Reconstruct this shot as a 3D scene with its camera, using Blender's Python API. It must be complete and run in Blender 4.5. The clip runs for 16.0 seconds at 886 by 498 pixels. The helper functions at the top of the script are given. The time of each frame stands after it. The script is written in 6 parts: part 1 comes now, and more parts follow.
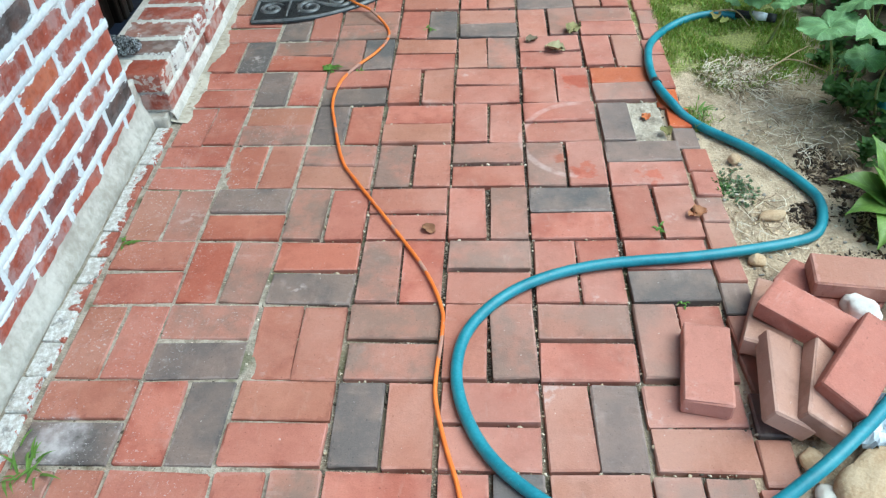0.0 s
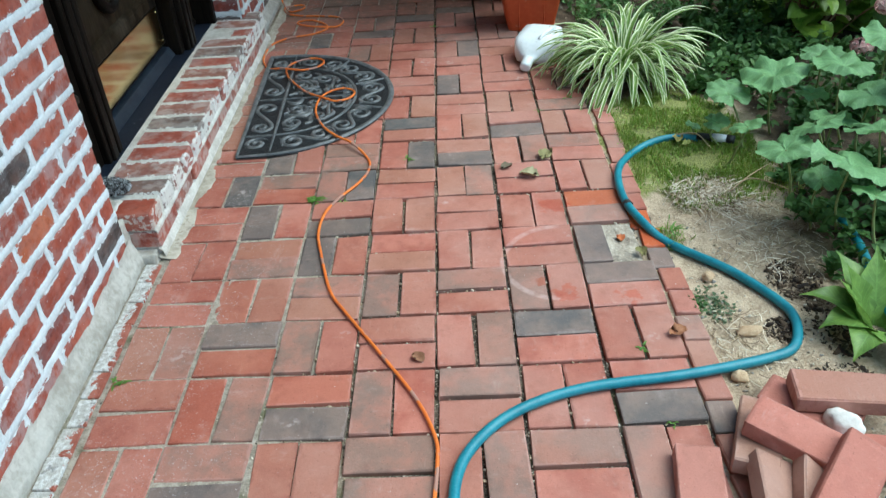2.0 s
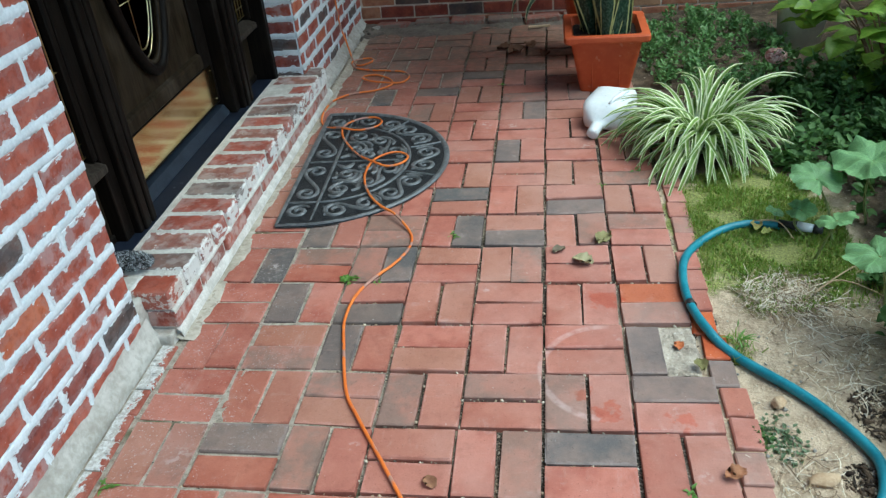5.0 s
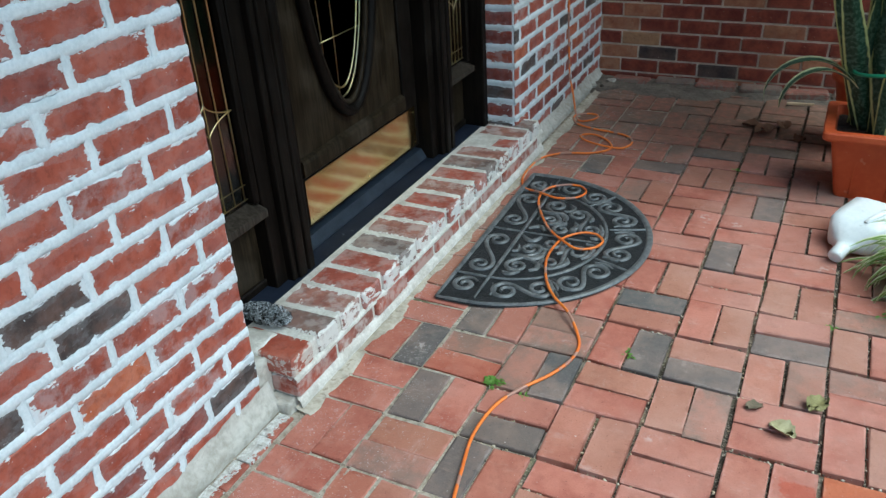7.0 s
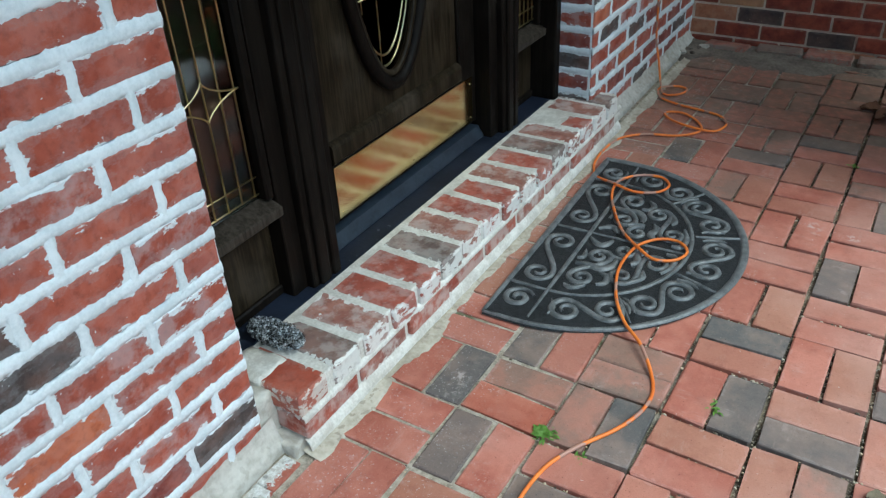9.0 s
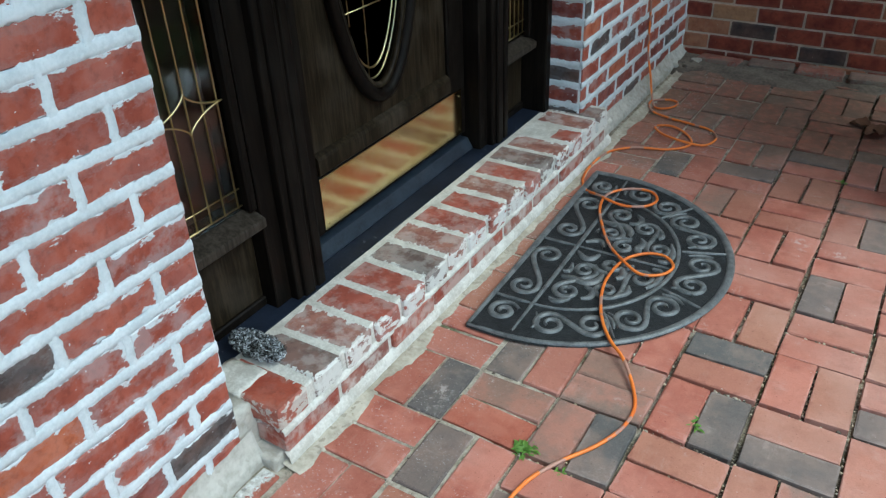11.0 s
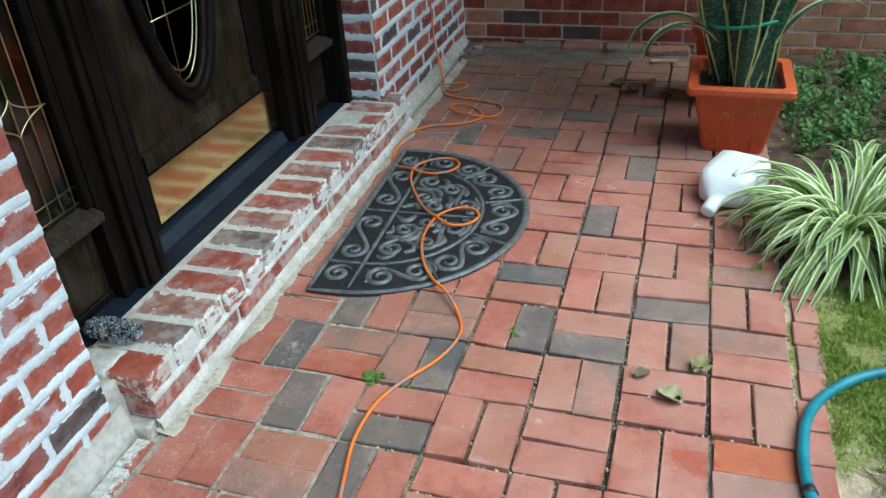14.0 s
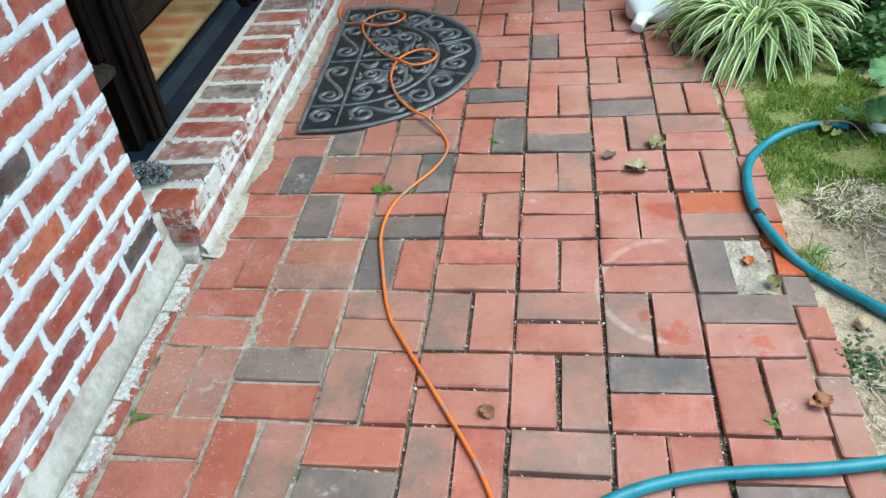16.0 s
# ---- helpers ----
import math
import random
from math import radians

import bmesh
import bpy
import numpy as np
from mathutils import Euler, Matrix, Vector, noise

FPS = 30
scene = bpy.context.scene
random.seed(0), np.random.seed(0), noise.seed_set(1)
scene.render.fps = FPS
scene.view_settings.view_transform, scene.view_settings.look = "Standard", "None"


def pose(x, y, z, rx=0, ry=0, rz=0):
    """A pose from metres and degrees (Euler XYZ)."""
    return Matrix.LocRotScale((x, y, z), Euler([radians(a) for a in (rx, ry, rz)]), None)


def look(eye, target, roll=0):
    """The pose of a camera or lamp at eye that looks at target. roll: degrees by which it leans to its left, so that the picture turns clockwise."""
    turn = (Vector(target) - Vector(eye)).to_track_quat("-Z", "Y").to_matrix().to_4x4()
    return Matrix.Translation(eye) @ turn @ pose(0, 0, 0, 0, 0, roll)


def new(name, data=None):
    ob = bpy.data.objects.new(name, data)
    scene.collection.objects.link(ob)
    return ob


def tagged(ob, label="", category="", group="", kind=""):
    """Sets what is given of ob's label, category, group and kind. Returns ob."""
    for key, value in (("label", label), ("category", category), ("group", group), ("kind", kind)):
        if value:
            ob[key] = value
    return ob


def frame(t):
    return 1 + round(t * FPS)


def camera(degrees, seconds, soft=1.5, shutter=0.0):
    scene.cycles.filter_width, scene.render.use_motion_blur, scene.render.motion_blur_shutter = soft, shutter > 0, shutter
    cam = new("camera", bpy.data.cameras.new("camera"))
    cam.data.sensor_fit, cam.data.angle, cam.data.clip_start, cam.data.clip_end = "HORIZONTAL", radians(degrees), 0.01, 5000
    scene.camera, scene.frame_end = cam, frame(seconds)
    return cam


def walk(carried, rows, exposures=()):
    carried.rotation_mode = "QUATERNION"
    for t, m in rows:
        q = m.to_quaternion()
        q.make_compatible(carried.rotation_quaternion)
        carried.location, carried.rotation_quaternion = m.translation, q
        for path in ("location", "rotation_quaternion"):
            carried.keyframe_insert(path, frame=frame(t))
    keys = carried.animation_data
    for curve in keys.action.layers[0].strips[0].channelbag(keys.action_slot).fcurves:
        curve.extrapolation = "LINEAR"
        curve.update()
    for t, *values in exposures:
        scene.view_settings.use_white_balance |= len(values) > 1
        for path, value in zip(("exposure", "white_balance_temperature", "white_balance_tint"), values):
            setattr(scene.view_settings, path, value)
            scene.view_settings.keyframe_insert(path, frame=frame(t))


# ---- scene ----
cam = camera(58.7, 16.0, soft=1.3, shutter=0.2)
PATH = [
    (0, (0.104, -1.008, 1.283), (-0.013, 0.46, -0.07), -3.4),
    (0.5, (0.096, -1.003, 1.28), (0.0, 0.468, -0.072), -3.2),
    (1, (0.081, -1.001, 1.286), (-0.002, 0.511, -0.021), -3.8),
    (1.5, (0.07, -1.005, 1.313), (0.033, 0.555, 0.062), -3.5),
    (2, (0.075, -1.015, 1.358), (0.03, 0.624, 0.213), -3.7),
    (2.5, (0.094, -1.024, 1.383), (0.013, 0.678, 0.336), -4.8),
    (3, (0.095, -1.024, 1.396), (0.036, 0.698, 0.381), -4.6),
    (3.2, (0.092, -1.028, 1.397), (0.023, 0.704, 0.4), -4.9),
    (5.3, (0.236, -0.645, 1.362), (-0.088, 1.016, 0.296), -4.9),
    (5.5, (0.234, -0.589, 1.359), (-0.126, 1.07, 0.301), -4.4),
    (6, (0.223, -0.45, 1.355), (-0.237, 1.184, 0.297), -3.1),
    (6.5, (0.241, -0.378, 1.364), (-0.385, 1.22, 0.338), -4.5),
    (7, (0.282, -0.299, 1.38), (-0.529, 1.243, 0.398), -3.5),
    (7.5, (0.324, -0.203, 1.372), (-0.599, 1.263, 0.372), -2.6),
    (8, (0.23, -0.05, 1.346), (-0.715, 1.401, 0.344), -2.2),
    (8.5, (0.129, 0.052, 1.33), (-0.775, 1.473, 0.251), -2.4),
    (9, (0.109, 0.102, 1.316), (-0.81, 1.504, 0.226), -3.3),
    (9.5, (0.102, 0.134, 1.323), (-0.825, 1.528, 0.229), -2.9),
    (9.7, (0.118, 0.131, 1.319), (-0.802, 1.544, 0.242), -2.5),
    (11.8, (0.144, 0.126, 1.33), (-0.78, 1.538, 0.257), -2.7),
    (12, (0.148, 0.121, 1.327), (-0.784, 1.537, 0.265), -2.7),
    (12.5, (0.149, 0.108, 1.333), (-0.787, 1.528, 0.279), -2.2),
    (13, (0.154, 0.071, 1.335), (-0.712, 1.525, 0.269), -2.1),
    (13.5, (0.18, 0.015, 1.342), (-0.521, 1.551, 0.271), -2.1),
    (14, (0.281, -0.148, 1.325), (-0.265, 1.463, 0.274), -3.9),
    (14.5, (0.304, -0.319, 1.343), (-0.152, 1.272, 0.221), -6.2),
    (15, (0.274, -0.416, 1.329), (-0.038, 1.178, 0.163), -8.0),
    (15.5, (0.165, -0.511, 1.3), (-0.122, 1.047, 0.078), -9.6),
    (16, (0.095, -0.579, 1.293), (-0.188, 0.947, 0.031), -6.6),
]
walk(cam, [(t, look(eye, target, roll)) for t, eye, target, roll in PATH], [(t, e, 5600, -10) for t, e in ((0,0.96),(1,0.83),(1.5,0.79),(2,0.76),(3.2,0.71),(5.3,0.70),(7,0.69),(8,0.67),(9,0.69),(12.5,0.70),(13.5,0.69),(14,0.79),(14.5,0.85),(15,0.90),(16,0.93))])

# ---- light ----
SUN_ELEVATION, SUN_AZIMUTH = 59, 94
world = bpy.data.worlds.new("sky")
scene.world = world
world.use_nodes = True
_sky = world.node_tree.nodes.new("ShaderNodeTexSky")
_sky.sky_type, _sky.sun_disc = "NISHITA", False
_sky.sun_elevation, _sky.sun_rotation = radians(SUN_ELEVATION), radians(SUN_AZIMUTH)
_sky.air_density, _sky.dust_density, _sky.ozone_density = 1.0, 2.0, 1.2
_bg = world.node_tree.nodes["Background"]
_bg.inputs["Strength"].default_value = 0.15
world.node_tree.links.new(_sky.outputs[0], _bg.inputs["Color"])
sun = new("sun", bpy.data.lights.new("sun", "SUN"))
sun.data.energy, sun.data.angle, sun.data.color = 1.9, radians(55), (1.0, 0.97, 0.92)
_e, _a = radians(SUN_ELEVATION), radians(SUN_AZIMUTH)
_d = Vector((math.sin(_a) * math.cos(_e), math.cos(_a) * math.cos(_e), math.sin(_e)))
sun.matrix_world = look(_d * 30, (0, 0, 0))


# ---- materials ----
def material(name, rough=0.8, metal=0.0, spec=0.4):
    m = bpy.data.materials.new(name)
    m.use_nodes = True
    b = m.node_tree.nodes["Principled BSDF"]
    b.inputs["Roughness"].default_value, b.inputs["Metallic"].default_value = rough, metal
    b.inputs["Specular IOR Level"].default_value = spec
    return m, m.node_tree, b


def node(nt, kind, props=(), **values):
    n = nt.nodes.new("ShaderNode" + kind)
    for k, v in props:
        setattr(n, k, v)
    for k, v in values.items():
        socket = n.inputs[int(k[1:])] if k[0] == "i" and k[1:].isdigit() else n.inputs[k.replace("_", " ")]
        if isinstance(v, bpy.types.NodeSocket):
            nt.links.new(v, socket)
        else:
            socket.default_value = v
    return n


def calc(nt, op, a, b=0.0, c=0.0):
    return node(nt, "Math", [("operation", op)], i0=a, i1=b, i2=c).outputs[0]


def step(nt, value, low, high, a=0.0, b=1.0):
    """A smooth step from a at low to b at high."""
    n = node(nt, "MapRange", [("interpolation_type", "SMOOTHSTEP"), ("clamp", True)], i0=value, i1=low, i2=high, i3=a, i4=b)
    return n.outputs[0]


def mix(nt, fac, a, b, kind="MIX"):
    n = nt.nodes.new("ShaderNodeMix")
    n.data_type, n.blend_type = "RGBA", kind
    for s, v in ((n.inputs[0], fac), (n.inputs[6], a), (n.inputs[7], b)):
        if isinstance(v, bpy.types.NodeSocket):
            nt.links.new(v, s)
        else:
            s.default_value = v if not isinstance(v, tuple) else (*v[:3], 1)
    return n.outputs[2]


def grain(nt, vec, scale, detail=4.0, rough=0.6, distort=0.0):
    return node(nt, "TexNoise", Vector=vec, Scale=scale, Detail=detail, Roughness=rough, Distortion=distort).outputs["Fac"]


def shifted(nt, coord="Object", amount=37.0):
    """Coordinates of a piece, moved by its own random amount so that pieces on one mesh differ."""
    c = node(nt, "TexCoord").outputs[coord]
    r = node(nt, "ObjectInfo").outputs["Random"]
    off = node(nt, "CombineXYZ", X=calc(nt, "MULTIPLY", r, amount), Y=calc(nt, "MULTIPLY", r, -1.7 * amount), Z=calc(nt, "MULTIPLY", r, 0.6 * amount))
    return node(nt, "VectorMath", [("operation", "ADD")], i0=c, i1=off.outputs[0]).outputs[0], c, r


def bump(nt, b, height, strength=0.4, distance=0.004):
    n = node(nt, "Bump", Height=height, Strength=strength, Distance=distance)
    nt.links.new(n.outputs[0], b.inputs["Normal"])


def varied(name, low, high, scale, rough=0.8, spec=0.4, metal=0.0, bumps=0.3, dist=0.003, coord="Object", spots=None, stretch=None):
    """A plain surface whose colour wanders between two tones at two scales."""
    m, nt, b = material(name, rough, metal, spec)
    vec, c, r = shifted(nt, coord)
    if stretch:
        vec = node(nt, "VectorMath", [("operation", "MULTIPLY")], i0=vec, i1=stretch).outputs[0]
    big, fine = grain(nt, vec, scale), grain(nt, vec, scale * 9, 3)
    f = calc(nt, "ADD", calc(nt, "MULTIPLY", big, 0.65), calc(nt, "MULTIPLY", fine, 0.35))
    col = mix(nt, step(nt, f, 0.35, 0.65), low, high)
    if spots:
        col = mix(nt, step(nt, grain(nt, vec, scale * 5, 2), spots[1], spots[1] + 0.04, 0, spots[2] if len(spots) > 2 else 1), col, spots[0])
    nt.links.new(col, b.inputs["Base Color"])
    bump(nt, b, calc(nt, "ADD", big, calc(nt, "MULTIPLY", fine, 0.5)), bumps, dist)
    return m


def paver(name, low, high, dust):
    """Fired clay paving brick: mottled, scuffed, with pale grit, a chalky ring and damp patches on the ground."""
    m, nt, b = material(name, 0.82, 0, 0.25)
    vec, c, r = shifted(nt)
    pos = node(nt, "NewGeometry").outputs["Position"]
    big, mid, fine = grain(nt, vec, 6.5, 3), grain(nt, vec, 40, 4), grain(nt, vec, 320, 2)
    tone = mix(nt, step(nt, calc(nt, "ADD", calc(nt, "MULTIPLY", big, 0.8), calc(nt, "MULTIPLY", mid, 0.2)), 0.40, 0.62), low, high)
    tone = mix(nt, calc(nt, "MULTIPLY_ADD", r, 0.5, -0.12), tone, tuple(0.72 * v for v in high))
    other = calc(nt, "FRACT", calc(nt, "MULTIPLY", r, 17.3))
    tone = mix(nt, step(nt, other, 0.3, 1.0, 0, 0.6 if low[0] > 0.25 else 0.2), tone, tuple(0.55 * v + 0.45 * g for v, g in zip(high, (0.29, 0.155, 0.12))))
    tone = mix(nt, step(nt, calc(nt, "FRACT", calc(nt, "MULTIPLY", r, 41.7)), 0.4, 1.0, 0, 0.5 if low[0] > 0.25 else 0.12), tone, (0.33, 0.195, 0.13))
    tone = mix(nt, step(nt, fine, 0.48, 0.72, 0, 0.2), tone, tuple(0.5 * v for v in low))
    tone = mix(nt, step(nt, grain(nt, vec, 130, 3, 0.7), 0.52, 0.7, 0, 0.13), tone, tuple(min(1, 1.35 * v + 0.03) for v in high))
    rub = node(nt, "VectorMath", [("operation", "MULTIPLY")], i0=vec, i1=(1.0, 0.22, 1.0)).outputs[0]
    tone = mix(nt, step(nt, grain(nt, rub, 55, 5, 0.75), 0.58, 0.72, 0, 0.16), tone, (0.50, 0.36, 0.30))
    grime = calc(nt, "MULTIPLY", step(nt, grain(nt, vec, 22, 5, 0.7), 0.50, 0.70), 0.2)
    tone = mix(nt, grime, tone, tuple(0.5 * v for v in low))
    tone = mix(nt, step(nt, grain(nt, vec, 170, 2, 0.5), 0.68, 0.74, 0, 0.5), tone, tuple(0.3 * v for v in low))
    rim = node(nt, "VectorMath", [("operation", "ABSOLUTE")], i0=c).outputs[0]
    rim = node(nt, "SeparateXYZ", Vector=rim)
    rim = calc(nt, "MINIMUM", calc(nt, "SUBTRACT", 0.098, rim.outputs[0]), calc(nt, "SUBTRACT", 0.047, rim.outputs[1]))
    chip = calc(nt, "SUBTRACT", rim, calc(nt, "MULTIPLY", calc(nt, "SUBTRACT", grain(nt, vec, 48, 4, 0.7), 0.42), 0.035))
    tone = mix(nt, step(nt, chip, 0.0, 0.003, 0.35, 0), tone, mix(nt, step(nt, big, 0.45, 0.55), tuple(0.5 * v for v in low), tuple(min(1.0, 0.8 * v + 0.12) for v in high)))
    # pale dust and dried splashes; the pale tone spreads further towards +x
    rightward = step(nt, node(nt, "SeparateXYZ", Vector=pos).outputs[0], -0.25, 0.2, 0.0, 0.16)
    tone = mix(nt, step(nt, calc(nt, "ADD", grain(nt, pos, 3.1, 4), rightward), 0.5, 0.8, 0.0, dust), tone, (0.52, 0.34, 0.285))
    tone = mix(nt, step(nt, grain(nt, pos, 85, 3, 0.6), 0.70, 0.76, 0, 0.6), tone, (0.62, 0.55, 0.5))
    blot = calc(nt, "MULTIPLY", step(nt, grain(nt, pos, 6.5, 2), 0.64, 0.74), step(nt, grain(nt, pos, 55, 3), 0.48, 0.62))
    tone = mix(nt, calc(nt, "MULTIPLY", blot, 0.5), tone, (0.58, 0.5, 0.47))
    scuff = calc(nt, "MULTIPLY", step(nt, grain(nt, pos, 9, 4, 0.65), 0.52, 0.72), step(nt, grain(nt, rub, 30, 5, 0.8), 0.45, 0.66, 0, 0.28))
    tone = mix(nt, scuff, tone, (0.57, 0.46, 0.41))
    tone = mix(nt, step(nt, grain(nt, pos, 14, 5, 0.7), 0.54, 0.72, 0, 0.32), tone, mix(nt, 1.0, tone, (0.55, 0.5, 0.48), "MULTIPLY"))
    sep = node(nt, "SeparateXYZ", Vector=pos)
    x, y = sep.outputs[0], sep.outputs[1]

    # darker and browner towards the path's dead end, along a noisy edge
    far_brown = calc(nt, "ADD", y, calc(nt, "MULTIPLY", calc(nt, "SUBTRACT", grain(nt, pos, 4, 4), 0.5), 1.6))
    tone = mix(nt, calc(nt, "MULTIPLY", step(nt, far_brown, 2.5, 3.4, 0, 0.75), step(nt, grain(nt, pos, 26, 4), 0.3, 0.6, 0.5, 1.0)), tone, (0.13, 0.095, 0.07))
    # lime specks in clusters beside the house
    lime = calc(nt, "MULTIPLY", step(nt, calc(nt, "ADD", x, calc(nt, "MULTIPLY", calc(nt, "SUBTRACT", grain(nt, pos, 5, 3), 0.5), 0.9)), -0.62, -0.40, 1, 0), step(nt, grain(nt, pos, 11, 3), 0.38, 0.6))
    lime = calc(nt, "MULTIPLY", lime, calc(nt, "MAXIMUM", step(nt, grain(nt, pos, 150, 3, 0.7), 0.60, 0.66, 0, 0.55), step(nt, grain(nt, pos, 32, 4), 0.55, 0.75, 0, 0.2)))
    tone = mix(nt, lime, tone, (0.60, 0.58, 0.57))

    def near(cx, cy):
        return calc(nt, "SQRT", calc(nt, "ADD", calc(nt, "POWER", calc(nt, "SUBTRACT", x, cx), 2.0), calc(nt, "POWER", calc(nt, "SUBTRACT", y, cy), 2.0)))

    ring = calc(nt, "ABSOLUTE", calc(nt, "SUBTRACT", near(0.374, 0.838), 0.178))
    ring = calc(nt, "MULTIPLY", step(nt, ring, 0.004, 0.013, 1, 0), step(nt, x, 0.33, 0.40, 1, 0))
    ring = calc(nt, "MULTIPLY", ring, step(nt, grain(nt, pos, 30, 3), 0.3, 0.65, 0.06, 0.4))
    tone = mix(nt, ring, tone, (0.66, 0.50, 0.46))
    wob = calc(nt, "MULTIPLY", calc(nt, "SUBTRACT", grain(nt, pos, 28, 3), 0.5), 0.12)
    damp = None
    for cx, cy, rad in ((0.385, 1.15, 0.045), (0.30, 0.75, 0.025), (0.36, 0.69, 0.03), (0.53, 0.665, 0.03)):
        d = step(nt, calc(nt, "ADD", near(cx, cy), wob), rad - 0.012, rad + 0.004, 1, 0)
        damp = d if damp is None else calc(nt, "MAXIMUM", damp, d)
    tone = mix(nt, calc(nt, "MULTIPLY", damp, 0.75), tone, mix(nt, 1.0, tone, (0.95, 0.5, 0.38), "MULTIPLY"))
    haze = calc(nt, "MULTIPLY", step(nt, calc(nt, "ADD", near(-0.737, -0.165), wob), 0.01, 0.075, 0.7, 0), step(nt, mid, 0.3, 0.6, 0.4, 1.0))
    tone = mix(nt, haze, tone, (0.60, 0.56, 0.57))
    nt.links.new(tone, b.inputs["Base Color"])
    nt.links.new(calc(nt, "SUBTRACT", step(nt, mid, 0.3, 0.7, 0.7, 0.85), calc(nt, "MULTIPLY", damp, 0.3)), b.inputs["Roughness"])
    bump(nt, b, calc(nt, "ADD", calc(nt, "ADD", mid, calc(nt, "MULTIPLY", fine, 0.4)), calc(nt, "MULTIPLY", big, 0.8)), 0.4, 0.0035)
    return m


def wall_brick(name, low, high, smear, paint=(0.68, 0.71, 0.73), half=(0.05, 0.09, 0.028), amount=0.7, axes=(1, 2), film=0.05):
    """Face brick with mortar smeared over its edges; half: the piece's half sizes."""
    m, nt, b = material(name, 0.82, 0, 0.3)
    vec, c, r = shifted(nt)
    big, mid, fine = grain(nt, vec, 11, 3), grain(nt, vec, 60, 4), grain(nt, vec, 260, 2)
    tone = mix(nt, step(nt, big, 0.33, 0.66), low, high)
    tone = mix(nt, step(nt, mid, 0.45, 0.75, 0, 0.45), tone, tuple(0.45 * v for v in low))
    tone = mix(nt, step(nt, grain(nt, vec, 100, 2, 0.5), 0.735, 0.76, 0, 0.85), tone, paint)
    # thin lime film wiped over the face
    tone = mix(nt, calc(nt, "MULTIPLY", step(nt, grain(nt, vec, 18, 4, 0.65), 0.42, 0.62), film), tone, paint)
    a = node(nt, "VectorMath", [("operation", "ABSOLUTE")], i0=c).outputs[0]
    a = node(nt, "SeparateXYZ", Vector=a)
    edge = calc(nt, "MINIMUM", *(calc(nt, "SUBTRACT", half[k], a.outputs[k]) for k in axes))
    flat = node(nt, "VectorMath", [("operation", "MULTIPLY")], i0=vec, i1=(1, 0.45, 1)).outputs[0]
    ragged = calc(nt, "MULTIPLY", calc(nt, "SUBTRACT", grain(nt, flat, 52, 5, 0.65), 0.57 - 0.10 * smear), 0.065)
    ragged = calc(nt, "ADD", ragged, calc(nt, "MULTIPLY", calc(nt, "SUBTRACT", grain(nt, vec, 13, 3), 0.55), 0.035 * smear))
    mask = step(nt, calc(nt, "SUBTRACT", edge, ragged), 0.0, 0.0022, 1, 0)
    mask = calc(nt, "MULTIPLY", mask, step(nt, mid, 0.2, 0.5, 0.5, 1.0))
    haze = step(nt, calc(nt, "SUBTRACT", edge, calc(nt, "MULTIPLY", calc(nt, "SUBTRACT", grain(nt, flat, 38, 4, 0.7), 0.42), 0.07 + 0.03 * smear)), 0.0, 0.009, 0.32, 0)
    tone = mix(nt, calc(nt, "MULTIPLY", haze, step(nt, fine, 0.3, 0.7, 0.5, 1.0)), tone, tuple(0.5 * v + 0.3 * p for v, p in zip(low, paint)))
    tone = mix(nt, calc(nt, "MULTIPLY", mask, amount + 0.25), tone, paint)
    nt.links.new(tone, b.inputs["Base Color"])
    h = calc(nt, "ADD", calc(nt, "MULTIPLY", mid, 0.6), calc(nt, "MULTIPLY", fine, 0.3))
    bump(nt, b, calc(nt, "ADD", h, calc(nt, "MULTIPLY", mask, 0.7)), 0.5, 0.003)
    return m


M_PAVER = {
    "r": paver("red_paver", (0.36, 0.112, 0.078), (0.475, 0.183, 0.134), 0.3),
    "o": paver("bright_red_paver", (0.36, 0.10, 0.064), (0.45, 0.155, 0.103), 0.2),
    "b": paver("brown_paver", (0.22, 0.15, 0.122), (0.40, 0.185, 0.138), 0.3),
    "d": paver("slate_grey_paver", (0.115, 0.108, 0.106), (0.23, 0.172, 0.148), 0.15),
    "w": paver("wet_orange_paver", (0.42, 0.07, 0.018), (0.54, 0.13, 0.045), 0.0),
}
M_FACE = [
    wall_brick("red_face_brick", (0.29, 0.06, 0.035), (0.40, 0.105, 0.065), 0.6),
    wall_brick("orange_face_brick", (0.35, 0.08, 0.037), (0.46, 0.13, 0.06), 0.35),
    wall_brick("maroon_face_brick", (0.17, 0.04, 0.032), (0.28, 0.07, 0.048), 0.9),
    wall_brick("charred_face_brick", (0.06, 0.045, 0.042), (0.13, 0.075, 0.06), 0.9),
    wall_brick("smeared_face_brick", (0.27, 0.06, 0.037), (0.38, 0.10, 0.065), 1.25, film=0.22),
]
M_BACK = [
    wall_brick("dark_red_back_brick", (0.15, 0.030, 0.020), (0.27, 0.062, 0.036), -0.6, (0.45, 0.34, 0.25), (0.05, 0.1, 0.034), 0.3, film=0.0),
    wall_brick("brown_back_brick", (0.29, 0.105, 0.055), (0.42, 0.19, 0.105), -0.6, (0.45, 0.34, 0.25), (0.05, 0.1, 0.034), 0.3, film=0.1),
    wall_brick("black_back_brick", (0.045, 0.035, 0.035), (0.10, 0.06, 0.05), -0.6, (0.45, 0.34, 0.25), (0.05, 0.1, 0.034), 0.3),
    wall_brick("tan_back_brick", (0.32, 0.17, 0.09), (0.44, 0.24, 0.13), -0.6, (0.45, 0.34, 0.25), (0.05, 0.1, 0.034), 0.3),
]
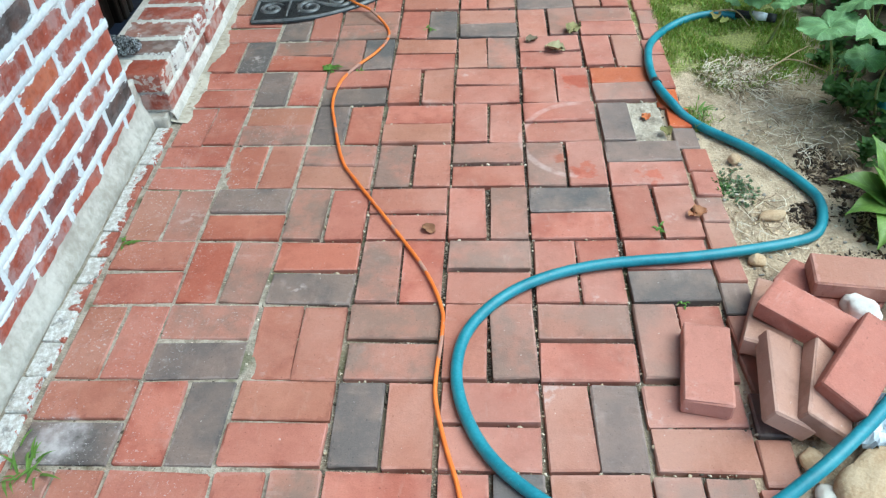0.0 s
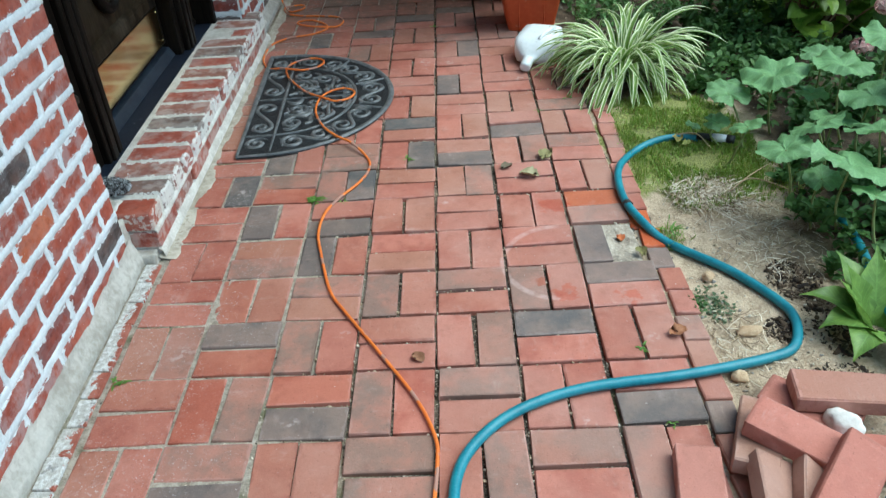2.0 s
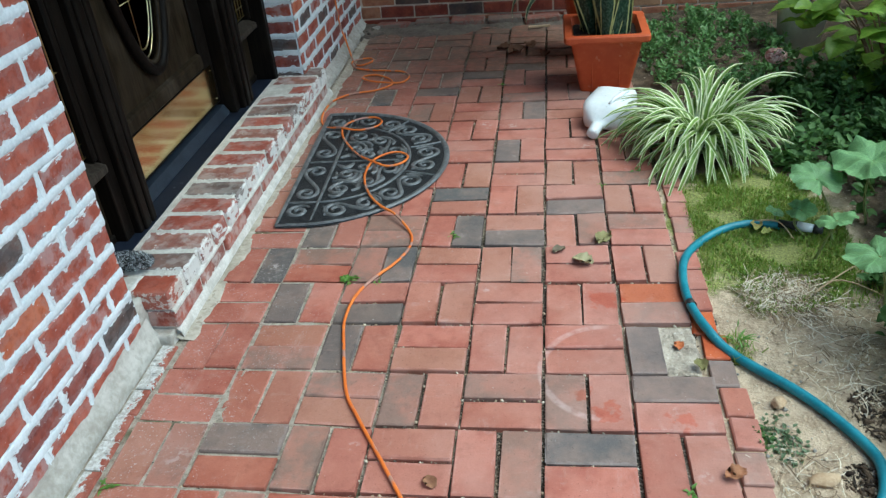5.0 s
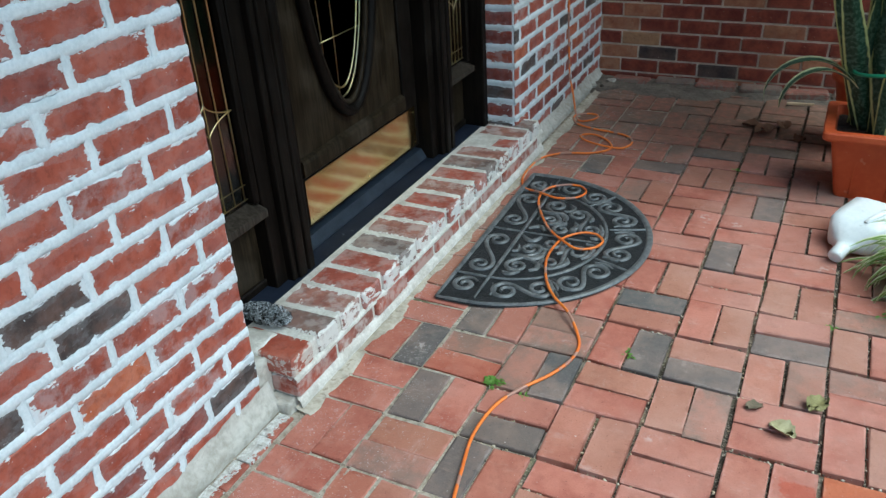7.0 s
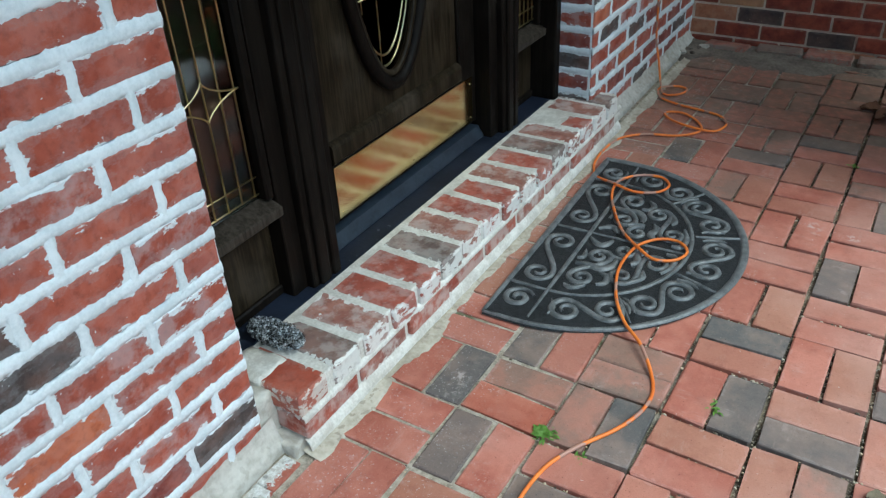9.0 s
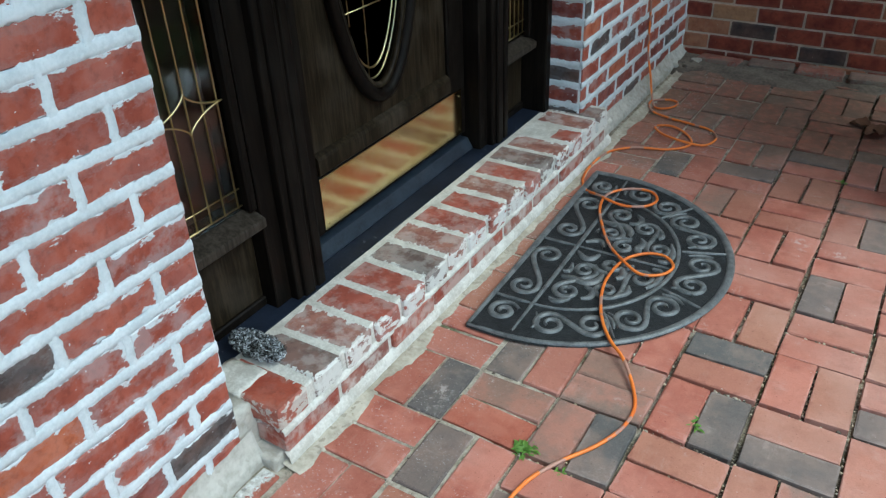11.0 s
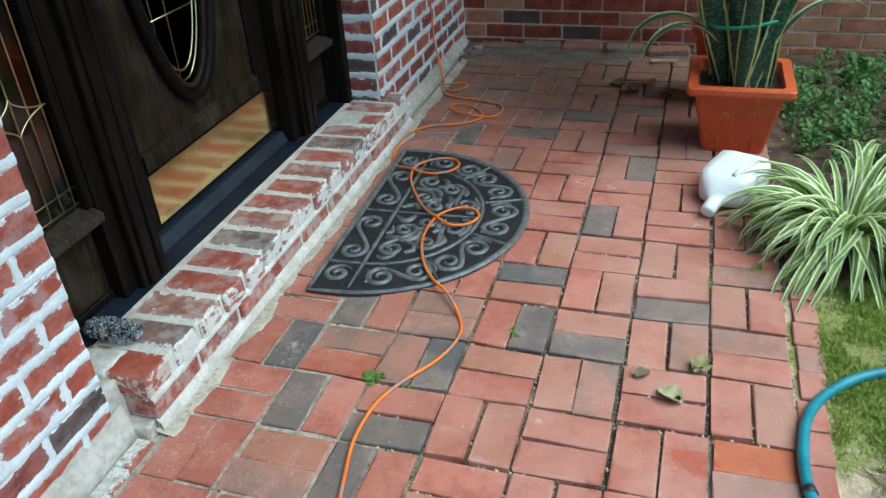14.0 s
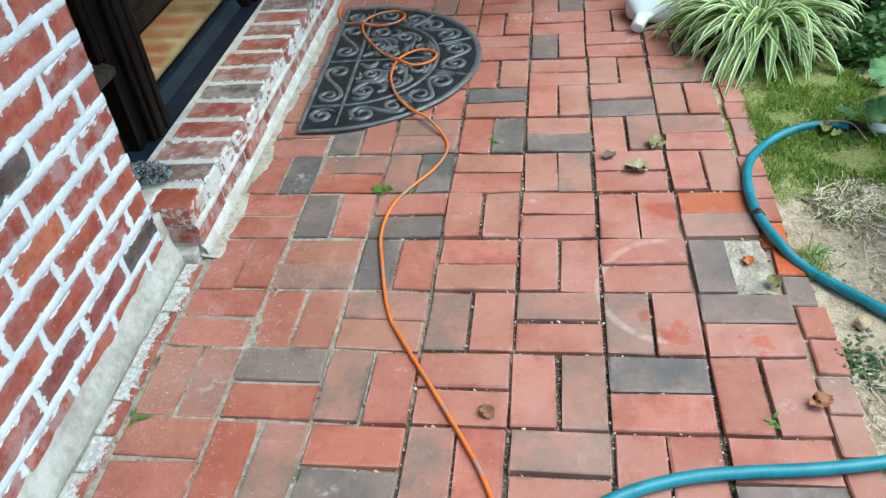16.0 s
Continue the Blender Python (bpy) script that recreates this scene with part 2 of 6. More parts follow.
M_STEP = [
    wall_brick("worn_red_step_brick", (0.27, 0.062, 0.04), (0.40, 0.115, 0.08), 1.05, (0.72, 0.70, 0.67), (0.1, 0.048, 0.03), 0.65, (0, 1), 0.22),
    wall_brick("grey_step_brick", (0.14, 0.095, 0.082), (0.24, 0.14, 0.115), 1.1, (0.70, 0.68, 0.64), (0.1, 0.048, 0.03), 0.65, (0, 1), 0.25),
    wall_brick("scraped_step_brick", (0.25, 0.10, 0.075), (0.36, 0.16, 0.12), 1.45, (0.72, 0.68, 0.64), (0.1, 0.048, 0.03), 0.7, (0, 1), 0.35),
    wall_brick("clean_red_step_brick", (0.28, 0.055, 0.032), (0.39, 0.095, 0.055), 0.85, (0.62, 0.58, 0.52), (0.1, 0.048, 0.03), 0.55, (0, 1)),
]
M_RISER = [
    wall_brick("red_riser_brick", (0.26, 0.06, 0.04), (0.38, 0.11, 0.075), 0.6, (0.66, 0.63, 0.58), (0.045, 0.0925, 0.0275), 0.55, (2, 2), 0.4),
    wall_brick("limed_riser_brick", (0.24, 0.09, 0.07), (0.36, 0.15, 0.115), 1.1, (0.66, 0.63, 0.58), (0.045, 0.0925, 0.0275), 0.55, (2, 2), 0.55),
]


def limed_border():
    """Old border brick under a ragged coat of lime, bare red along its outer side."""
    m, nt, b = material("limed_border_brick", 0.88, 0, 0.25)
    vec, c, r = shifted(nt)
    big, mid, fine = grain(nt, vec, 16, 3), grain(nt, vec, 70, 4), grain(nt, vec, 220, 3)
    red = mix(nt, step(nt, big, 0.35, 0.65), (0.27, 0.075, 0.05), (0.40, 0.14, 0.10))
    lime = mix(nt, step(nt, mid, 0.35, 0.7), (0.46, 0.44, 0.40), (0.72, 0.72, 0.71))
    lime = mix(nt, step(nt, grain(nt, vec, 26, 4), 0.58, 0.68, 0, 0.7), lime, (0.15, 0.14, 0.14))
    x = node(nt, "SeparateXYZ", Vector=c).outputs[0]
    line = calc(nt, "ADD", x, calc(nt, "MULTIPLY", calc(nt, "SUBTRACT", grain(nt, vec, 30, 5, 0.7), 0.5), 0.16))
    line = calc(nt, "ADD", line, calc(nt, "MULTIPLY_ADD", r, 0.05, -0.03))
    tone = mix(nt, step(nt, line, 0.012, 0.020), lime, red)
    tone = mix(nt, step(nt, fine, 0.45, 0.7, 0, 0.25), tone, (0.20, 0.16, 0.13))
    nt.links.new(tone, b.inputs["Base Color"])
    bump(nt, b, calc(nt, "ADD", mid, big), 0.8, 0.005)
    return m


M_BORDER = limed_border()
M_LOOSE = [paver("new_pink_brick", (0.42, 0.138, 0.098), (0.52, 0.195, 0.145), 0.15), paver("buff_faced_brick", (0.30, 0.15, 0.10), (0.43, 0.235, 0.17), 0.4)]
M_MORTAR = varied("white_painted_mortar", (0.58, 0.62, 0.64), (0.76, 0.79, 0.81), 14, 0.85, 0.3, bumps=0.4, dist=0.003)
M_THIN = varied("tan_thin_mortar", (0.46, 0.37, 0.28), (0.66, 0.56, 0.45), 20, 0.9, bumps=0.5)
M_PARGE = varied("weathered_concrete", (0.33, 0.30, 0.255), (0.56, 0.53, 0.48), 6, 0.9, bumps=0.8, dist=0.006, spots=((0.33, 0.30, 0.25), 0.60, 0.35))
M_STEPMORTAR = varied("step_mortar", (0.48, 0.445, 0.395), (0.71, 0.68, 0.63), 16, 0.9, bumps=0.8, dist=0.005)
M_SANDMORTAR = varied("bare_sandy_mortar", (0.24, 0.20, 0.155), (0.50, 0.43, 0.345), 14, 0.95, bumps=1.0, dist=0.006, spots=((0.58, 0.53, 0.45), 0.64, 0.7))
M_OLDMORTAR = varied("dirty_old_mortar", (0.08, 0.065, 0.052), (0.20, 0.165, 0.135), 9, 0.95, bumps=0.9, dist=0.008)
M_APRON = [wall_brick("worn_apron_brick", (0.20, 0.075, 0.055), (0.32, 0.13, 0.10), 0.8, (0.22, 0.18, 0.15), (0.1, 0.046, 0.025), 0.5, (0, 1), 0.5), wall_brick("grey_apron_brick", (0.14, 0.095, 0.08), (0.24, 0.15, 0.12), 0.9, (0.20, 0.17, 0.14), (0.1, 0.046, 0.025), 0.5, (0, 1), 0.5)]
M_WASH = varied("sandy_mortar_wash", (0.32, 0.28, 0.22), (0.52, 0.47, 0.39), 9, 0.95, bumps=0.7, dist=0.004, spots=((0.24, 0.20, 0.16), 0.6, 0.6))
M_PLAIN = varied("plain_plaster", (0.45, 0.3, 0.24), (0.5, 0.34, 0.27), 2, 0.9)


# ---- helpers for meshes ----
def part(name, bm, mats, parent=None, label="", smooth=False, m=None):
    data = bpy.data.meshes.new(name)
    bm.to_mesh(data)
    bm.free()
    for x in mats if isinstance(mats, (list, tuple)) else [mats]:
        data.materials.append(x)
    if smooth:
        for p in data.polygons:
            p.use_smooth = True
    ob = new(name, data)
    if parent:
        ob.parent = parent
    if m:
        ob.matrix_basis = m
    if label:
        tagged(ob, label)
    return ob


def piece(name, data, mat, parent, m):
    """A small piece on a shared mesh with its own material."""
    ob = new(name, data)
    ob.parent = parent
    ob.matrix_basis = m
    if mat:
        ob.material_slots[0].link = "OBJECT"
        ob.material_slots[0].material = mat
    return ob


def box(bm, x0, x1, y0, y1, z0, z1, bevel=0.0, seg=1, mat=0):
    r = bmesh.ops.create_cube(bm, size=1)
    vs = r["verts"]
    for v in vs:
        v.co = Vector(((x0 + x1) / 2 + v.co.x * (x1 - x0), (y0 + y1) / 2 + v.co.y * (y1 - y0), (z0 + z1) / 2 + v.co.z * (z1 - z0)))
    fs = list({f for v in vs for f in v.link_faces})
    for f in fs:
        f.material_index = mat
    if bevel:
        es = list({e for v in vs for e in v.link_edges})
        bmesh.ops.bevel(bm, geom=es, offset=bevel, segments=seg, affect="EDGES", profile=0.5, material=mat)
    return vs


def boxed(name, dims, mats, parent=None, label="", bevel=0.0, seg=1, smooth=False):
    bm = bmesh.new()
    box(bm, *dims, bevel=bevel, seg=seg)
    return part(name, bm, mats, parent, label, smooth)


def empty(name, label, category, at=(0, 0, 0), group="", kind="", rz=0):
    ob = new(name)
    ob.matrix_basis = pose(*at, 0, 0, rz)
    return tagged(ob, label, category, group, kind)


def spline(points, per=8):
    """Points along a smooth line through the given ones."""
    pts = [Vector(p) for p in points]
    pts = [2 * pts[0] - pts[1]] + pts + [2 * pts[-1] - pts[-2]]
    out = []
    for a, b, c, d in zip(pts, pts[1:], pts[2:], pts[3:]):
        for i in range(per):
            t = i / per
            out.append(0.5 * (2 * b + (c - a) * t + (2 * a - 5 * b + 4 * c - d) * t * t + (3 * b - a - 3 * c + d) * t ** 3))
    return out + [pts[-2]]


def tube(bm, line, radius, sides=8, mat=0, cap=True):
    """A round tube along a line; radius: a number or a function of 0..1."""
    n, rings, up = len(line), [], None
    for i, p in enumerate(line):
        d = (line[min(i + 1, n - 1)] - line[max(i - 1, 0)])
        d = d.normalized() if d.length > 1e-9 else Vector((0, 0, 1))
        if up is None:
            up = d.orthogonal().normalized()
        up = (up - d * up.dot(d)).normalized()
        w = d.cross(up)
        r = radius(i / (n - 1)) if callable(radius) else radius
        rings.append([bm.verts.new(p + r * (up * math.cos(a) + w * math.sin(a))) for a in (2 * math.pi * k / sides for k in range(sides))])
    for a, b in zip(rings, rings[1:]):
        for k in range(sides):
            f = bm.faces.new((a[k], a[(k + 1) % sides], b[(k + 1) % sides], b[k]))
            f.material_index, f.smooth = mat, True
    if cap:
        for r in (rings[0][::-1], rings[-1]):
            bm.faces.new(r).material_index = mat


def brick_mesh(name, lx, ly, lz, bevel=0.003, rough=0.0, seed=0, top=False):
    """A worn brick about its own middle (top: about the middle of its upper face)."""
    rnd = random.Random(seed)
    bm = bmesh.new()
    box(bm, -lx / 2, lx / 2, -ly / 2, ly / 2, -lz if top else -lz / 2, 0 if top else lz / 2, bevel)
    for v in bm.verts:
        v.co += Vector([rnd.uniform(-rough, rough) for _ in range(3)])
    data = bpy.data.meshes.new(name)
    bm.to_mesh(data)
    bm.free()
    data.materials.append(M_PAVER["r"])
    return data

# ---- ground, paving and walls ----
MOD = 0.206
COLS = (-0.816, -0.619, -0.412, -0.206, 0.001, 0.205, 0.411, 0.606)
ROW_SHIFT = {-2: -0.013, -1: -0.014, 0: -0.013, 1: -0.002, 2: 0.006, 3: 0.007, 4: 0.002}
WALL_X, DOOR_Y0, DOOR_Y1, BACK_Y = -0.912, 0.905, 2.695, 3.99
COURSE, FIRST = 0.0777, 0.118


def garden_height(x, y):
    h = 0.018 * noise.noise(Vector((x * 1.7, y * 1.7, 3))) + 0.007 * noise.noise(Vector((x * 9, y * 9, 1))) + 0.003 * noise.noise(Vector((x * 31, y * 31, 5)))
    rise = max(0.0, min(1.0, (x - 0.70) / 0.3))
    return -0.014 + rise * (0.012 + h) + 0.03 * max(0.0, min(1.0, (x - 1.0) / 0.8)) + 0.4 * h * (1 - rise)


def build_ground():
    m, nt, b = material("garden_soil", 0.95, 0, 0.2)
    pos = node(nt, "NewGeometry").outputs["Position"]
    big, mid, fine = grain(nt, pos, 2.3, 4), grain(nt, pos, 17, 5, 0.65), grain(nt, pos, 140, 3)
    tone = mix(nt, step(nt, mid, 0.35, 0.65), (0.33, 0.245, 0.165), (0.56, 0.435, 0.305))
    tone = mix(nt, step(nt, fine, 0.4, 0.7, 0, 0.6), tone, (0.62, 0.50, 0.36))
    sep = node(nt, "SeparateXYZ", Vector=pos)
    # dark mulch begins some way in from the paving, along a wandering line
    line = calc(nt, "ADD", sep.outputs[0], calc(nt, "MULTIPLY", calc(nt, "SUBTRACT", big, 0.5), 0.9))
    far = calc(nt, "MAXIMUM", step(nt, line, 1.02, 1.18), step(nt, calc(nt, "ADD", sep.outputs[1], calc(nt, "MULTIPLY", big, 0.2)), 1.95, 2.1))
    tone = mix(nt, calc(nt, "MULTIPLY", far, 0.9), tone, mix(nt, step(nt, mid, 0.4, 0.7), (0.035, 0.024, 0.016), (0.11, 0.075, 0.048)))
    tone = mix(nt, step(nt, grain(nt, pos, 60, 2, 0.4), 0.70, 0.74, 0, 0.8), tone, (0.55, 0.48, 0.36))
    # mossy patch beside the path
    u = calc(nt, "POWER", calc(nt, "DIVIDE", calc(nt, "SUBTRACT", sep.outputs[0], 0.87), 0.30), 2.0)
    v = calc(nt, "POWER", calc(nt, "DIVIDE", calc(nt, "SUBTRACT", sep.outputs[1], 1.55), 0.46), 2.0)
    moss = calc(nt, "ADD", calc(nt, "ADD", u, v), calc(nt, "MULTIPLY", calc(nt, "SUBTRACT", mid, 0.5), 2.0))
    tone = mix(nt, step(nt, moss, 0.6, 1.05, 0.75, 0), tone, mix(nt, step(nt, fine, 0.35, 0.65), (0.11, 0.15, 0.022), (0.26, 0.31, 0.05)))
    nt.links.new(tone, b.inputs["Base Color"])
    bump(nt, b, calc(nt, "ADD", mid, calc(nt, "MULTIPLY", fine, 0.7)), 0.9, 0.012)
    xs = [-200, -60, -20, -6, -2] + [-1 + 0.25 * i for i in range(6)] + [0.5 + 0.025 * i for i in range(101)] + [3.3, 4, 6, 12, 40, 200]
    ys = [-200, -60, -20, -6, -3, -2, -1.2] + [-0.7 + 0.03 * i for i in range(157)] + [4.3, 5, 8, 20, 60, 200]
    vs = [(x, y, garden_height(x, y) if x > 0.55 else -0.05) for y in ys for x in xs]
    n = len(xs)
    fs = [(j * n + i, j * n + i + 1, (j + 1) * n + i + 1, (j + 1) * n + i) for j in range(len(ys) - 1) for i in range(n - 1)]
    data = bpy.data.meshes.new("ground")
    data.from_pydata(vs, [], fs)
    data.materials.append(m)
    for p in data.polygons:
        p.use_smooth = True
    return tagged(new("ground", data), "sandy garden soil turning to dark mulch", "ground", kind="structure")


ground = build_ground()


def bed_height(x, y):
    """Mortared joints lie high near the house; sand joints are sunken."""
    k = max(0.0, min(1.0, (0.6 - x - 0.8 + 0.3 * noise.noise(Vector((x * 2, y * 2, 8)))) / 0.25))
    return -0.0165 + 0.0115 * k


def build_bed():
    m, nt, b = material("joint_sand", 0.95, 0, 0.2)
    pos = node(nt, "NewGeometry").outputs["Position"]
    big, mid, fine = grain(nt, pos, 3, 3), grain(nt, pos, 45, 4), grain(nt, pos, 190, 3)
    tone = mix(nt, step(nt, big, 0.46, 0.64), (0.06, 0.049, 0.037), (0.34, 0.28, 0.20))
    x = node(nt, "SeparateXYZ", Vector=pos).outputs[0]
    limed = step(nt, calc(nt, "ADD", x, calc(nt, "MULTIPLY", calc(nt, "SUBTRACT", big, 0.5), 1.2)), -0.34, -0.14, 1, 0)
    tone = mix(nt, limed, tone, mix(nt, step(nt, mid, 0.3, 0.7), (0.23, 0.195, 0.15), (0.48, 0.43, 0.36)))
    tone = mix(nt, step(nt, fine, 0.45, 0.7, 0, 0.7), tone, (0.48, 0.42, 0.34))
    tone = mix(nt, step(nt, grain(nt, pos, 5.5, 3), 0.55, 0.68, 0, 0.7), tone, (0.07, 0.085, 0.025))
    tone = mix(nt, step(nt, grain(nt, pos, 95, 2), 0.66, 0.72, 0, 0.8), tone, (0.6, 0.54, 0.46))
    nt.links.new(tone, b.inputs["Base Color"])
    bump(nt, b, calc(nt, "ADD", mid, fine), 0.9, 0.005)
    bm = bmesh.new()
    nx, ny = 110, 300
    x0, x1, y0, y1 = -0.92, 0.676, -3.0, 4.0
    grid = [[bm.verts.new((x0 + (x1 - x0) * i / nx, y0 + (y1 - y0) * j / ny, bed_height(x0 + (x1 - x0) * i / nx, y0 + (y1 - y0) * j / ny) + 0.002 * noise.noise(Vector((i * 0.7, j * 0.9, 2))))) for i in range(nx + 1)] for j in range(ny + 1)]
    for j in range(ny):
        for i in range(nx):
            bm.faces.new((grid[j][i], grid[j][i + 1], grid[j + 1][i + 1], grid[j + 1][i])).smooth = True
    edge = [grid[j][nx] for j in range(ny + 1)]
    low = [bm.verts.new((v.co.x, v.co.y, -0.06)) for v in edge]
    for a in range(ny):
        bm.faces.new((edge[a], low[a], low[a + 1], edge[a + 1]))
    return tagged(part("pavement", bm, m), "brick path laid in basket weave with gritty sand joints", "pavement", kind="structure")


pavement = build_bed()

# near row first; each cell names its two bricks (near or left one first); basket weave turns every other cell
CELLS = {
    -2: "br rr rb rr rd rr bb", -1: "dr rd rr dr rr rd rr", 0: "rr db rr bb rb rb br", 1: "rr ob do br rb rr dr",
    2: "rb od br rr rb rd rr", 3: "rr or rb br rb br rd", 4: "rr bo dr rr rr rr d.", 5: "rr dr dr rr rr rr bw",
    6: "rd ob bd rr rb rr rr", 7: "rr dr bb rd dr rb rb", 8: "rb rr rr rd rr dr rr", 9: "rr br rr rr rr rr br",
    10: "br rr dr rr dr rr rb", 11: "rr rb rr rr rr rr rr", 12: "rr rr br rr rd rr rd", 13: "br dr rd rr br rb rr",
    14: "rr rr rb rd rr rr bd", 15: "rb br rr rr dr rr rr", 16: "rr bb rb rr rr br rr", 17: "rb rr br rb rr rr rr", 18: "br rb rr br rb rr br",
}
PAVER_DATA = [brick_mesh("paver", 0.1965, 0.0945, 0.05, 0.0021, 0.0019, i, True) for i in range(12)]
HALF_DATA = [brick_mesh("edging_brick", 0.064, 0.0985, 0.05, 0.003, 0.0012, 40 + i, True) for i in range(5)]


def wander(y, spots):
    """How far a line of joints strays sideways at y, between the given spots."""
    for (ya, a), (yb, b) in zip(spots, spots[1:]):
        if ya <= y <= yb:
            return a + (b - a) * (y - ya) / (yb - ya)
    return spots[0][1] if y < spots[0][0] else spots[-1][1]


EDGE_LINE = ((-0.3, -0.024), (-0.03, 0.003), (0.19, 0.007), (0.44, 0.016), (0.64, 0.026), (0.85, 0.016), (1.04, 0.0))
LAST_LINE = ((-0.3, -0.018), (0.0, 0.0), (0.2, 0.006), (0.65, 0.008), (1.03, 0.010), (1.3, 0.0))


def build_paving():
    rnd = random.Random(5)
    for row, text in CELLS.items():
        for col, pair in zip(range(-4, 3), text.split()):
            x0, x1 = COLS[col + 4], COLS[col + 5]
            y0, y1 = row * MOD + ROW_SHIFT.get(row, 0.0), (row + 1) * MOD + ROW_SHIFT.get(row + 1, 0.0)
            if col == 2:
                x0, x1 = x0 + wander((y0 + y1) / 2, LAST_LINE), x1 + wander((y0 + y1) / 2, EDGE_LINE)
            elif col == 1:
                x1 += wander((y0 + y1) / 2, LAST_LINE)
            cx, cy, sx, sy = (x0 + x1) / 2, (y0 + y1) / 2, (x1 - x0) / MOD, (y1 - y0) / MOD
            upright = (col + row) % 2 == 0
            for k, kind in enumerate(pair):
                if kind == ".":
                    continue
                off = (k - 0.5) * 0.1025 * (sx if upright else sy)
                x, y = (cx + off, cy) if upright else (cx, cy + off)
                wob = pose(x + rnd.gauss(0, 0.0017), y + rnd.gauss(0, 0.0017), max(-0.003, rnd.gauss(0, 0.0022)), rnd.uniform(-1.3, 1.3), rnd.uniform(-0.8, 0.8), (90 if upright else 0) + rnd.gauss(0, 0.75) + rnd.choice((0, 180)))
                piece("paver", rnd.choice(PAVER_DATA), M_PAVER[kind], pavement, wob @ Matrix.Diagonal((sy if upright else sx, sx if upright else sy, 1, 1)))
    for i in range(28):
        y = -0.40 + i * 0.1035
        kind = "d" if i in (3, 6, 12) else ("b" if i % 5 == 4 else "r")
        if i in (11, 13, 14):
            kind = "w" if i != 11 else "o"
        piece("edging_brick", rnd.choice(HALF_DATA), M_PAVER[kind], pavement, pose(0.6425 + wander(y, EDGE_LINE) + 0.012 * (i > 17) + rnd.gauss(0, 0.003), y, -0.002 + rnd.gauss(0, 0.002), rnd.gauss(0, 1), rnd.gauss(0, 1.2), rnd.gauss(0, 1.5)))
    for i in range(16):
        piece("border_brick", rnd.choice(HALF_DATA), M_BORDER, pavement, pose(-0.853 + rnd.gauss(0, 0.0015), 0.876 - i * 0.0928, 0.002 + rnd.gauss(0, 0.002), rnd.gauss(0, 1.2), rnd.gauss(0, 1.2), rnd.gauss(0, 1.2)) @ Matrix.Diagonal((0.74, 0.91, 1, 1)))


def build_rear_paving():
    """The path's pavers behind the start of the walk, as one mesh."""
    rnd = random.Random(77)
    kinds = ("r", "b", "d", "o")
    bm = bmesh.new()
    for row in range(-14, -2):
        for col in range(-4, 3):
            x0, x1, y0 = COLS[col + 4], COLS[col + 5], row * MOD - 0.013
            for k in range(2):
                mat = rnd.choices(range(4), (10, 4, 3, 1))[0]
                if (col + row) % 2 == 0:
                    xa = x0 + k * (x1 - x0) / 2
                    dims = (xa + 0.004, xa + (x1 - x0) / 2 - 0.004, y0 + 0.004, y0 + MOD - 0.004)
                else:
                    ya = y0 + k * MOD / 2
                    dims = (x0 + 0.004, x1 - 0.004, ya + 0.004, ya + MOD / 2 - 0.004)
                box(bm, *dims, -0.05, rnd.gauss(0, 0.0015), 0, 1, mat)
    for i in range(25):
        y = -0.5035 - i * 0.1035
        box(bm, 0.611, 0.674, y - 0.049, y + 0.049, -0.05, rnd.gauss(0, 0.002), 0, 1, rnd.choice((0, 0, 1)))
    tagged(part("rear_pavers", bm, [M_PAVER[k] for k in kinds], pavement), kind="stuff")


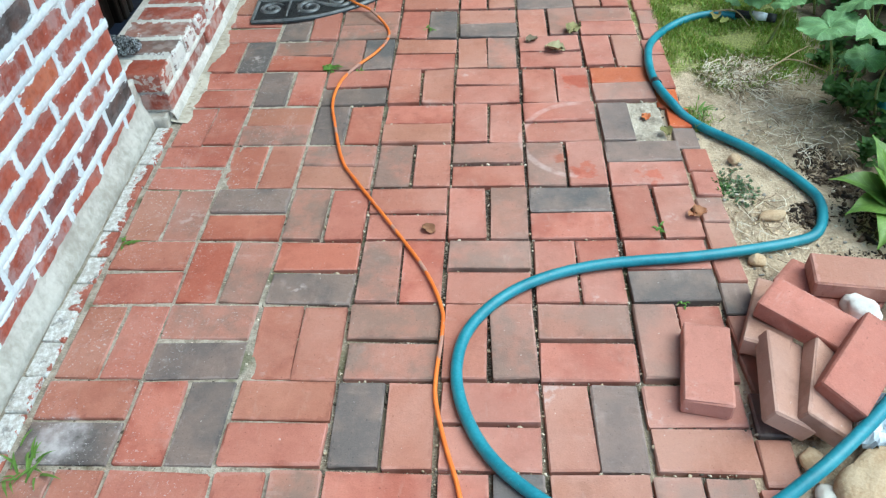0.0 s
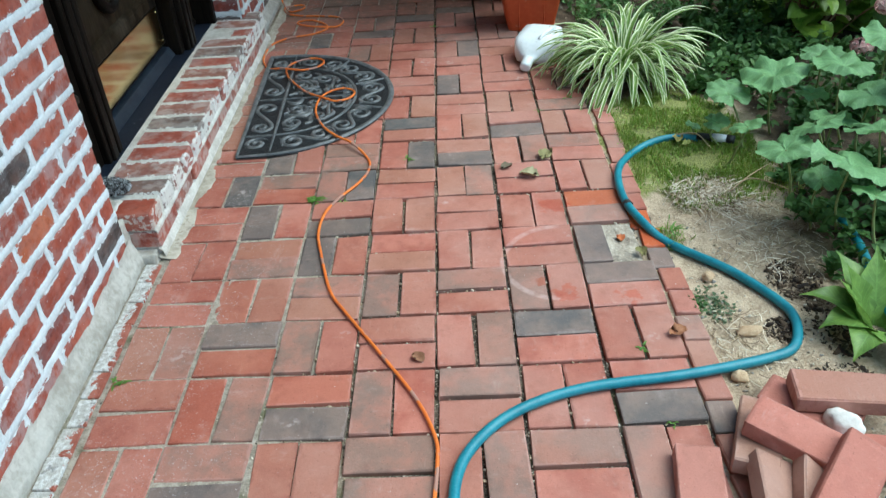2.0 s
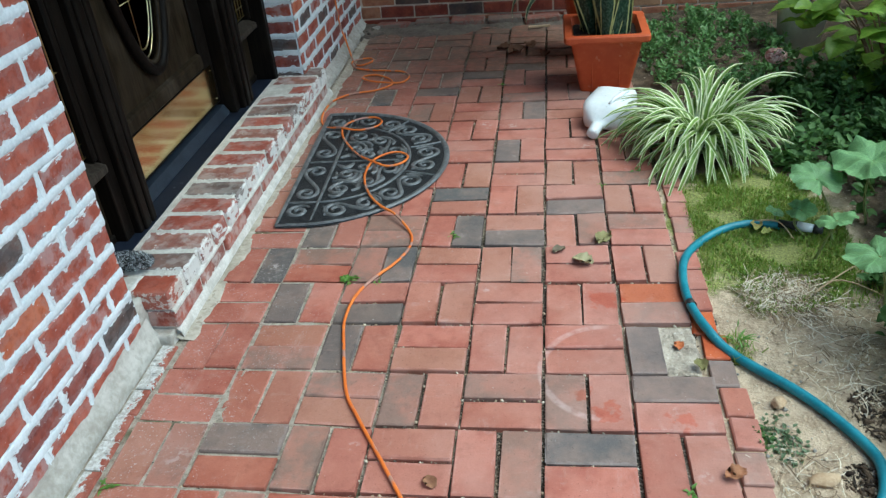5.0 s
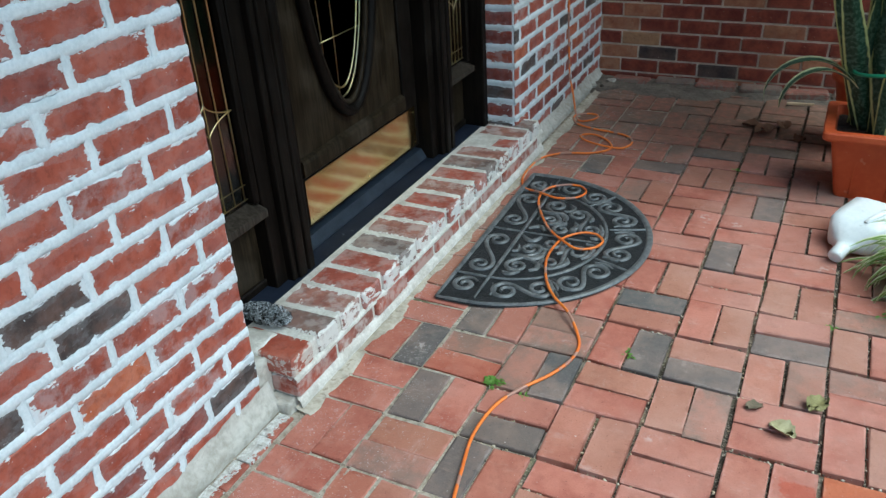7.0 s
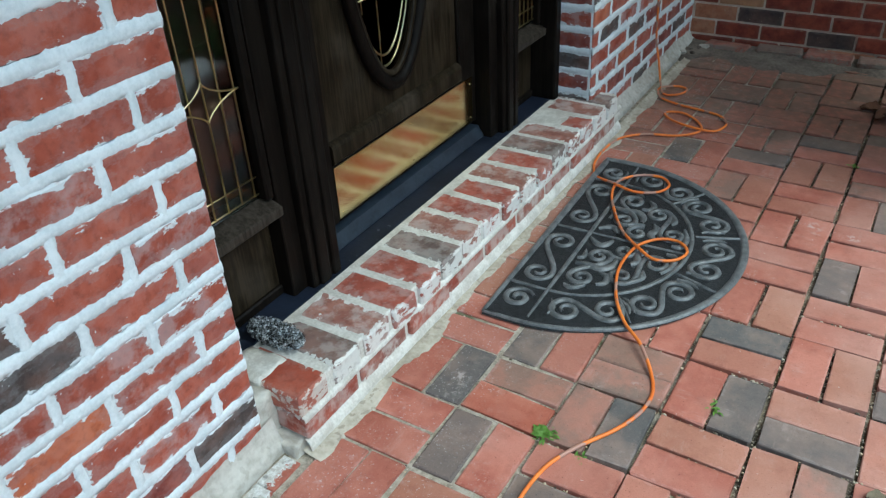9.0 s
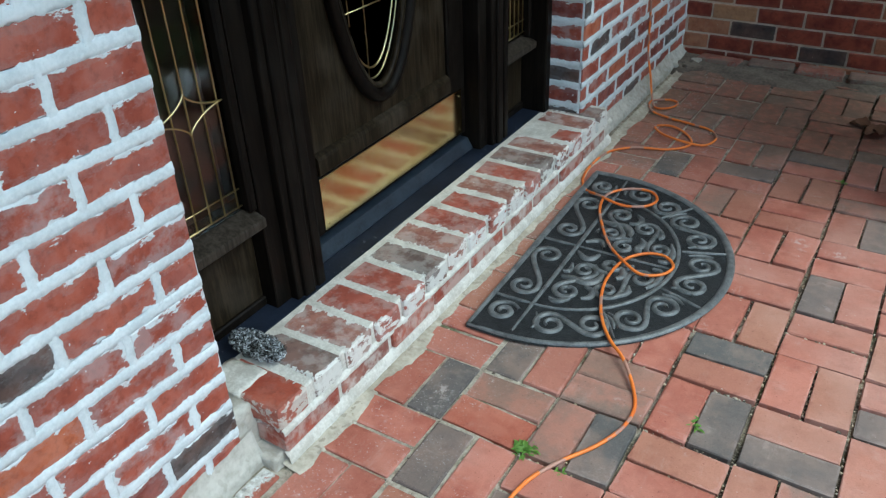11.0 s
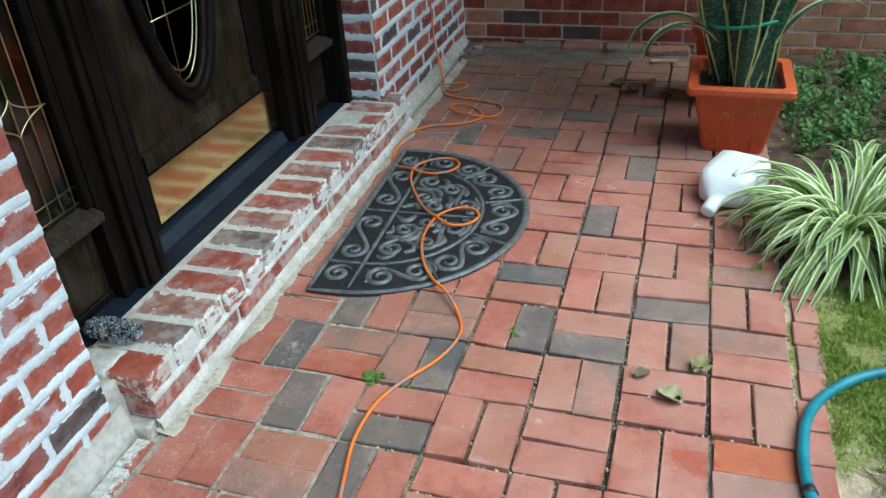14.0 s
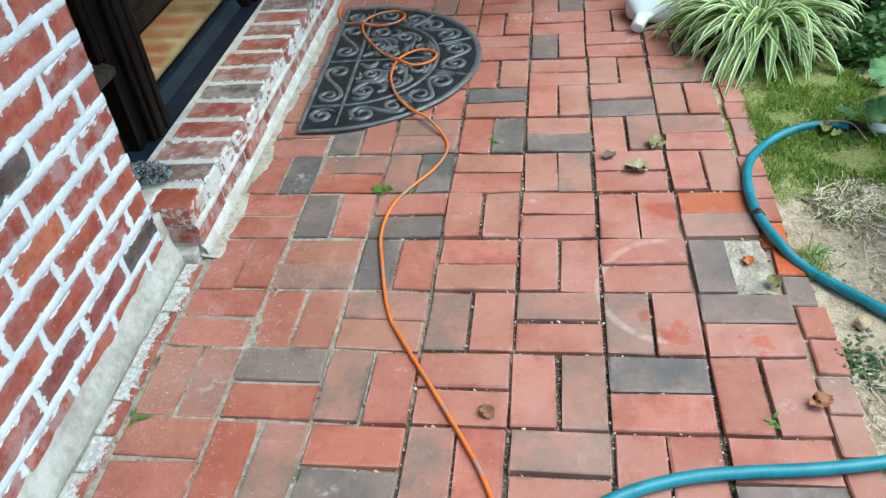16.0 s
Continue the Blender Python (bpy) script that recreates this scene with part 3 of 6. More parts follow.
def masonry(wall, span, rows, first, face, length, gap, offsets, mats, weights, tall, depth, bead, mortar, limit, rise=COURSE, seed=1, special=None):
    """Bricks of one wall face. face(s, z, out) gives the place of a spot along the wall; bricks nearer than limit courses are pieces, the rest one mesh."""
    rnd = random.Random(seed)
    a, b = span
    high = bmesh.new()
    joints = []
    cache = {}
    for k in range(rows):
        z0 = first + k * rise
        s, cuts = b - offsets[k % 2], [b]
        while s > a:
            cuts.append(s)
            s -= length
        cuts.append(a)
        for hi, lo in zip(cuts, cuts[1:]):
            w = hi - lo - gap
            if w < 0.02:
                continue
            mat = rnd.choices(range(len(mats)), weights)[0]
            mid = (hi + lo) / 2
            if special:
                mat = special(k, mid, mat, rnd)
            place = face(mid, z0 + rise / 2, rnd.gauss(0, 0.0012)) @ pose(0, 0, 0, rnd.gauss(0, 0.3), rnd.uniform(-0.7, 0.7), rnd.uniform(-0.6, 0.6))
            if k < limit:
                key = round(w, 3)
                if key not in cache:
                    cache[key] = [brick_mesh("brick", depth, w, tall, 0.003, 0.0012, 90 + i) for i in range(3)]
                piece("brick", rnd.choice(cache[key]), mats[mat], wall, place)
            else:
                vs = box(high, -depth / 2, depth / 2, -w / 2, w / 2, -tall / 2, tall / 2, 0, 1, mat)
                for v in vs:
                    v.co = place @ v.co
            if k < limit and hi < b:
                joints.append((hi, z0, z0 + rise))
    tagged(part("upper_bricks", high, mats, wall), kind="stuff")
    if bead:
        bm = bmesh.new()

        def strip(pts, seed2, width):
            rows2 = []
            n = len(pts)
            for i, (s, z, across) in enumerate(pts):
                ring = []
                for j, (u, o) in enumerate(((-1, -0.002), (-0.85, 0.0003), (-0.3, 0.0006), (0.0, 0.0013), (0.3, 0.0006), (0.85, 0.0003), (1, -0.002))):
                    jit = noise.noise(Vector((s * 70 + seed2, z * 70, j * 3.1))) * 0.55 + 0.45 * noise.noise(Vector((s * 260, z * 260 + seed2, j)))
                    wv = width * (1 + (0.75 * jit if abs(u) > 0.5 else 0)) * u
                    oo = o + 0.0012 * noise.noise(Vector((s * 120, z * 120, j + seed2)))
                    p = face(s if across else s + wv, z + wv if across else z, 0.0) @ Vector((depth / 2 + oo, 0, 0))
                    ring.append(bm.verts.new(p))
                rows2.append(ring)
            for q, w2 in zip(rows2, rows2[1:]):
                for j in range(6):
                    bm.faces.new((q[j], w2[j], w2[j + 1], q[j + 1])).smooth = True

        for k in range(limit + 1):
            z = first + k * rise
            n = int((b - a) / 0.006)
            strip([(a + (b - 0.005 - a) * i / n, z + 0.0015 * math.sin(i * 0.05 + k), True) for i in range(n + 1)], k * 7.7, bead)
        for i, (s, z0, z1) in enumerate(joints):
            strip([(s + 0.0015 * math.sin(j + i), z0 + 0.006 + (z1 - z0 - 0.012) * j / 10, False) for j in range(11)], i * 3.3, bead * 0.8)
        tagged(part("mortar", bm, mortar, wall, "thick white tooled mortar"), kind="stuff")


def house_face(s, z, out):
    return pose(WALL_X - 0.05 + 0.006 + max(-0.002, out), s, z)


def jamb_face(s, z, out):
    return pose(s, DOOR_Y1 + 0.05 - out, z, 0, 0, -90)


def back_face(s, z, out):
    return pose(s, BACK_Y + 0.05 - 0.006 - max(-0.002, out), z, 0, 0, -90)


def near_kind(k, mid, mat, rnd):
    """A few charred bricks and a bright one near the door; the rest of that stretch is red."""
    if (k == 1 and mid > 0.8) or (k == 6 and 0.45 < mid < 0.55) or (k == 7 and 0.35 < mid < 0.5) or (k == 5 and 0.15 < mid < 0.3):
        return 3
    if k == 4 and 0.45 < mid < 0.55:
        return 1
    return rnd.choices((0, 4, 2), (8, 3, 1))[0] if mid > 0.1 else mat


def back_kind(k, mid, mat, rnd):
    """Browner bricks past the planter; a few dark ones by the corner."""
    if k == 2 and -0.70 < mid < -0.5 or k == 1 and -0.45 < mid < -0.2:
        return 2
    if k == 3 and -0.8 < mid < -0.6:
        return 3
    if mid > 0.5:
        return rnd.choices((0, 1, 3), (1, 8, 5))[0]
    return mat


def build_walls():
    near = tagged(boxed("wall_house_near", (-1.3, WALL_X, -4.0, DOOR_Y0 - 0.003, -0.1, 2.9), M_MORTAR), "red brick house wall with thick white mortar", "wall", kind="structure")
    masonry(near, (-1.5, DOOR_Y0), 36, FIRST - COURSE, house_face, 0.2, 0.012, (0.095, 0.182), M_FACE, (12, 4, 3, 1, 4), 0.059, 0.1, 0.0125, M_MORTAR, 23, seed=3, special=near_kind)
    masonry(near, (-4.0, -1.502), 36, FIRST - COURSE, house_face, 0.2, 0.012, (0.095, 0.182), M_FACE, (10, 4, 4, 2, 2), 0.059, 0.1, 0, M_MORTAR, 0, seed=13)
    far = tagged(boxed("wall_house_far", (-1.3, WALL_X, DOOR_Y1 + 0.004, 4.2, -0.1, 2.9), M_MORTAR), "red brick house wall with thick white mortar", "wall", kind="structure")
    masonry(far, (DOOR_Y1 + 0.002, BACK_Y), 36, FIRST - 0.01 - COURSE, house_face, 0.2, 0.012, (0.03, 0.13), M_FACE, (10, 3, 4, 3, 4), 0.058, 0.1, 0.0125, M_MORTAR, 13, seed=4)
    masonry(far, (-1.05, WALL_X - 0.001), 35, FIRST - 0.01, jamb_face, 0.2, 0.012, (0.3, 0.3), M_FACE, (10, 3, 4, 3, 4), 0.058, 0.1, 0.0125, M_MORTAR, 12, seed=6)
    tagged(boxed("wall_over_door", (-1.3, WALL_X, DOOR_Y0 - 0.003, DOOR_Y1 + 0.004, 2.3, 2.9), M_MORTAR), "brick wall above the entrance", "wall", kind="structure")
    back = tagged(boxed("wall_back", (WALL_X, 5.0, BACK_Y, BACK_Y + 0.3, -0.1, 2.9), M_THIN), "dark red brick wall with thin tan mortar", "wall", kind="structure")
    masonry(back, (WALL_X, 2.6), 36, -0.0425, back_face, 0.2065, 0.0095, (0.198, 0.085), M_BACK, (12, 4, 1, 0), 0.0655, 0.1, 0, M_THIN, 11, rise=0.075, seed=8, special=back_kind)
    # concrete skirting along the house wall
    for name, y0, y1, top, out in (("skirting", -4.0, 0.935, 0.086, 0.022), ("skirting", 2.86, 3.95, 0.062, 0.040)):
        bm = bmesh.new()
        n, prof = 170, ((0.0, 1.0), (0.08, 0.9), (0.3, 0.64), (0.62, 0.44), (0.86, 0.34), (0.96, 0.26), (1.0, 0.12), (1.02, -0.3))
        rows = []
        for i in range(n + 1):
            y = y0 + (y1 - y0) * (i / n) ** (0.45 if y0 < 0 else 1)
            crest = top * (1 + 0.22 * noise.noise(Vector((y * 6, 1, 3))) + 0.14 * noise.noise(Vector((y * 27, 4, 3))))
            rows.append([bm.verts.new((WALL_X + 0.004 + out * u + 0.0022 * noise.noise(Vector((y * 13, u * 5, 2))), y, (crest if v > 0.8 else top) * v + 0.003 * noise.noise(Vector((y * 9, u * 4, 7))))) for u, v in prof])
        for p, q in zip(rows, rows[1:]):
            for j in range(len(prof) - 1):
                bm.faces.new((p[j], p[j + 1], q[j + 1], q[j])).smooth = True
        bm.faces.new([*rows[-1]][::-1] + [bm.verts.new((WALL_X, y1, -0.05))])
        tagged(part(name, bm, M_PARGE), "rough pale concrete skirting at the foot of the wall", "skirting", kind="structure")
    # old brick apron under crumbling mortar at the back wall's foot
    apron = tagged(new("apron"), "sunken old brick apron under crumbling grey mortar", "apron", kind="structure")
    bm = bmesh.new()
    rows = []
    steps = ((0.024, -0.02), (0.028, 0.012), (0.045, 0.020), (0.09, 0.020), (0.135, 0.016), (0.17, 0.012), (0.22, 0.007), (0.27, 0.001), (0.31, -0.012))
    for i in range(130):
        x = -0.885 + 1.5 * i / 129
        reach = 1.0 + 0.35 * noise.noise(Vector((x * 5, 2, 4))) - 0.35 * max(0.0, min(1.0, (x + 0.35) / 0.2))
        rows.append([bm.verts.new((x, BACK_Y - d * (reach if d > 0.1 else 1) + 0.010 * noise.noise(Vector((x * 19, d * 25, 4))), z + 0.008 * noise.noise(Vector((x * 14, d * 30, 9))) + 0.004 * noise.noise(Vector((x * 50, d * 60, 9))))) for d, z in steps])
    for p, q in zip(rows, rows[1:]):
        for j in range(len(steps) - 1):
            bm.faces.new((p[j], p[j + 1], q[j + 1], q[j])).smooth = True
    part("mortar_bed", bm, M_OLDMORTAR, apron)
    rnd = random.Random(19)
    data = [brick_mesh("brick", 0.2, 0.092, 0.05, 0.008, 0.004, 600 + i) for i in range(3)]
    for i, x in enumerate((-0.70, -0.47, -0.255, -0.035, 0.18, 0.40)):
        piece("brick", data[i % 3], M_APRON[i % 2], apron, pose(x, BACK_Y - 0.085 + rnd.gauss(0, 0.006), 0.010 + rnd.gauss(0, 0.003), rnd.gauss(0, 2.5), rnd.gauss(0, 2), rnd.gauss(0, 3)))
    for i in range(11):
        bm = bmesh.new()
        bmesh.ops.create_icosphere(bm, subdivisions=2, radius=1)
        q = rnd.uniform(0.012, 0.03)
        for v in bm.verts:
            v.co = Vector((v.co.x * q, v.co.y * q * 0.8, v.co.z * q * 0.55)) * (1 + 0.5 * noise.noise(v.co * 1.6 + Vector((i, 0, 0))))
        x, y = (rnd.uniform(-0.87, -0.78), rnd.uniform(3.6, 3.93)) if i < 6 else (rnd.uniform(-0.8, 0.1), rnd.uniform(3.9, 3.96))
        part("mortar_lump", bm, M_OLDMORTAR if i % 3 else M_PARGE, apron, m=pose(x, y, 0.012, 0, 0, rnd.uniform(0, 360)))


def build_step():
    st = tagged(new("doorstep"), "low brick doorstep with smeared pale mortar", "doorstep", kind="structure")
    rnd = random.Random(12)
    bm = bmesh.new()
    box(bm, -1.06, -0.840, 0.966, 2.805, -0.04, 0.1555, 0.004)
    part("mortar_core", bm, M_STEPMORTAR, st)
    top = [brick_mesh("header_brick", 0.2, 0.096, 0.06, 0.006, 0.002, 200 + i) for i in range(4)]
    kinds = [3, 1, 2, 0, 0, 1, 2, 0, 0, 2, 0, 1, 2, 0, 2, 1]
    for i, kind in enumerate(kinds):
        piece("header_brick", top[i % 4], M_STEP[kind], st, pose(-0.931 + rnd.gauss(0, 0.003), 1.002 + i * 0.1155 + rnd.gauss(0, 0.002), 0.128 + rnd.gauss(0, 0.0015), rnd.gauss(0, 0.7), rnd.gauss(0, 0.7), rnd.gauss(0, 0.8)))
    low = brick_mesh("stretcher_brick", 0.09, 0.185, 0.055, 0.004, 0.0016, 230)
    for i in range(9):
        piece("stretcher_brick", low, M_RISER[(0, 1, 0, 0, 0, 1, 0, 0, 1)[i]], st, pose(-0.879 + rnd.gauss(0, 0.002), 1.051 + i * 0.2035, 0.064, 0, 0, 0))
    # mortar run along the front, ridged between the two courses
    for name, z, w, out in (("mortar_bed", 0.0945, 0.008, 0.004), ("mortar_foot", 0.016, 0.02, 0.007)):
        bm = bmesh.new()
        rows = []
        for i in range(260):
            y = 0.955 + 1.88 * i / 259
            rows.append([bm.verts.new((-0.838 + o * out + 0.004 + 0.0015 * noise.noise(Vector((y * 80, u, 4))), y, z + u * w * (1 + 0.35 * noise.noise(Vector((y * 45, u * 2, 1)))))) for u, o in ((1, -1), (0.5, 0.6), (0, 1), (-0.5, 1.2), (-1, 1.0))])
        for p, q in zip(rows, rows[1:]):
            for j in range(4):
                bm.faces.new((p[j], p[j + 1], q[j + 1], q[j])).smooth = True
        part(name, bm, M_STEPMORTAR, st)
    # mortar packed between the step's end and the wall
    def lump(name, x0, x1, y0, y1, z0, z1, mat, amp=0.006, taper=0.0):
        b2 = bmesh.new()
        bmesh.ops.create_cube(b2, size=1)
        bmesh.ops.subdivide_edges(b2, edges=b2.edges[:], cuts=7, use_grid_fill=True)
        for v in b2.verts:
            h = v.co.z + 0.5
            d = v.co.copy()
            v.co = Vector(((x0 + x1) / 2 + d.x * (x1 - x0) - taper * h * (d.x + 0.5), (y0 + y1) / 2 + d.y * (y1 - y0), z0 + (z1 - z0) * h))
            v.co += Vector([amp * noise.noise(v.co * 38 + Vector((k * 9, 0, 0))) for k in range(3)])
        return part(name, b2, mat, st, smooth=True)

    lump("mortar_fill", -1.06, -0.918, 0.896, 0.964, -0.03, 0.147, M_PARGE, 0.007, 0.0)
    lump("mortar_fill", -0.935, -0.846, 0.928, 0.972, -0.03, 0.028, M_PARGE, 0.005)
    lump("mortar_smear", -1.05, -0.945, 0.95, 1.04, 0.12, 0.160, M_STEPMORTAR, 0.005)
    return st


def build_wash():
    """A thin uneven wash of mortar feathered over the pavers along the step's foot."""
    bm = bmesh.new()
    rows = []
    n = 560
    for i in range(n + 1):
        y = 0.945 + 2.75 * i / n
        wide = 0.030 + 0.024 * noise.noise(Vector((y * 7.5, 3, 1))) + 0.008 * noise.noise(Vector((y * 24, 1, 7))) + (0.012 if y < 1.5 else 0.0)
        wide = max(0.012, wide)
        rows.append([bm.verts.new((-0.842 + (0.01 + wide) * u + 0.002 * noise.noise(Vector((y * 60, u * 3, 5))), y, z + 0.0022 * noise.noise(Vector((y * 35, u * 6, 2))))) for u, z in ((0, 0.011), (0.15, 0.0055), (0.45, 0.0026), (0.75, 0.0018), (0.93, 0.0004), (1.0, -0.006))])
    for p, q in zip(rows, rows[1:]):
        for j in range(5):
            bm.faces.new((p[j], p[j + 1], q[j + 1], q[j])).smooth = True
    part("mortar_wash", bm, M_WASH, pavement, "pale sandy mortar wash along the step")


build_wash()
build_walls()
doorstep = build_step()

# bare mortar where one paver is gone
_bm = bmesh.new()
bmesh.ops.create_grid(_bm, x_segments=16, y_segments=26, size=0.5)
for _v in _bm.verts:
    _x, _y = 0.553 + 0.098 * _v.co.x, 0.927 + 0.196 * _v.co.y
    _x += 0.012 * noise.noise(Vector((_y * 22, _v.co.x, 4))) * abs(_v.co.x) * 2
    _v.co = Vector((_x, _y, -0.0075 + 0.007 * noise.noise(Vector((_x * 40, _y * 40, 1))) + 0.002 * noise.noise(Vector((_x * 130, _y * 130, 1)))))
tagged(part("bare_mortar_bed", _bm, M_SANDMORTAR, pavement, "pale bare mortar where a paver is missing"))

# ---- entrance ----
def wood(name, low, high, worn):
    m, nt, b = material(name, 0.48, 0, 0.09)
    vec, c, r = shifted(nt)
    fibre = node(nt, "VectorMath", [("operation", "MULTIPLY")], i0=vec, i1=(30, 30, 2.2)).outputs[0]
    lines, big = grain(nt, fibre, 2.5, 5, 0.7), grain(nt, vec, 6, 3)
    tone = mix(nt, step(nt, lines, 0.35, 0.7), low, high)
    tone = mix(nt, calc(nt, "MULTIPLY", step(nt, big, 0.5, 0.75), worn), tone, (0.16, 0.125, 0.095))
    nt.links.new(tone, b.inputs["Base Color"])
    nt.links.new(step(nt, big, 0.3, 0.7, 0.32, 0.6), b.inputs["Roughness"])
    bump(nt, b, lines, 0.25, 0.002)
    return m


M_WOOD = wood("dark_stained_wood", (0.004, 0.003, 0.0025), (0.011, 0.008, 0.006), 0.03)
M_WORN = wood("worn_dark_wood", (0.010, 0.007, 0.004), (0.034, 0.024, 0.014), 0.14)
M_LEDGE = wood("weathered_ledge_wood", (0.022, 0.017, 0.013), (0.06, 0.048, 0.038), 0.25)
M_NAVY = varied("navy_threshold_paint", (0.006, 0.009, 0.018), (0.016, 0.022, 0.04), 12, 0.45, 0.45, bumps=0.2, spots=((0.16, 0.17, 0.19), 0.68, 0.5))
M_SLATE = varied("slate_blue_sill", (0.010, 0.015, 0.024), (0.028, 0.037, 0.052), 16, 0.35, 0.5, bumps=0.15)
M_BRASS = varied("brass_plate", (0.72, 0.53, 0.22), (0.86, 0.72, 0.40), 7, 0.16, metal=1.0, bumps=0.05, dist=0.001)
M_CAME = varied("gold_caming", (0.62, 0.50, 0.22), (0.78, 0.68, 0.4), 30, 0.3, metal=1.0, bumps=0.1)
M_GLASS, _nt, _b = material("leaded_glass", 0.03, 0, 0.5)
_b.inputs["Transmission Weight"].default_value, _b.inputs["Base Color"].default_value = 1.0, (0.8, 0.86, 0.84, 1)
bump(_nt, _b, grain(_nt, node(_nt, "TexCoord").outputs["Object"], 30, 2), 0.12, 0.002)

DX = -1.14  # outer face of the door


def came(parent, line, r=0.0026):
    bm = bmesh.new()
    tube(bm, [Vector(p) for p in line], r, 6)
    return part("came", bm, M_CAME, parent, smooth=True)


def fluted_post(parent, y0, y1):
    bm = bmesh.new()
    box(bm, -1.2, -1.085, y0, y1, 0.15, 2.3, 0.003)
    w = y1 - y0
    box(bm, -1.1, -1.062, y0 + 0.32 * w, y1 - 0.02 * w, 0.152, 2.3, 0.006, 2)
    box(bm, -1.08, -1.052, y0 + 0.46 * w, y1 - 0.30 * w, 0.154, 2.3, 0.006, 2)
    box(bm, -1.08, -1.054, y0 + 0.78 * w, y1 - 0.03 * w, 0.154, 2.3, 0.006, 2)
    return part("post", bm, M_WOOD, parent)


def build_entrance():
    frame_ob = tagged(new("door_frame"), "dark stained wooden entrance frame with fluted posts", "door frame", kind="structure")
    fluted_post(frame_ob, 1.235, 1.395)
    fluted_post(frame_ob, 2.265, 2.415)
    boxed("head", (-1.2, -1.06, 0.905, 2.695, 2.24, 2.31), M_WOOD, frame_ob, bevel=0.004)
    boxed("jamb", (-1.2, -1.07, 0.905, 0.945, 0.15, 2.24), M_WOOD, frame_ob, bevel=0.004)
    boxed("jamb", (-1.2, -1.03, 2.655, 2.694, 0.15, 2.24), M_WOOD, frame_ob, bevel=0.004)
    boxed("threshold", (-1.2, -1.046, 0.91, 2.72, 0.10, 0.157), M_NAVY, frame_ob, "dark navy painted threshold board", 0.004, 2)
    bm = bmesh.new()
    vs = box(bm, -1.2, -1.112, 1.398, 2.263, 0.157, 0.197, 0.005, 2)
    for v in bm.verts:
        if v.co.z > 0.185 and v.co.x > -1.13:
            v.co.x -= 0.018
    part("sill", bm, M_SLATE, frame_ob, "slate blue metal door sill")

    door = tagged(new("door_1"), "closed dark wooden front door with oval leaded glass", "door", kind="structure")
    cy, cz, ra, rb = 1.81, 1.30, 0.225, 0.79
    # slab with an oval opening
    bm = bmesh.new()
    n = 72
    oval = [(cy + (ra - 0.02) * math.sin(2 * math.pi * i / n), cz + (rb - 0.02) * math.cos(2 * math.pi * i / n)) for i in range(n)]

    def square(y, z):
        dy, dz = y - cy, z - cz
        k = min((0.445 / abs(dy)) if dy else 9, (1.08 / abs(dz)) if dz else 9)
        return cy + 0.02 + dy * k, max(0.214, min(2.24, cz - 0.02 + dz * k))

    inner = [[bm.verts.new((x, y, z)) for y, z in oval] for x in (DX - 0.012, DX - 0.05)]
    outer = [bm.verts.new((DX - 0.012, *square(y, z))) for y, z in oval]
    for i in range(n):
        j = (i + 1) % n
        bm.faces.new((inner[0][i], outer[i], outer[j], inner[0][j]))
        bm.faces.new((inner[0][j], inner[1][j], inner[1][i], inner[0][i]))
    part("slab", bm, M_WORN, door)
    for y0, y1, z0, z1 in ((1.398, 1.505, 0.214, 2.24), (2.165, 2.263, 0.214, 2.24), (1.505, 2.165, 0.214, 0.385), (1.505, 2.165, 2.1, 2.24)):
        boxed("stile" if z1 - z0 > 1 else "rail", (DX - 0.04, DX, y0, y1, z0, z1), M_WOOD, door, bevel=0.004)
    # weathered ledge moulding above the plate
    bm = bmesh.new()
    prof = ((DX - 0.011, 0.448), (DX + 0.002, 0.440), (DX + 0.006, 0.43), (DX + 0.007, 0.392), (DX + 0.001, 0.386))
    rows = [[bm.verts.new((x, y, z)) for x, z in prof] for y in (1.506, 2.164)]
    for j in range(4):
        bm.faces.new((rows[0][j], rows[0][j + 1], rows[1][j + 1], rows[1][j]))
    for r in rows:
        bm.faces.new(r)
    part("ledge_moulding", bm, M_WORN, door, "worn dark brown moulding")
    bm = bmesh.new()
    box(bm, DX, DX + 0.0025, 1.505, 2.235, 0.225, 0.379, 0.001)
    plate = part("kick_plate", bm, M_BRASS, door, "polished brass kick plate")
    for y, z in ((1.52, 0.24), (1.52, 0.358), (1.87, 0.358), (2.22, 0.24), (2.22, 0.358), (1.87, 0.24)):
        bm = bmesh.new()
        bmesh.ops.create_uvsphere(bm, u_segments=8, v_segments=5, radius=0.0026, matrix=Matrix.Translation((DX + 0.0025, y, z)))
        part("screw", bm, M_BRASS, plate, smooth=True)
    # moulded oval ring in two steps
    for name, grow, r, out, mat in (("oval_ring", 0.0, 0.019, 0.004, M_WOOD), ("oval_bead", -0.028, 0.010, -0.002, M_WORN)):
        bm = bmesh.new()
        pts = [Vector((DX + out, cy + (ra + grow) * math.sin(2 * math.pi * i / 64), cz + (rb + grow) * math.cos(2 * math.pi * i / 64))) for i in range(65)]
        tube(bm, pts, r, 8, cap=False)
        part(name, bm, mat, door, smooth=True)
    bm = bmesh.new()
    f = bm.faces.new([bm.verts.new((DX - 0.028, y, z)) for y, z in oval])
    bmesh.ops.solidify(bm, geom=[f], thickness=0.005)
    glass = part("glass", bm, M_GLASS, door, "dark leaded oval glass")
    for k, kz in ((0.89, 0.945), (0.79, 0.905)):
        came(glass, [(DX - 0.024, cy + ra * k * math.sin(2 * math.pi * i / 64), cz + rb * kz * math.cos(2 * math.pi * i / 64)) for i in range(65)], 0.0034)
    came(glass, [(DX - 0.024, cy - 0.02, cz - 0.75), (DX - 0.024, cy - 0.015, cz + 0.75)], 0.002)
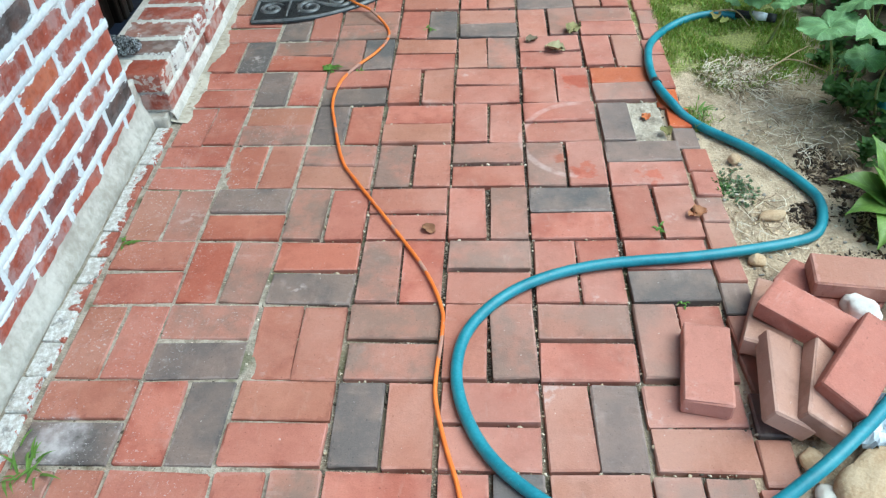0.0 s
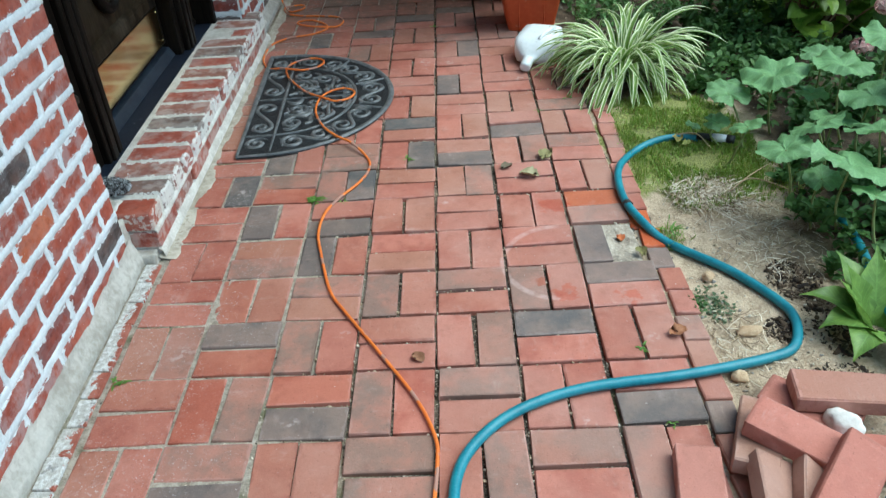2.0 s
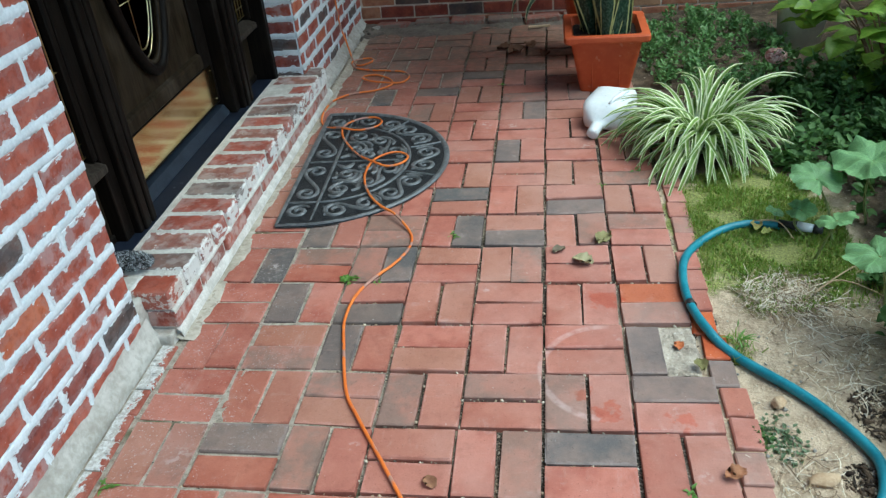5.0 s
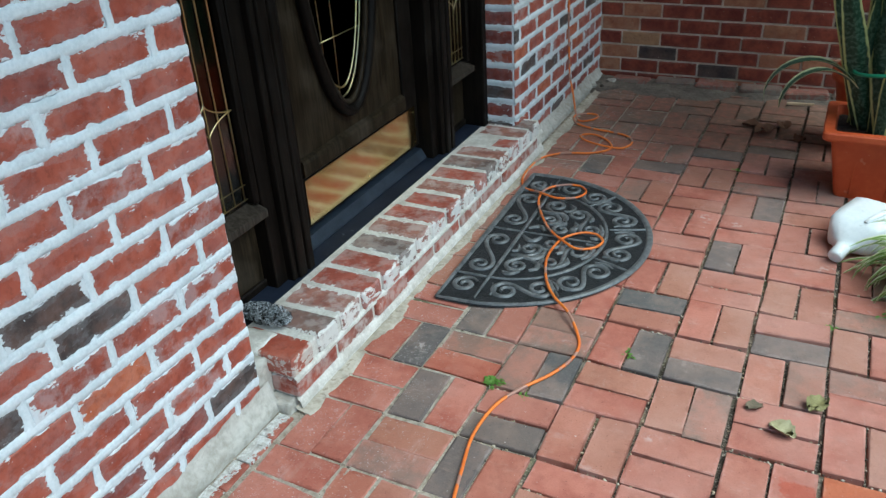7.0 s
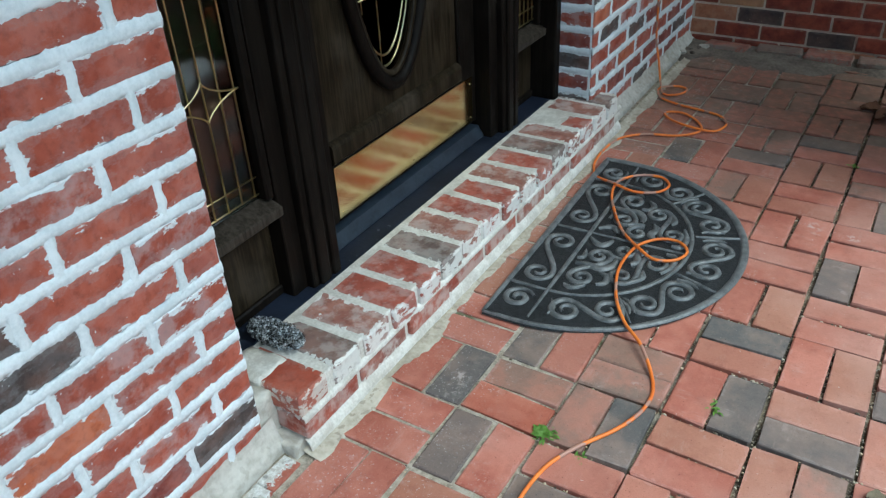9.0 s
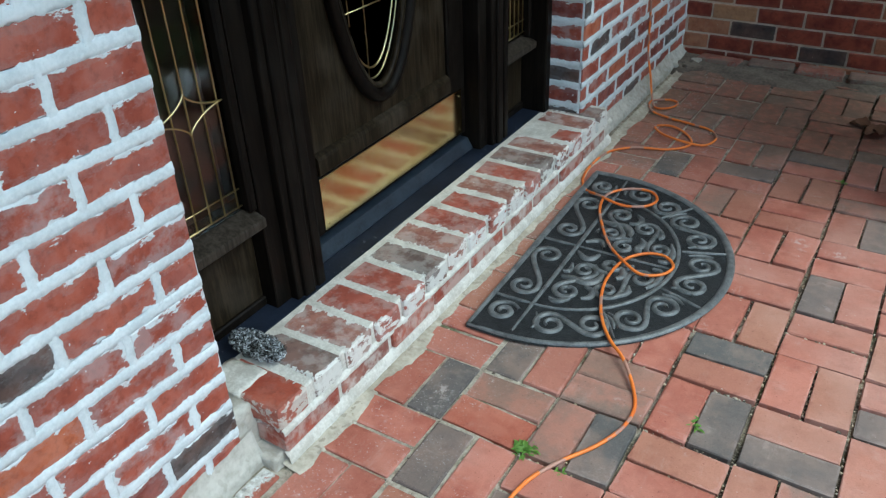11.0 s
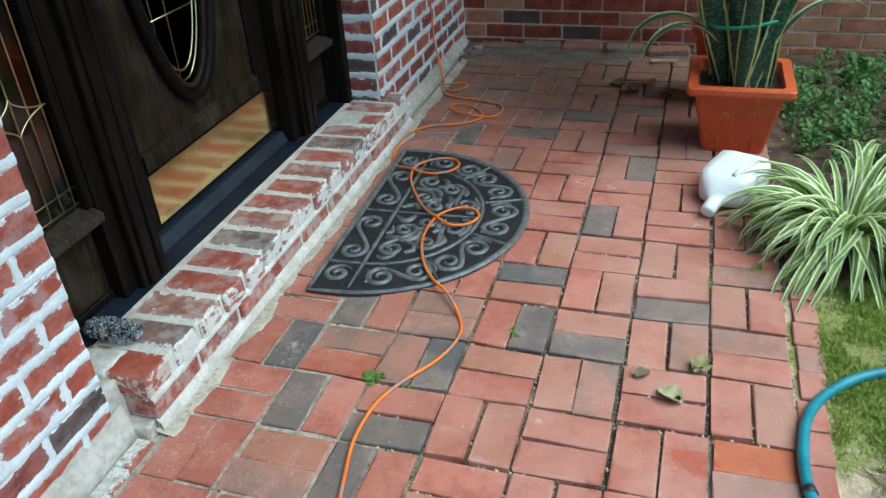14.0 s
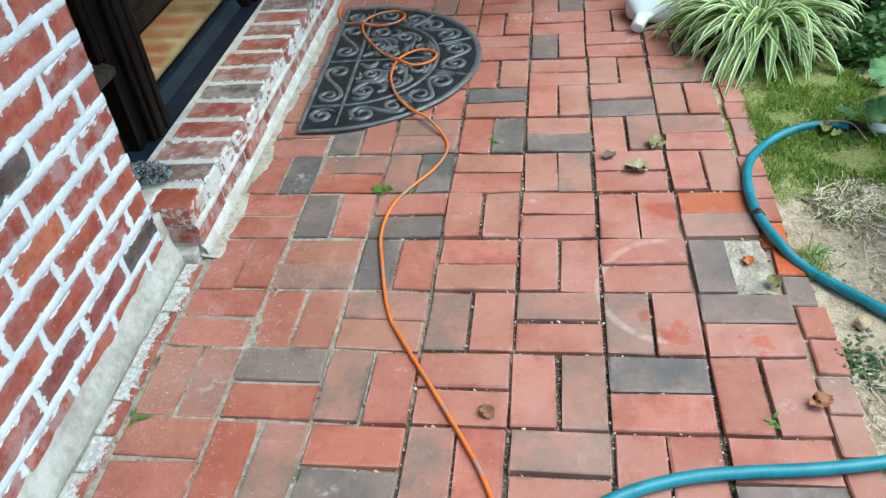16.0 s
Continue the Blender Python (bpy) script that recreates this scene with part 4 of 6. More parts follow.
    came(glass, [(DX - 0.024, cy - 0.15, 0.755), (DX - 0.024, cy + 0.17, 0.755)], 0.002)
    came(glass, [(DX - 0.024, cy - 0.085, 0.72), (DX - 0.024, cy - 0.11, 1.3), (DX - 0.024, cy - 0.085, 1.9)], 0.002)

    for i, (y0, y1) in enumerate(((0.945, 1.235), (2.415, 2.655))):
        side = tagged(new(f"window_{i + 1}"), "leaded sidelight with gold caming over a dark panel", "sidelight window", kind="structure")
        boxed("panel", (-1.19, -1.128, y0, y1, 0.157, 0.43), M_WORN, side, "scuffed dark wood panel", 0.003)
        boxed("panel_rail", (-1.17, -1.118, y0, y1, 0.157, 0.185), M_WOOD, side, bevel=0.004)
        bm = bmesh.new()
        box(bm, -1.16, -1.068, y0, y1, 0.40, 0.456, 0.005, 2)
        for v in bm.verts:
            if v.co.x > -1.09 and v.co.z > 0.43:
                v.co.z -= 0.03
        part("ledge", bm, M_LEDGE, side, "sloping weathered ledge")
        for a, b in ((y0, y0 + 0.024), (y1 - 0.024, y1)):
            boxed("sash", (-1.14, -1.088, a, b, 0.44, 2.24), M_WOOD, side, bevel=0.005)
        pane = boxed("pane", (-1.115, -1.110, y0 + 0.02, y1 - 0.02, 0.45, 2.24), M_GLASS, side, "dark reflecting glass")
        x = -1.107
        a, b = y0 + 0.03, y1 - 0.03
        mid = (a + b) / 2 + 0.02
        came(pane, [(x, a, 0.505), (x, b, 0.505)], 0.002)
        came(pane, [(x, a, 0.462), (x, b, 0.462)], 0.002)
        for y in (a + 0.012 + (b - a - 0.024) * k / 5 for k in range(6)):
            came(pane, [(x, y, 0.46), (x, y, 2.22)], 0.0023)
        for base in (0.70, 1.18, 1.66):
            # a hollow-sided star of four arcs
            for q in range(4):
                arc = [(x + 0.002, (a + b) / 2 + 0.018 + 0.42 * (b - a) * math.cos(u) ** 3, base + 0.018 + 0.045 * math.sin(u) ** 3) for u in (math.pi / 2 * (q + k / 10) for k in range(11))]
                came(pane, arc, 0.0022)
    # an unlit hall behind the glass
    bm = bmesh.new()
    box(bm, -3.2, -1.19, 0.2, 3.4, 0.0, 2.34)
    bmesh.ops.reverse_faces(bm, faces=[f for f in bm.faces])
    bmesh.ops.delete(bm, geom=[f for f in bm.faces if f.calc_center_median().x > -1.2], context="FACES")
    tagged(part("hall", bm, M_PLAIN), "dim plain hall behind the entrance glass", "hall", kind="structure")
    tagged(boxed("wall_inner", (-1.3, -1.2, 0.2, 3.4, 2.25, 2.345), M_PLAIN), "plain inner wall", "wall", kind="structure")


build_entrance()
# unseen eave and slab, added to shade the house side and the far end
M_SHADEBOARD = varied("brown_shade_board", (0.07, 0.052, 0.04), (0.11, 0.08, 0.06), 3, 0.8)
tagged(boxed("ceiling_eave", (-4.0, 0.20, -4.0, 4.4, 2.36, 2.5), M_SHADEBOARD), "unseen eave added to shade the house side of the path", "eave", kind="structure")
tagged(boxed("ceiling_porch", (0.04, 0.66, 2.4, 3.995, 1.32, 1.42), M_SHADEBOARD), "unseen slab added to shade the path's far end", "soffit", kind="structure")

# ---- mat, hose, cord ----
M_RUBBER = varied("black_rubber", (0.004, 0.005, 0.007), (0.024, 0.026, 0.029), 60, 0.5, 0.45, bumps=0.9, dist=0.004)
M_WORNRUBBER = varied("worn_grey_rubber", (0.065, 0.068, 0.07), (0.17, 0.174, 0.178), 30, 0.38, 0.5, bumps=0.4, dist=0.002)


def flat_tube(bm, line, w, h, mat=0):
    """A raised rib with a rounded top along a line in the plane."""
    rows = []
    n = len(line)
    for i, p in enumerate(line):
        d = (line[min(i + 1, n - 1)] - line[max(i - 1, 0)]).normalized()
        s = Vector((-d.y, d.x, 0))
        k = min(1.0, 0.45 + 2.2 * min(i, n - 1 - i) / n)
        rows.append([bm.verts.new(p + s * w * k * u + Vector((0, 0, h * v))) for u, v in ((-1, 0), (-0.75, 0.7), (-0.3, 1), (0.3, 1), (0.75, 0.7), (1, 0))])
    for a, b in zip(rows, rows[1:]):
        for j in range(5):
            f = bm.faces.new((a[j], b[j], b[j + 1], a[j + 1]))
            f.smooth, f.material_index = True, mat


def scroll(c, r, turns, start, hand=1, tail=0.0, aim=0.0):
    """A spiral in the plane, run out into a short tail."""
    out = []
    for i in range(40):
        t = i / 39
        a = start + hand * turns * 2 * math.pi * t
        q = r * (1 - 0.86 * t)
        out.append(Vector((c[0] + q * math.cos(a), c[1] + q * math.sin(a), 0)))
    if tail:
        first = out[0]
        d = Vector((math.cos(aim), math.sin(aim), 0))
        out = [first + d * tail * (1 - k / 6) + Vector((-d.y, d.x, 0)) * 0.25 * tail * math.sin(math.pi * k / 6) for k in range(6)] + out
    return out


def build_mat():
    mat_ob = empty("door_mat", "half-round black rubber door mat with raised scrolls", "door mat", (-0.68, 2.07, 0.003), rz=2)
    R, X0 = 0.503, -0.075
    shape = [Vector((X0, -R, 0))] + [Vector((R * math.sin(a), -R * math.cos(a), 0)) for a in (math.pi * i / 48 for i in range(49))] + [Vector((X0, R, 0))]
    bm = bmesh.new()
    f = bm.faces.new([bm.verts.new(v) for v in shape])
    r = bmesh.ops.extrude_face_region(bm, geom=[f])
    for v in r["geom"]:
        if isinstance(v, bmesh.types.BMVert):
            v.co.z += 0.006
            v.co.x, v.co.y = v.co.x * 0.992, v.co.y * 0.992
    bm.normal_update()
    part("base", bm, M_RUBBER, mat_ob)
    top = Vector((0, 0, 0.0055))

    def rib(name, line, w, h):
        b2 = bmesh.new()
        flat_tube(b2, [p + top for p in line], w, h)
        return part(name, b2, M_WORNRUBBER, mat_ob)

    dense = []
    ring = [p * 0.985 for p in shape]
    ring = ring + [ring[0]]
    for a, b in zip(ring, ring[1:]):
        k = max(1, int((b - a).length / 0.03))
        dense += [a.lerp(b, i / k) for i in range(k)]
    rib("rim", dense + dense[:2], 0.012, 0.007)
    rib("rib", [Vector((0.045, -0.47 + 0.94 * i / 20, 0)) for i in range(21)], 0.007, 0.006)
    rib("rib", [Vector((0.045 + 0.3 * math.sin(a) , -0.335 * math.cos(a), 0)) for a in (math.pi * i / 30 for i in range(31))], 0.007, 0.006)
    for y in (-0.335, 0.0, 0.335):
        rib("rib", [Vector((X0 + 0.115 * i / 5, y, 0)) for i in range(6)], 0.006, 0.006)
    rib("rib", [Vector((0.045 + 0.30 * i / 8, 0.0, 0)) for i in range(9)], 0.005, 0.005)
    for a in (38, 72, 108, 142):
        d = Vector((math.sin(radians(a)), -math.cos(radians(a)), 0))
        rib("rib", [d * (0.345 + 0.14 * i / 5) + Vector((0.012 * (1 - i / 5), 0, 0)) for i in range(6)], 0.006, 0.006)
    def s_scroll(a, b, r, hand=1, w=0.0085):
        """One rib that curls out of a, crosses over and curls into b the other way round."""
        a, b = Vector((*a, 0)), Vector((*b, 0))
        u = (b - a).normalized()
        n = Vector((-u.y, u.x, 0)) * hand
        turn = 1.35 * 2 * math.pi
        pts = []
        for k in range(30):
            t = k / 29
            th = -math.pi / 2 - turn * (1 - t)
            pts.append(a + (u * math.cos(th) + n * math.sin(th)) * r * (0.22 + 0.78 * t))
        for k in range(1, 7):
            t = k / 7
            e = t * t * (3 - 2 * t)
            pts.append((a + u * (b - a).length * t) + n * r * (2 * e - 1))
        for k in range(30):
            t = k / 29
            th = math.pi / 2 - turn * t
            pts.append(b + (u * math.cos(th) + n * math.sin(th)) * r * (1 - 0.78 * t))
        rib("scroll", pts, w, 0.007)

    def frond(pts, w=0.011):
        rib("leaf", spline([(x, y, 0) for x, y in pts], 5), w, 0.008)

    # scrolls of the straight band
    for y, h in ((-0.40, 1), (0.40, -1)):
        rib("scroll", scroll((-0.015, y), 0.045, 1.6, 0.5, h), 0.009, 0.007)
    s_scroll((-0.015, -0.262), (-0.015, -0.085), 0.042)
    s_scroll((-0.015, 0.085), (-0.015, 0.262), 0.042)
    # scrolls of the curved band
    for i, a in enumerate((25, 55, 90, 125, 155)):
        ends = [(0.416 * math.sin(radians(a + q)), -0.416 * math.cos(radians(a + q))) for q in (-7.6, 7.6)]
        s_scroll(*ends, 0.046, 1 if i % 2 else -1, 0.009)
        for q in (-14, 14):
            c = Vector((math.sin(radians(a + q)), -math.cos(radians(a + q)), 0))
            if 0.06 < c.x * 0.4:
                rib("leaf", [c * (0.375 + 0.07 * k / 6) + Vector((-c.y, c.x, 0)) * 0.012 * math.sin(k / 2) for k in range(7)], 0.006, 0.006)
    # acanthus centre, mirrored about the middle rib
    for h in (-1, 1):
        s_scroll((0.105, h * 0.235), (0.115, h * 0.115), 0.036, h)
        s_scroll((0.205, h * 0.185), (0.275, h * 0.085), 0.038, -h)
        rib("scroll", scroll((0.175, h * 0.055), 0.036, 1.3, 1.2, h), 0.0085, 0.008)
        frond([(0.06, h * 0.03), (0.09, h * 0.055), (0.11, h * 0.05), (0.125, h * 0.02)])
        frond([(0.065, h * 0.175), (0.10, h * 0.17), (0.14, h * 0.175), (0.165, h * 0.15), (0.17, h * 0.115)], 0.013)
        frond([(0.155, h * 0.255), (0.175, h * 0.235), (0.17, h * 0.205), (0.145, h * 0.195)], 0.010)
        frond([(0.235, h * 0.21), (0.26, h * 0.17), (0.255, h * 0.14)], 0.010)
        frond([(0.21, h * 0.12), (0.225, h * 0.095), (0.215, h * 0.065), (0.235, h * 0.035)], 0.013)
        frond([(0.30, h * 0.13), (0.32, h * 0.08), (0.315, h * 0.03), (0.29, h * 0.025)], 0.010)
        frond([(0.075, h * 0.29), (0.10, h * 0.295), (0.13, h * 0.27)], 0.009)
        frond([(0.07, h * 0.10), (0.075, h * 0.135), (0.06, h * 0.15)], 0.008)
        frond([(0.135, h * 0.08), (0.15, h * 0.1), (0.185, h * 0.105)], 0.008)


build_mat()

M_HOSE = varied("teal_hose_rubber", (0.02, 0.165, 0.215), (0.04, 0.24, 0.30), 18, 0.42, 0.5, bumps=0.15, dist=0.001, spots=((0.10, 0.30, 0.33), 0.66, 0.5))
M_CORD = varied("orange_cord_sheath", (0.62, 0.14, 0.02), (0.80, 0.22, 0.035), 2.4, 0.5, 0.45, bumps=0.1, dist=0.001, spots=((0.34, 0.22, 0.19), 0.56, 0.85))
M_BLACK = varied("black_plastic", (0.012, 0.012, 0.012), (0.03, 0.03, 0.03), 30, 0.5)
M_WHITE = varied("white_plastic", (0.72, 0.75, 0.76), (0.84, 0.86, 0.87), 9, 0.38, 0.5, bumps=0.1, spots=((0.5, 0.5, 0.48), 0.68, 0.5))


def build_hose():
    hose = empty("garden_hose", "teal rubber garden hose looped over bricks and soil", "hose")
    pts = [(0.945, 1.525), (0.855, 1.543), (0.765, 1.513), (0.68, 1.44), (0.626, 1.337), (0.606, 1.222), (0.609, 1.11), (0.636, 1.0), (0.69, 0.913), (0.822, 0.754),
           (0.904, 0.606), (0.918, 0.52), (0.885, 0.43), (0.81, 0.392), (0.605, 0.343), (0.343, 0.31), (0.172, 0.24), (0.066, 0.128), (0.036, 0.0), (0.066, -0.13), (0.137, -0.235),
           (0.26, -0.32), (0.42, -0.345), (0.56, -0.305), (0.66, -0.25), (0.735, -0.195), (0.83, -0.11), (0.93, 0.0), (1.03, 0.16)]
    line = []
    for x, y in pts:
        z = 0.0135 if x < 0.66 else garden_height(x, y) + 0.0135
        if y < 0.2 and x > 0.6:
            z = 0.012 + min(0.05, 0.3 * (x - 0.55))
        line.append((x, y, z))
    bm = bmesh.new()
    tube(bm, spline(line, 7), 0.0128, 12)
    part("tube", bm, M_HOSE, hose, smooth=True)
    bm = bmesh.new()
    tube(bm, [Vector((0.6085, 1.118, 0.0135)), Vector((0.6105, 1.108, 0.0135)), Vector((0.613, 1.099, 0.0135))], 0.0142, 12)
    part("band", bm, M_BLACK, hose, "dark band round the hose")
    bm = bmesh.new()
    tube(bm, [Vector((0.94, 1.526, 0.022)), Vector((0.972, 1.515, 0.024)), Vector((0.99, 1.507, 0.024))], lambda t: 0.015 + 0.003 * math.sin(9 * t), 12)
    part("coupling", bm, M_BLACK, hose, "black hose coupling")
    bm = bmesh.new()
    tube(bm, [Vector((0.99, 1.507, 0.024)), Vector((1.02, 1.494, 0.026)), Vector((1.035, 1.488, 0.026))], lambda t: 0.016 - 0.003 * t, 12)
    part("connector", bm, M_WHITE, hose, "white plastic connector")
    bm = bmesh.new()
    tube(bm, [Vector((1.035, 1.488, 0.026)), Vector((1.06, 1.476, 0.026))], 0.015, 12)
    part("nozzle", bm, M_BLACK, hose, "black nozzle end")
    other = empty("garden_hose", "teal hose length half hidden under the leaves", "hose")
    bm = bmesh.new()
    tube(bm, spline([(1.2, 1.02, 0.03), (1.195, 0.88, 0.045), (1.18, 0.75, 0.05), (1.15, 0.6, 0.045), (1.12, 0.4, 0.045), (1.03, 0.16, 0.055)], 7), 0.0128, 12)
    part("tube", bm, M_HOSE, other, smooth=True)


def build_cord():
    cord = empty("extension_cord", "orange extension cord snaking over bricks and mat", "cord")
    a = [(0.06, -0.40), (0.05, -0.278), (0.015, -0.152), (-0.006, -0.039), (0.002, 0.111), (-0.003, 0.19), (-0.049, 0.312), (-0.143, 0.474), (-0.249, 0.648), (-0.30, 0.745), (-0.348, 0.934),
         (-0.368, 1.042), (-0.36, 1.157), (-0.324, 1.245), (-0.266, 1.34), (-0.236, 1.43), (-0.245, 1.515), (-0.31, 1.615), (-0.377, 1.682), (-0.43, 1.76), (-0.47, 1.86), (-0.485, 1.95)]
    b = [(-0.475, 2.05), (-0.43, 2.112), (-0.375, 2.122), (-0.338, 2.08), (-0.355, 2.025), (-0.41, 2.0), (-0.47, 2.03), (-0.54, 2.10), (-0.60, 2.19), (-0.655, 2.30), (-0.67, 2.40), (-0.625, 2.47), (-0.553, 2.49),
         (-0.51, 2.445), (-0.53, 2.385), (-0.60, 2.355), (-0.68, 2.37), (-0.761, 2.43), (-0.802, 2.51), (-0.815, 2.62), (-0.80, 2.745), (-0.73, 2.825), (-0.612, 2.866), (-0.55, 2.94)]
    c = [(-0.58, 3.02), (-0.66, 3.08), (-0.722, 3.055), (-0.68, 2.985), (-0.594, 2.949), (-0.505, 2.96), (-0.478, 3.04), (-0.52, 3.11), (-0.60, 3.135), (-0.70, 3.155), (-0.79, 3.2), (-0.82, 3.28), (-0.76, 3.345), (-0.715, 3.32), (-0.73, 3.24), (-0.79, 3.24)]
    line = []
    for i, (x, y) in enumerate(a + b + c):
        on_mat = 1.57 < y < 2.57 and -0.76 < x < -0.1
        line.append((x, y, (0.0215 if on_mat else 0.0062) + (0.007 if i in (22 + 6, 22 + 16, 49, 50, 57, 60) else 0)))
    line += [(-0.83, 3.31, 0.03), (-0.865, 3.37, 0.10), (-0.893, 3.40, 0.18), (-0.899, 3.40, 0.30), (-0.899, 3.38, 0.5), (-0.899, 3.39, 0.85), (-0.899, 3.4, 1.2)]
    bm = bmesh.new()
    tube(bm, spline(line, 7), 0.0047, 8)
    part("cable", bm, M_CORD, cord, smooth=True)
    box_ob = boxed("outlet_box", (-0.91, -0.87, 3.36, 3.44, 1.18, 1.30), M_WHITE, cord, "grey weatherproof outlet box", 0.006, 2)


build_hose()
build_cord()


# ---- loose bricks, stones and litter ----
def loose_brick(m, mat, seed, label):
    rnd = random.Random(seed)
    data = brick_mesh("brick", 0.205, 0.094, 0.042, 0.0035, 0.0014, 300 + seed)
    ob = tagged(new("loose_brick", data), label, "brick", "loose bricks")
    ob.material_slots[0].link = "OBJECT"
    ob.material_slots[0].material = mat
    ob.matrix_basis = m
    return ob


loose_brick(pose(0.535, 0.004, 0.0225, 0, 0, 80), M_LOOSE[0], 1, "salmon red clean brick lying flat on the paving")
loose_brick(pose(0.752, 0.083, 0.074, 3, 5, -39), M_LOOSE[0], 2, "salmon red brick lying across others in a pile")
loose_brick(pose(0.892, 0.212, 0.066, 0, 0, -8), M_LOOSE[0], 3, "salmon red brick on top of the pile's back")
loose_brick(pose(0.830, 0.205, 0.021, 0, 0, -40), M_LOOSE[0], 4, "salmon red brick flat on soil under others")
loose_brick(pose(0.692, 0.128, 0.030, 0, 4, 67), M_LOOSE[1], 5, "buff-faced brick flat on soil under another")
loose_brick(pose(0.668, -0.047, 0.042, 28, 0, 80), M_LOOSE[1], 6, "buff-faced brick standing on edge and leaning")
loose_brick(pose(0.740, -0.062, 0.047, 28, 0, 69), M_LOOSE[1], 7, "grey-pink brick standing on edge and leaning")
loose_brick(pose(0.800, -0.042, 0.088, 16, -6, 50), M_LOOSE[0], 8, "salmon red brick tilted on the pile's edge")
loose_brick(pose(0.905, 0.07, 0.021, 0, 0, -10), M_LOOSE[0], 9, "salmon red brick flat on soil under others")

M_STONE = varied("tan_stone", (0.42, 0.28, 0.16), (0.58, 0.44, 0.29), 18, 0.9, bumps=0.7, dist=0.006)
M_PALESTONE = varied("pale_stone", (0.66, 0.62, 0.56), (0.8, 0.77, 0.72), 14, 0.85, bumps=0.5, dist=0.005)


def rock(at, size, mat, seed, label):
    bm = bmesh.new()
    bmesh.ops.create_icosphere(bm, subdivisions=3, radius=1)
    for v in bm.verts:
        k = 1 + 0.35 * noise.noise(v.co * 1.1 + Vector((seed, 0, 0))) + 0.1 * noise.noise(v.co * 3.5 + Vector((0, seed, 0)))
        v.co = Vector((v.co.x * size[0], v.co.y * size[1], v.co.z * size[2])) * k
    ob = part("rock", bm, mat, smooth=True, m=pose(*at, 0, 0, seed * 47))
    return tagged(ob, label, "rock", "rocks by the path")


rock((0.775, -0.255, 0.02), (0.085, 0.055, 0.035), M_STONE, 1, "rough tan sandstone lump on the soil")
rock((0.69, -0.20, 0.0), (0.035, 0.022, 0.018), M_STONE, 2, "small tan stone beside the edging")
rock((0.70, -0.27, 0.0), (0.03, 0.03, 0.016), M_PALESTONE, 3, "small pale stone beside the edging")
rock((0.80, 0.50, 0.0), (0.034, 0.018, 0.012), M_STONE, 4, "tan stone half sunk in sandy soil")
rock((0.762, 0.735, 0.0), (0.02, 0.016, 0.01), M_STONE, 5, "tan pebble half sunk in sandy soil")
rock((0.725, 0.345, -0.004), (0.016, 0.019, 0.012), M_STONE, 6, "rough tan stone beside the edging")
rock((0.872, 0.135, 0.055), (0.04, 0.03, 0.028), M_PALESTONE, 7, "smooth white stone among the piled bricks")
# crumpled clear plastic by the pile
_bm = bmesh.new()
bmesh.ops.create_grid(_bm, x_segments=14, y_segments=14, size=0.06)
for _v in _bm.verts:
    _v.co.z = 0.035 + 0.03 * noise.noise(_v.co * 40) + 0.02 * noise.noise(_v.co * 90)
bmesh.ops.solidify(_bm, geom=_bm.faces[:], thickness=0.001)
tagged(part("plastic_bag", _bm, varied("pale_plastic_film", (0.55, 0.62, 0.68), (0.75, 0.8, 0.84), 20, 0.3, bumps=0.2), m=pose(0.84, -0.13, 0.0)), "crumpled pale plastic film by the brick pile", "plastic bag")


def curled_leaf(at, size, low, high, rz, label, name="fallen_leaf"):
    bm = bmesh.new()
    n = 8
    rows = []
    for i in range(n + 1):
        t = i / n
        w = math.sin(math.pi * min(1, t * 0.92 + 0.05)) ** 0.8
        rows.append([bm.verts.new(((t - 0.5) * size, u * w * size * 0.38 * (1 + 0.25 * noise.noise(Vector((t * 6, u * 3, rz)))), 0.004 + size * (0.22 * abs(u) * w + 0.16 * (t - 0.5) ** 2 + 0.22 * noise.noise(Vector((t * 6, u * 2.5, rz)))))) for u in (-1, -0.5, 0, 0.5, 1)])
    for a, b in zip(rows, rows[1:]):
        for j in range(4):
            bm.faces.new((a[j], a[j + 1], b[j + 1], b[j])).smooth = True
    bmesh.ops.solidify(bm, geom=bm.faces[:], thickness=0.0008)
    bmesh.ops.remove_doubles(bm, verts=bm.verts[:], dist=1e-5)
    zmin = min(v.co.z for v in bm.verts)
    for v in bm.verts:
        v.co.z -= zmin
    ob = part(name, bm, varied("leaf_litter", low, high, 30, 0.8, bumps=0.5), m=pose(*at, 0, 0, rz), smooth=True)
    return tagged(ob, label, "leaf", "fallen leaves")


curled_leaf((0.392, 1.465, 0.001), 0.07, (0.15, 0.13, 0.05), (0.28, 0.25, 0.11), 60, "dry olive curled leaf on the bricks")
curled_leaf((0.322, 1.342, 0.001), 0.07, (0.30, 0.27, 0.14), (0.45, 0.40, 0.24), 150, "crumpled pale green leaf on the bricks")
curled_leaf((0.25, 1.405, 0.001), 0.045, (0.10, 0.08, 0.05), (0.18, 0.14, 0.09), 30, "small dark dry leaf on the bricks")
curled_leaf((0.558, 0.944, -0.004), 0.035, (0.45, 0.12, 0.04), (0.55, 0.2, 0.07), 80, "orange leaf scrap on bare sand")
curled_leaf((0.617, 0.50, 0.001), 0.05, (0.28, 0.11, 0.05), (0.38, 0.18, 0.09), 20, "brown dry leaf on the edging")
curled_leaf((-0.045, 0.455, 0.001), 0.04, (0.20, 0.09, 0.05), (0.28, 0.14, 0.07), 140, "brown leaf scrap on the bricks")
curled_leaf((0.6, 0.86, 0.001), 0.045, (0.16, 0.15, 0.05), (0.25, 0.22, 0.09), 100, "olive leaf scrap beside the bare sand")
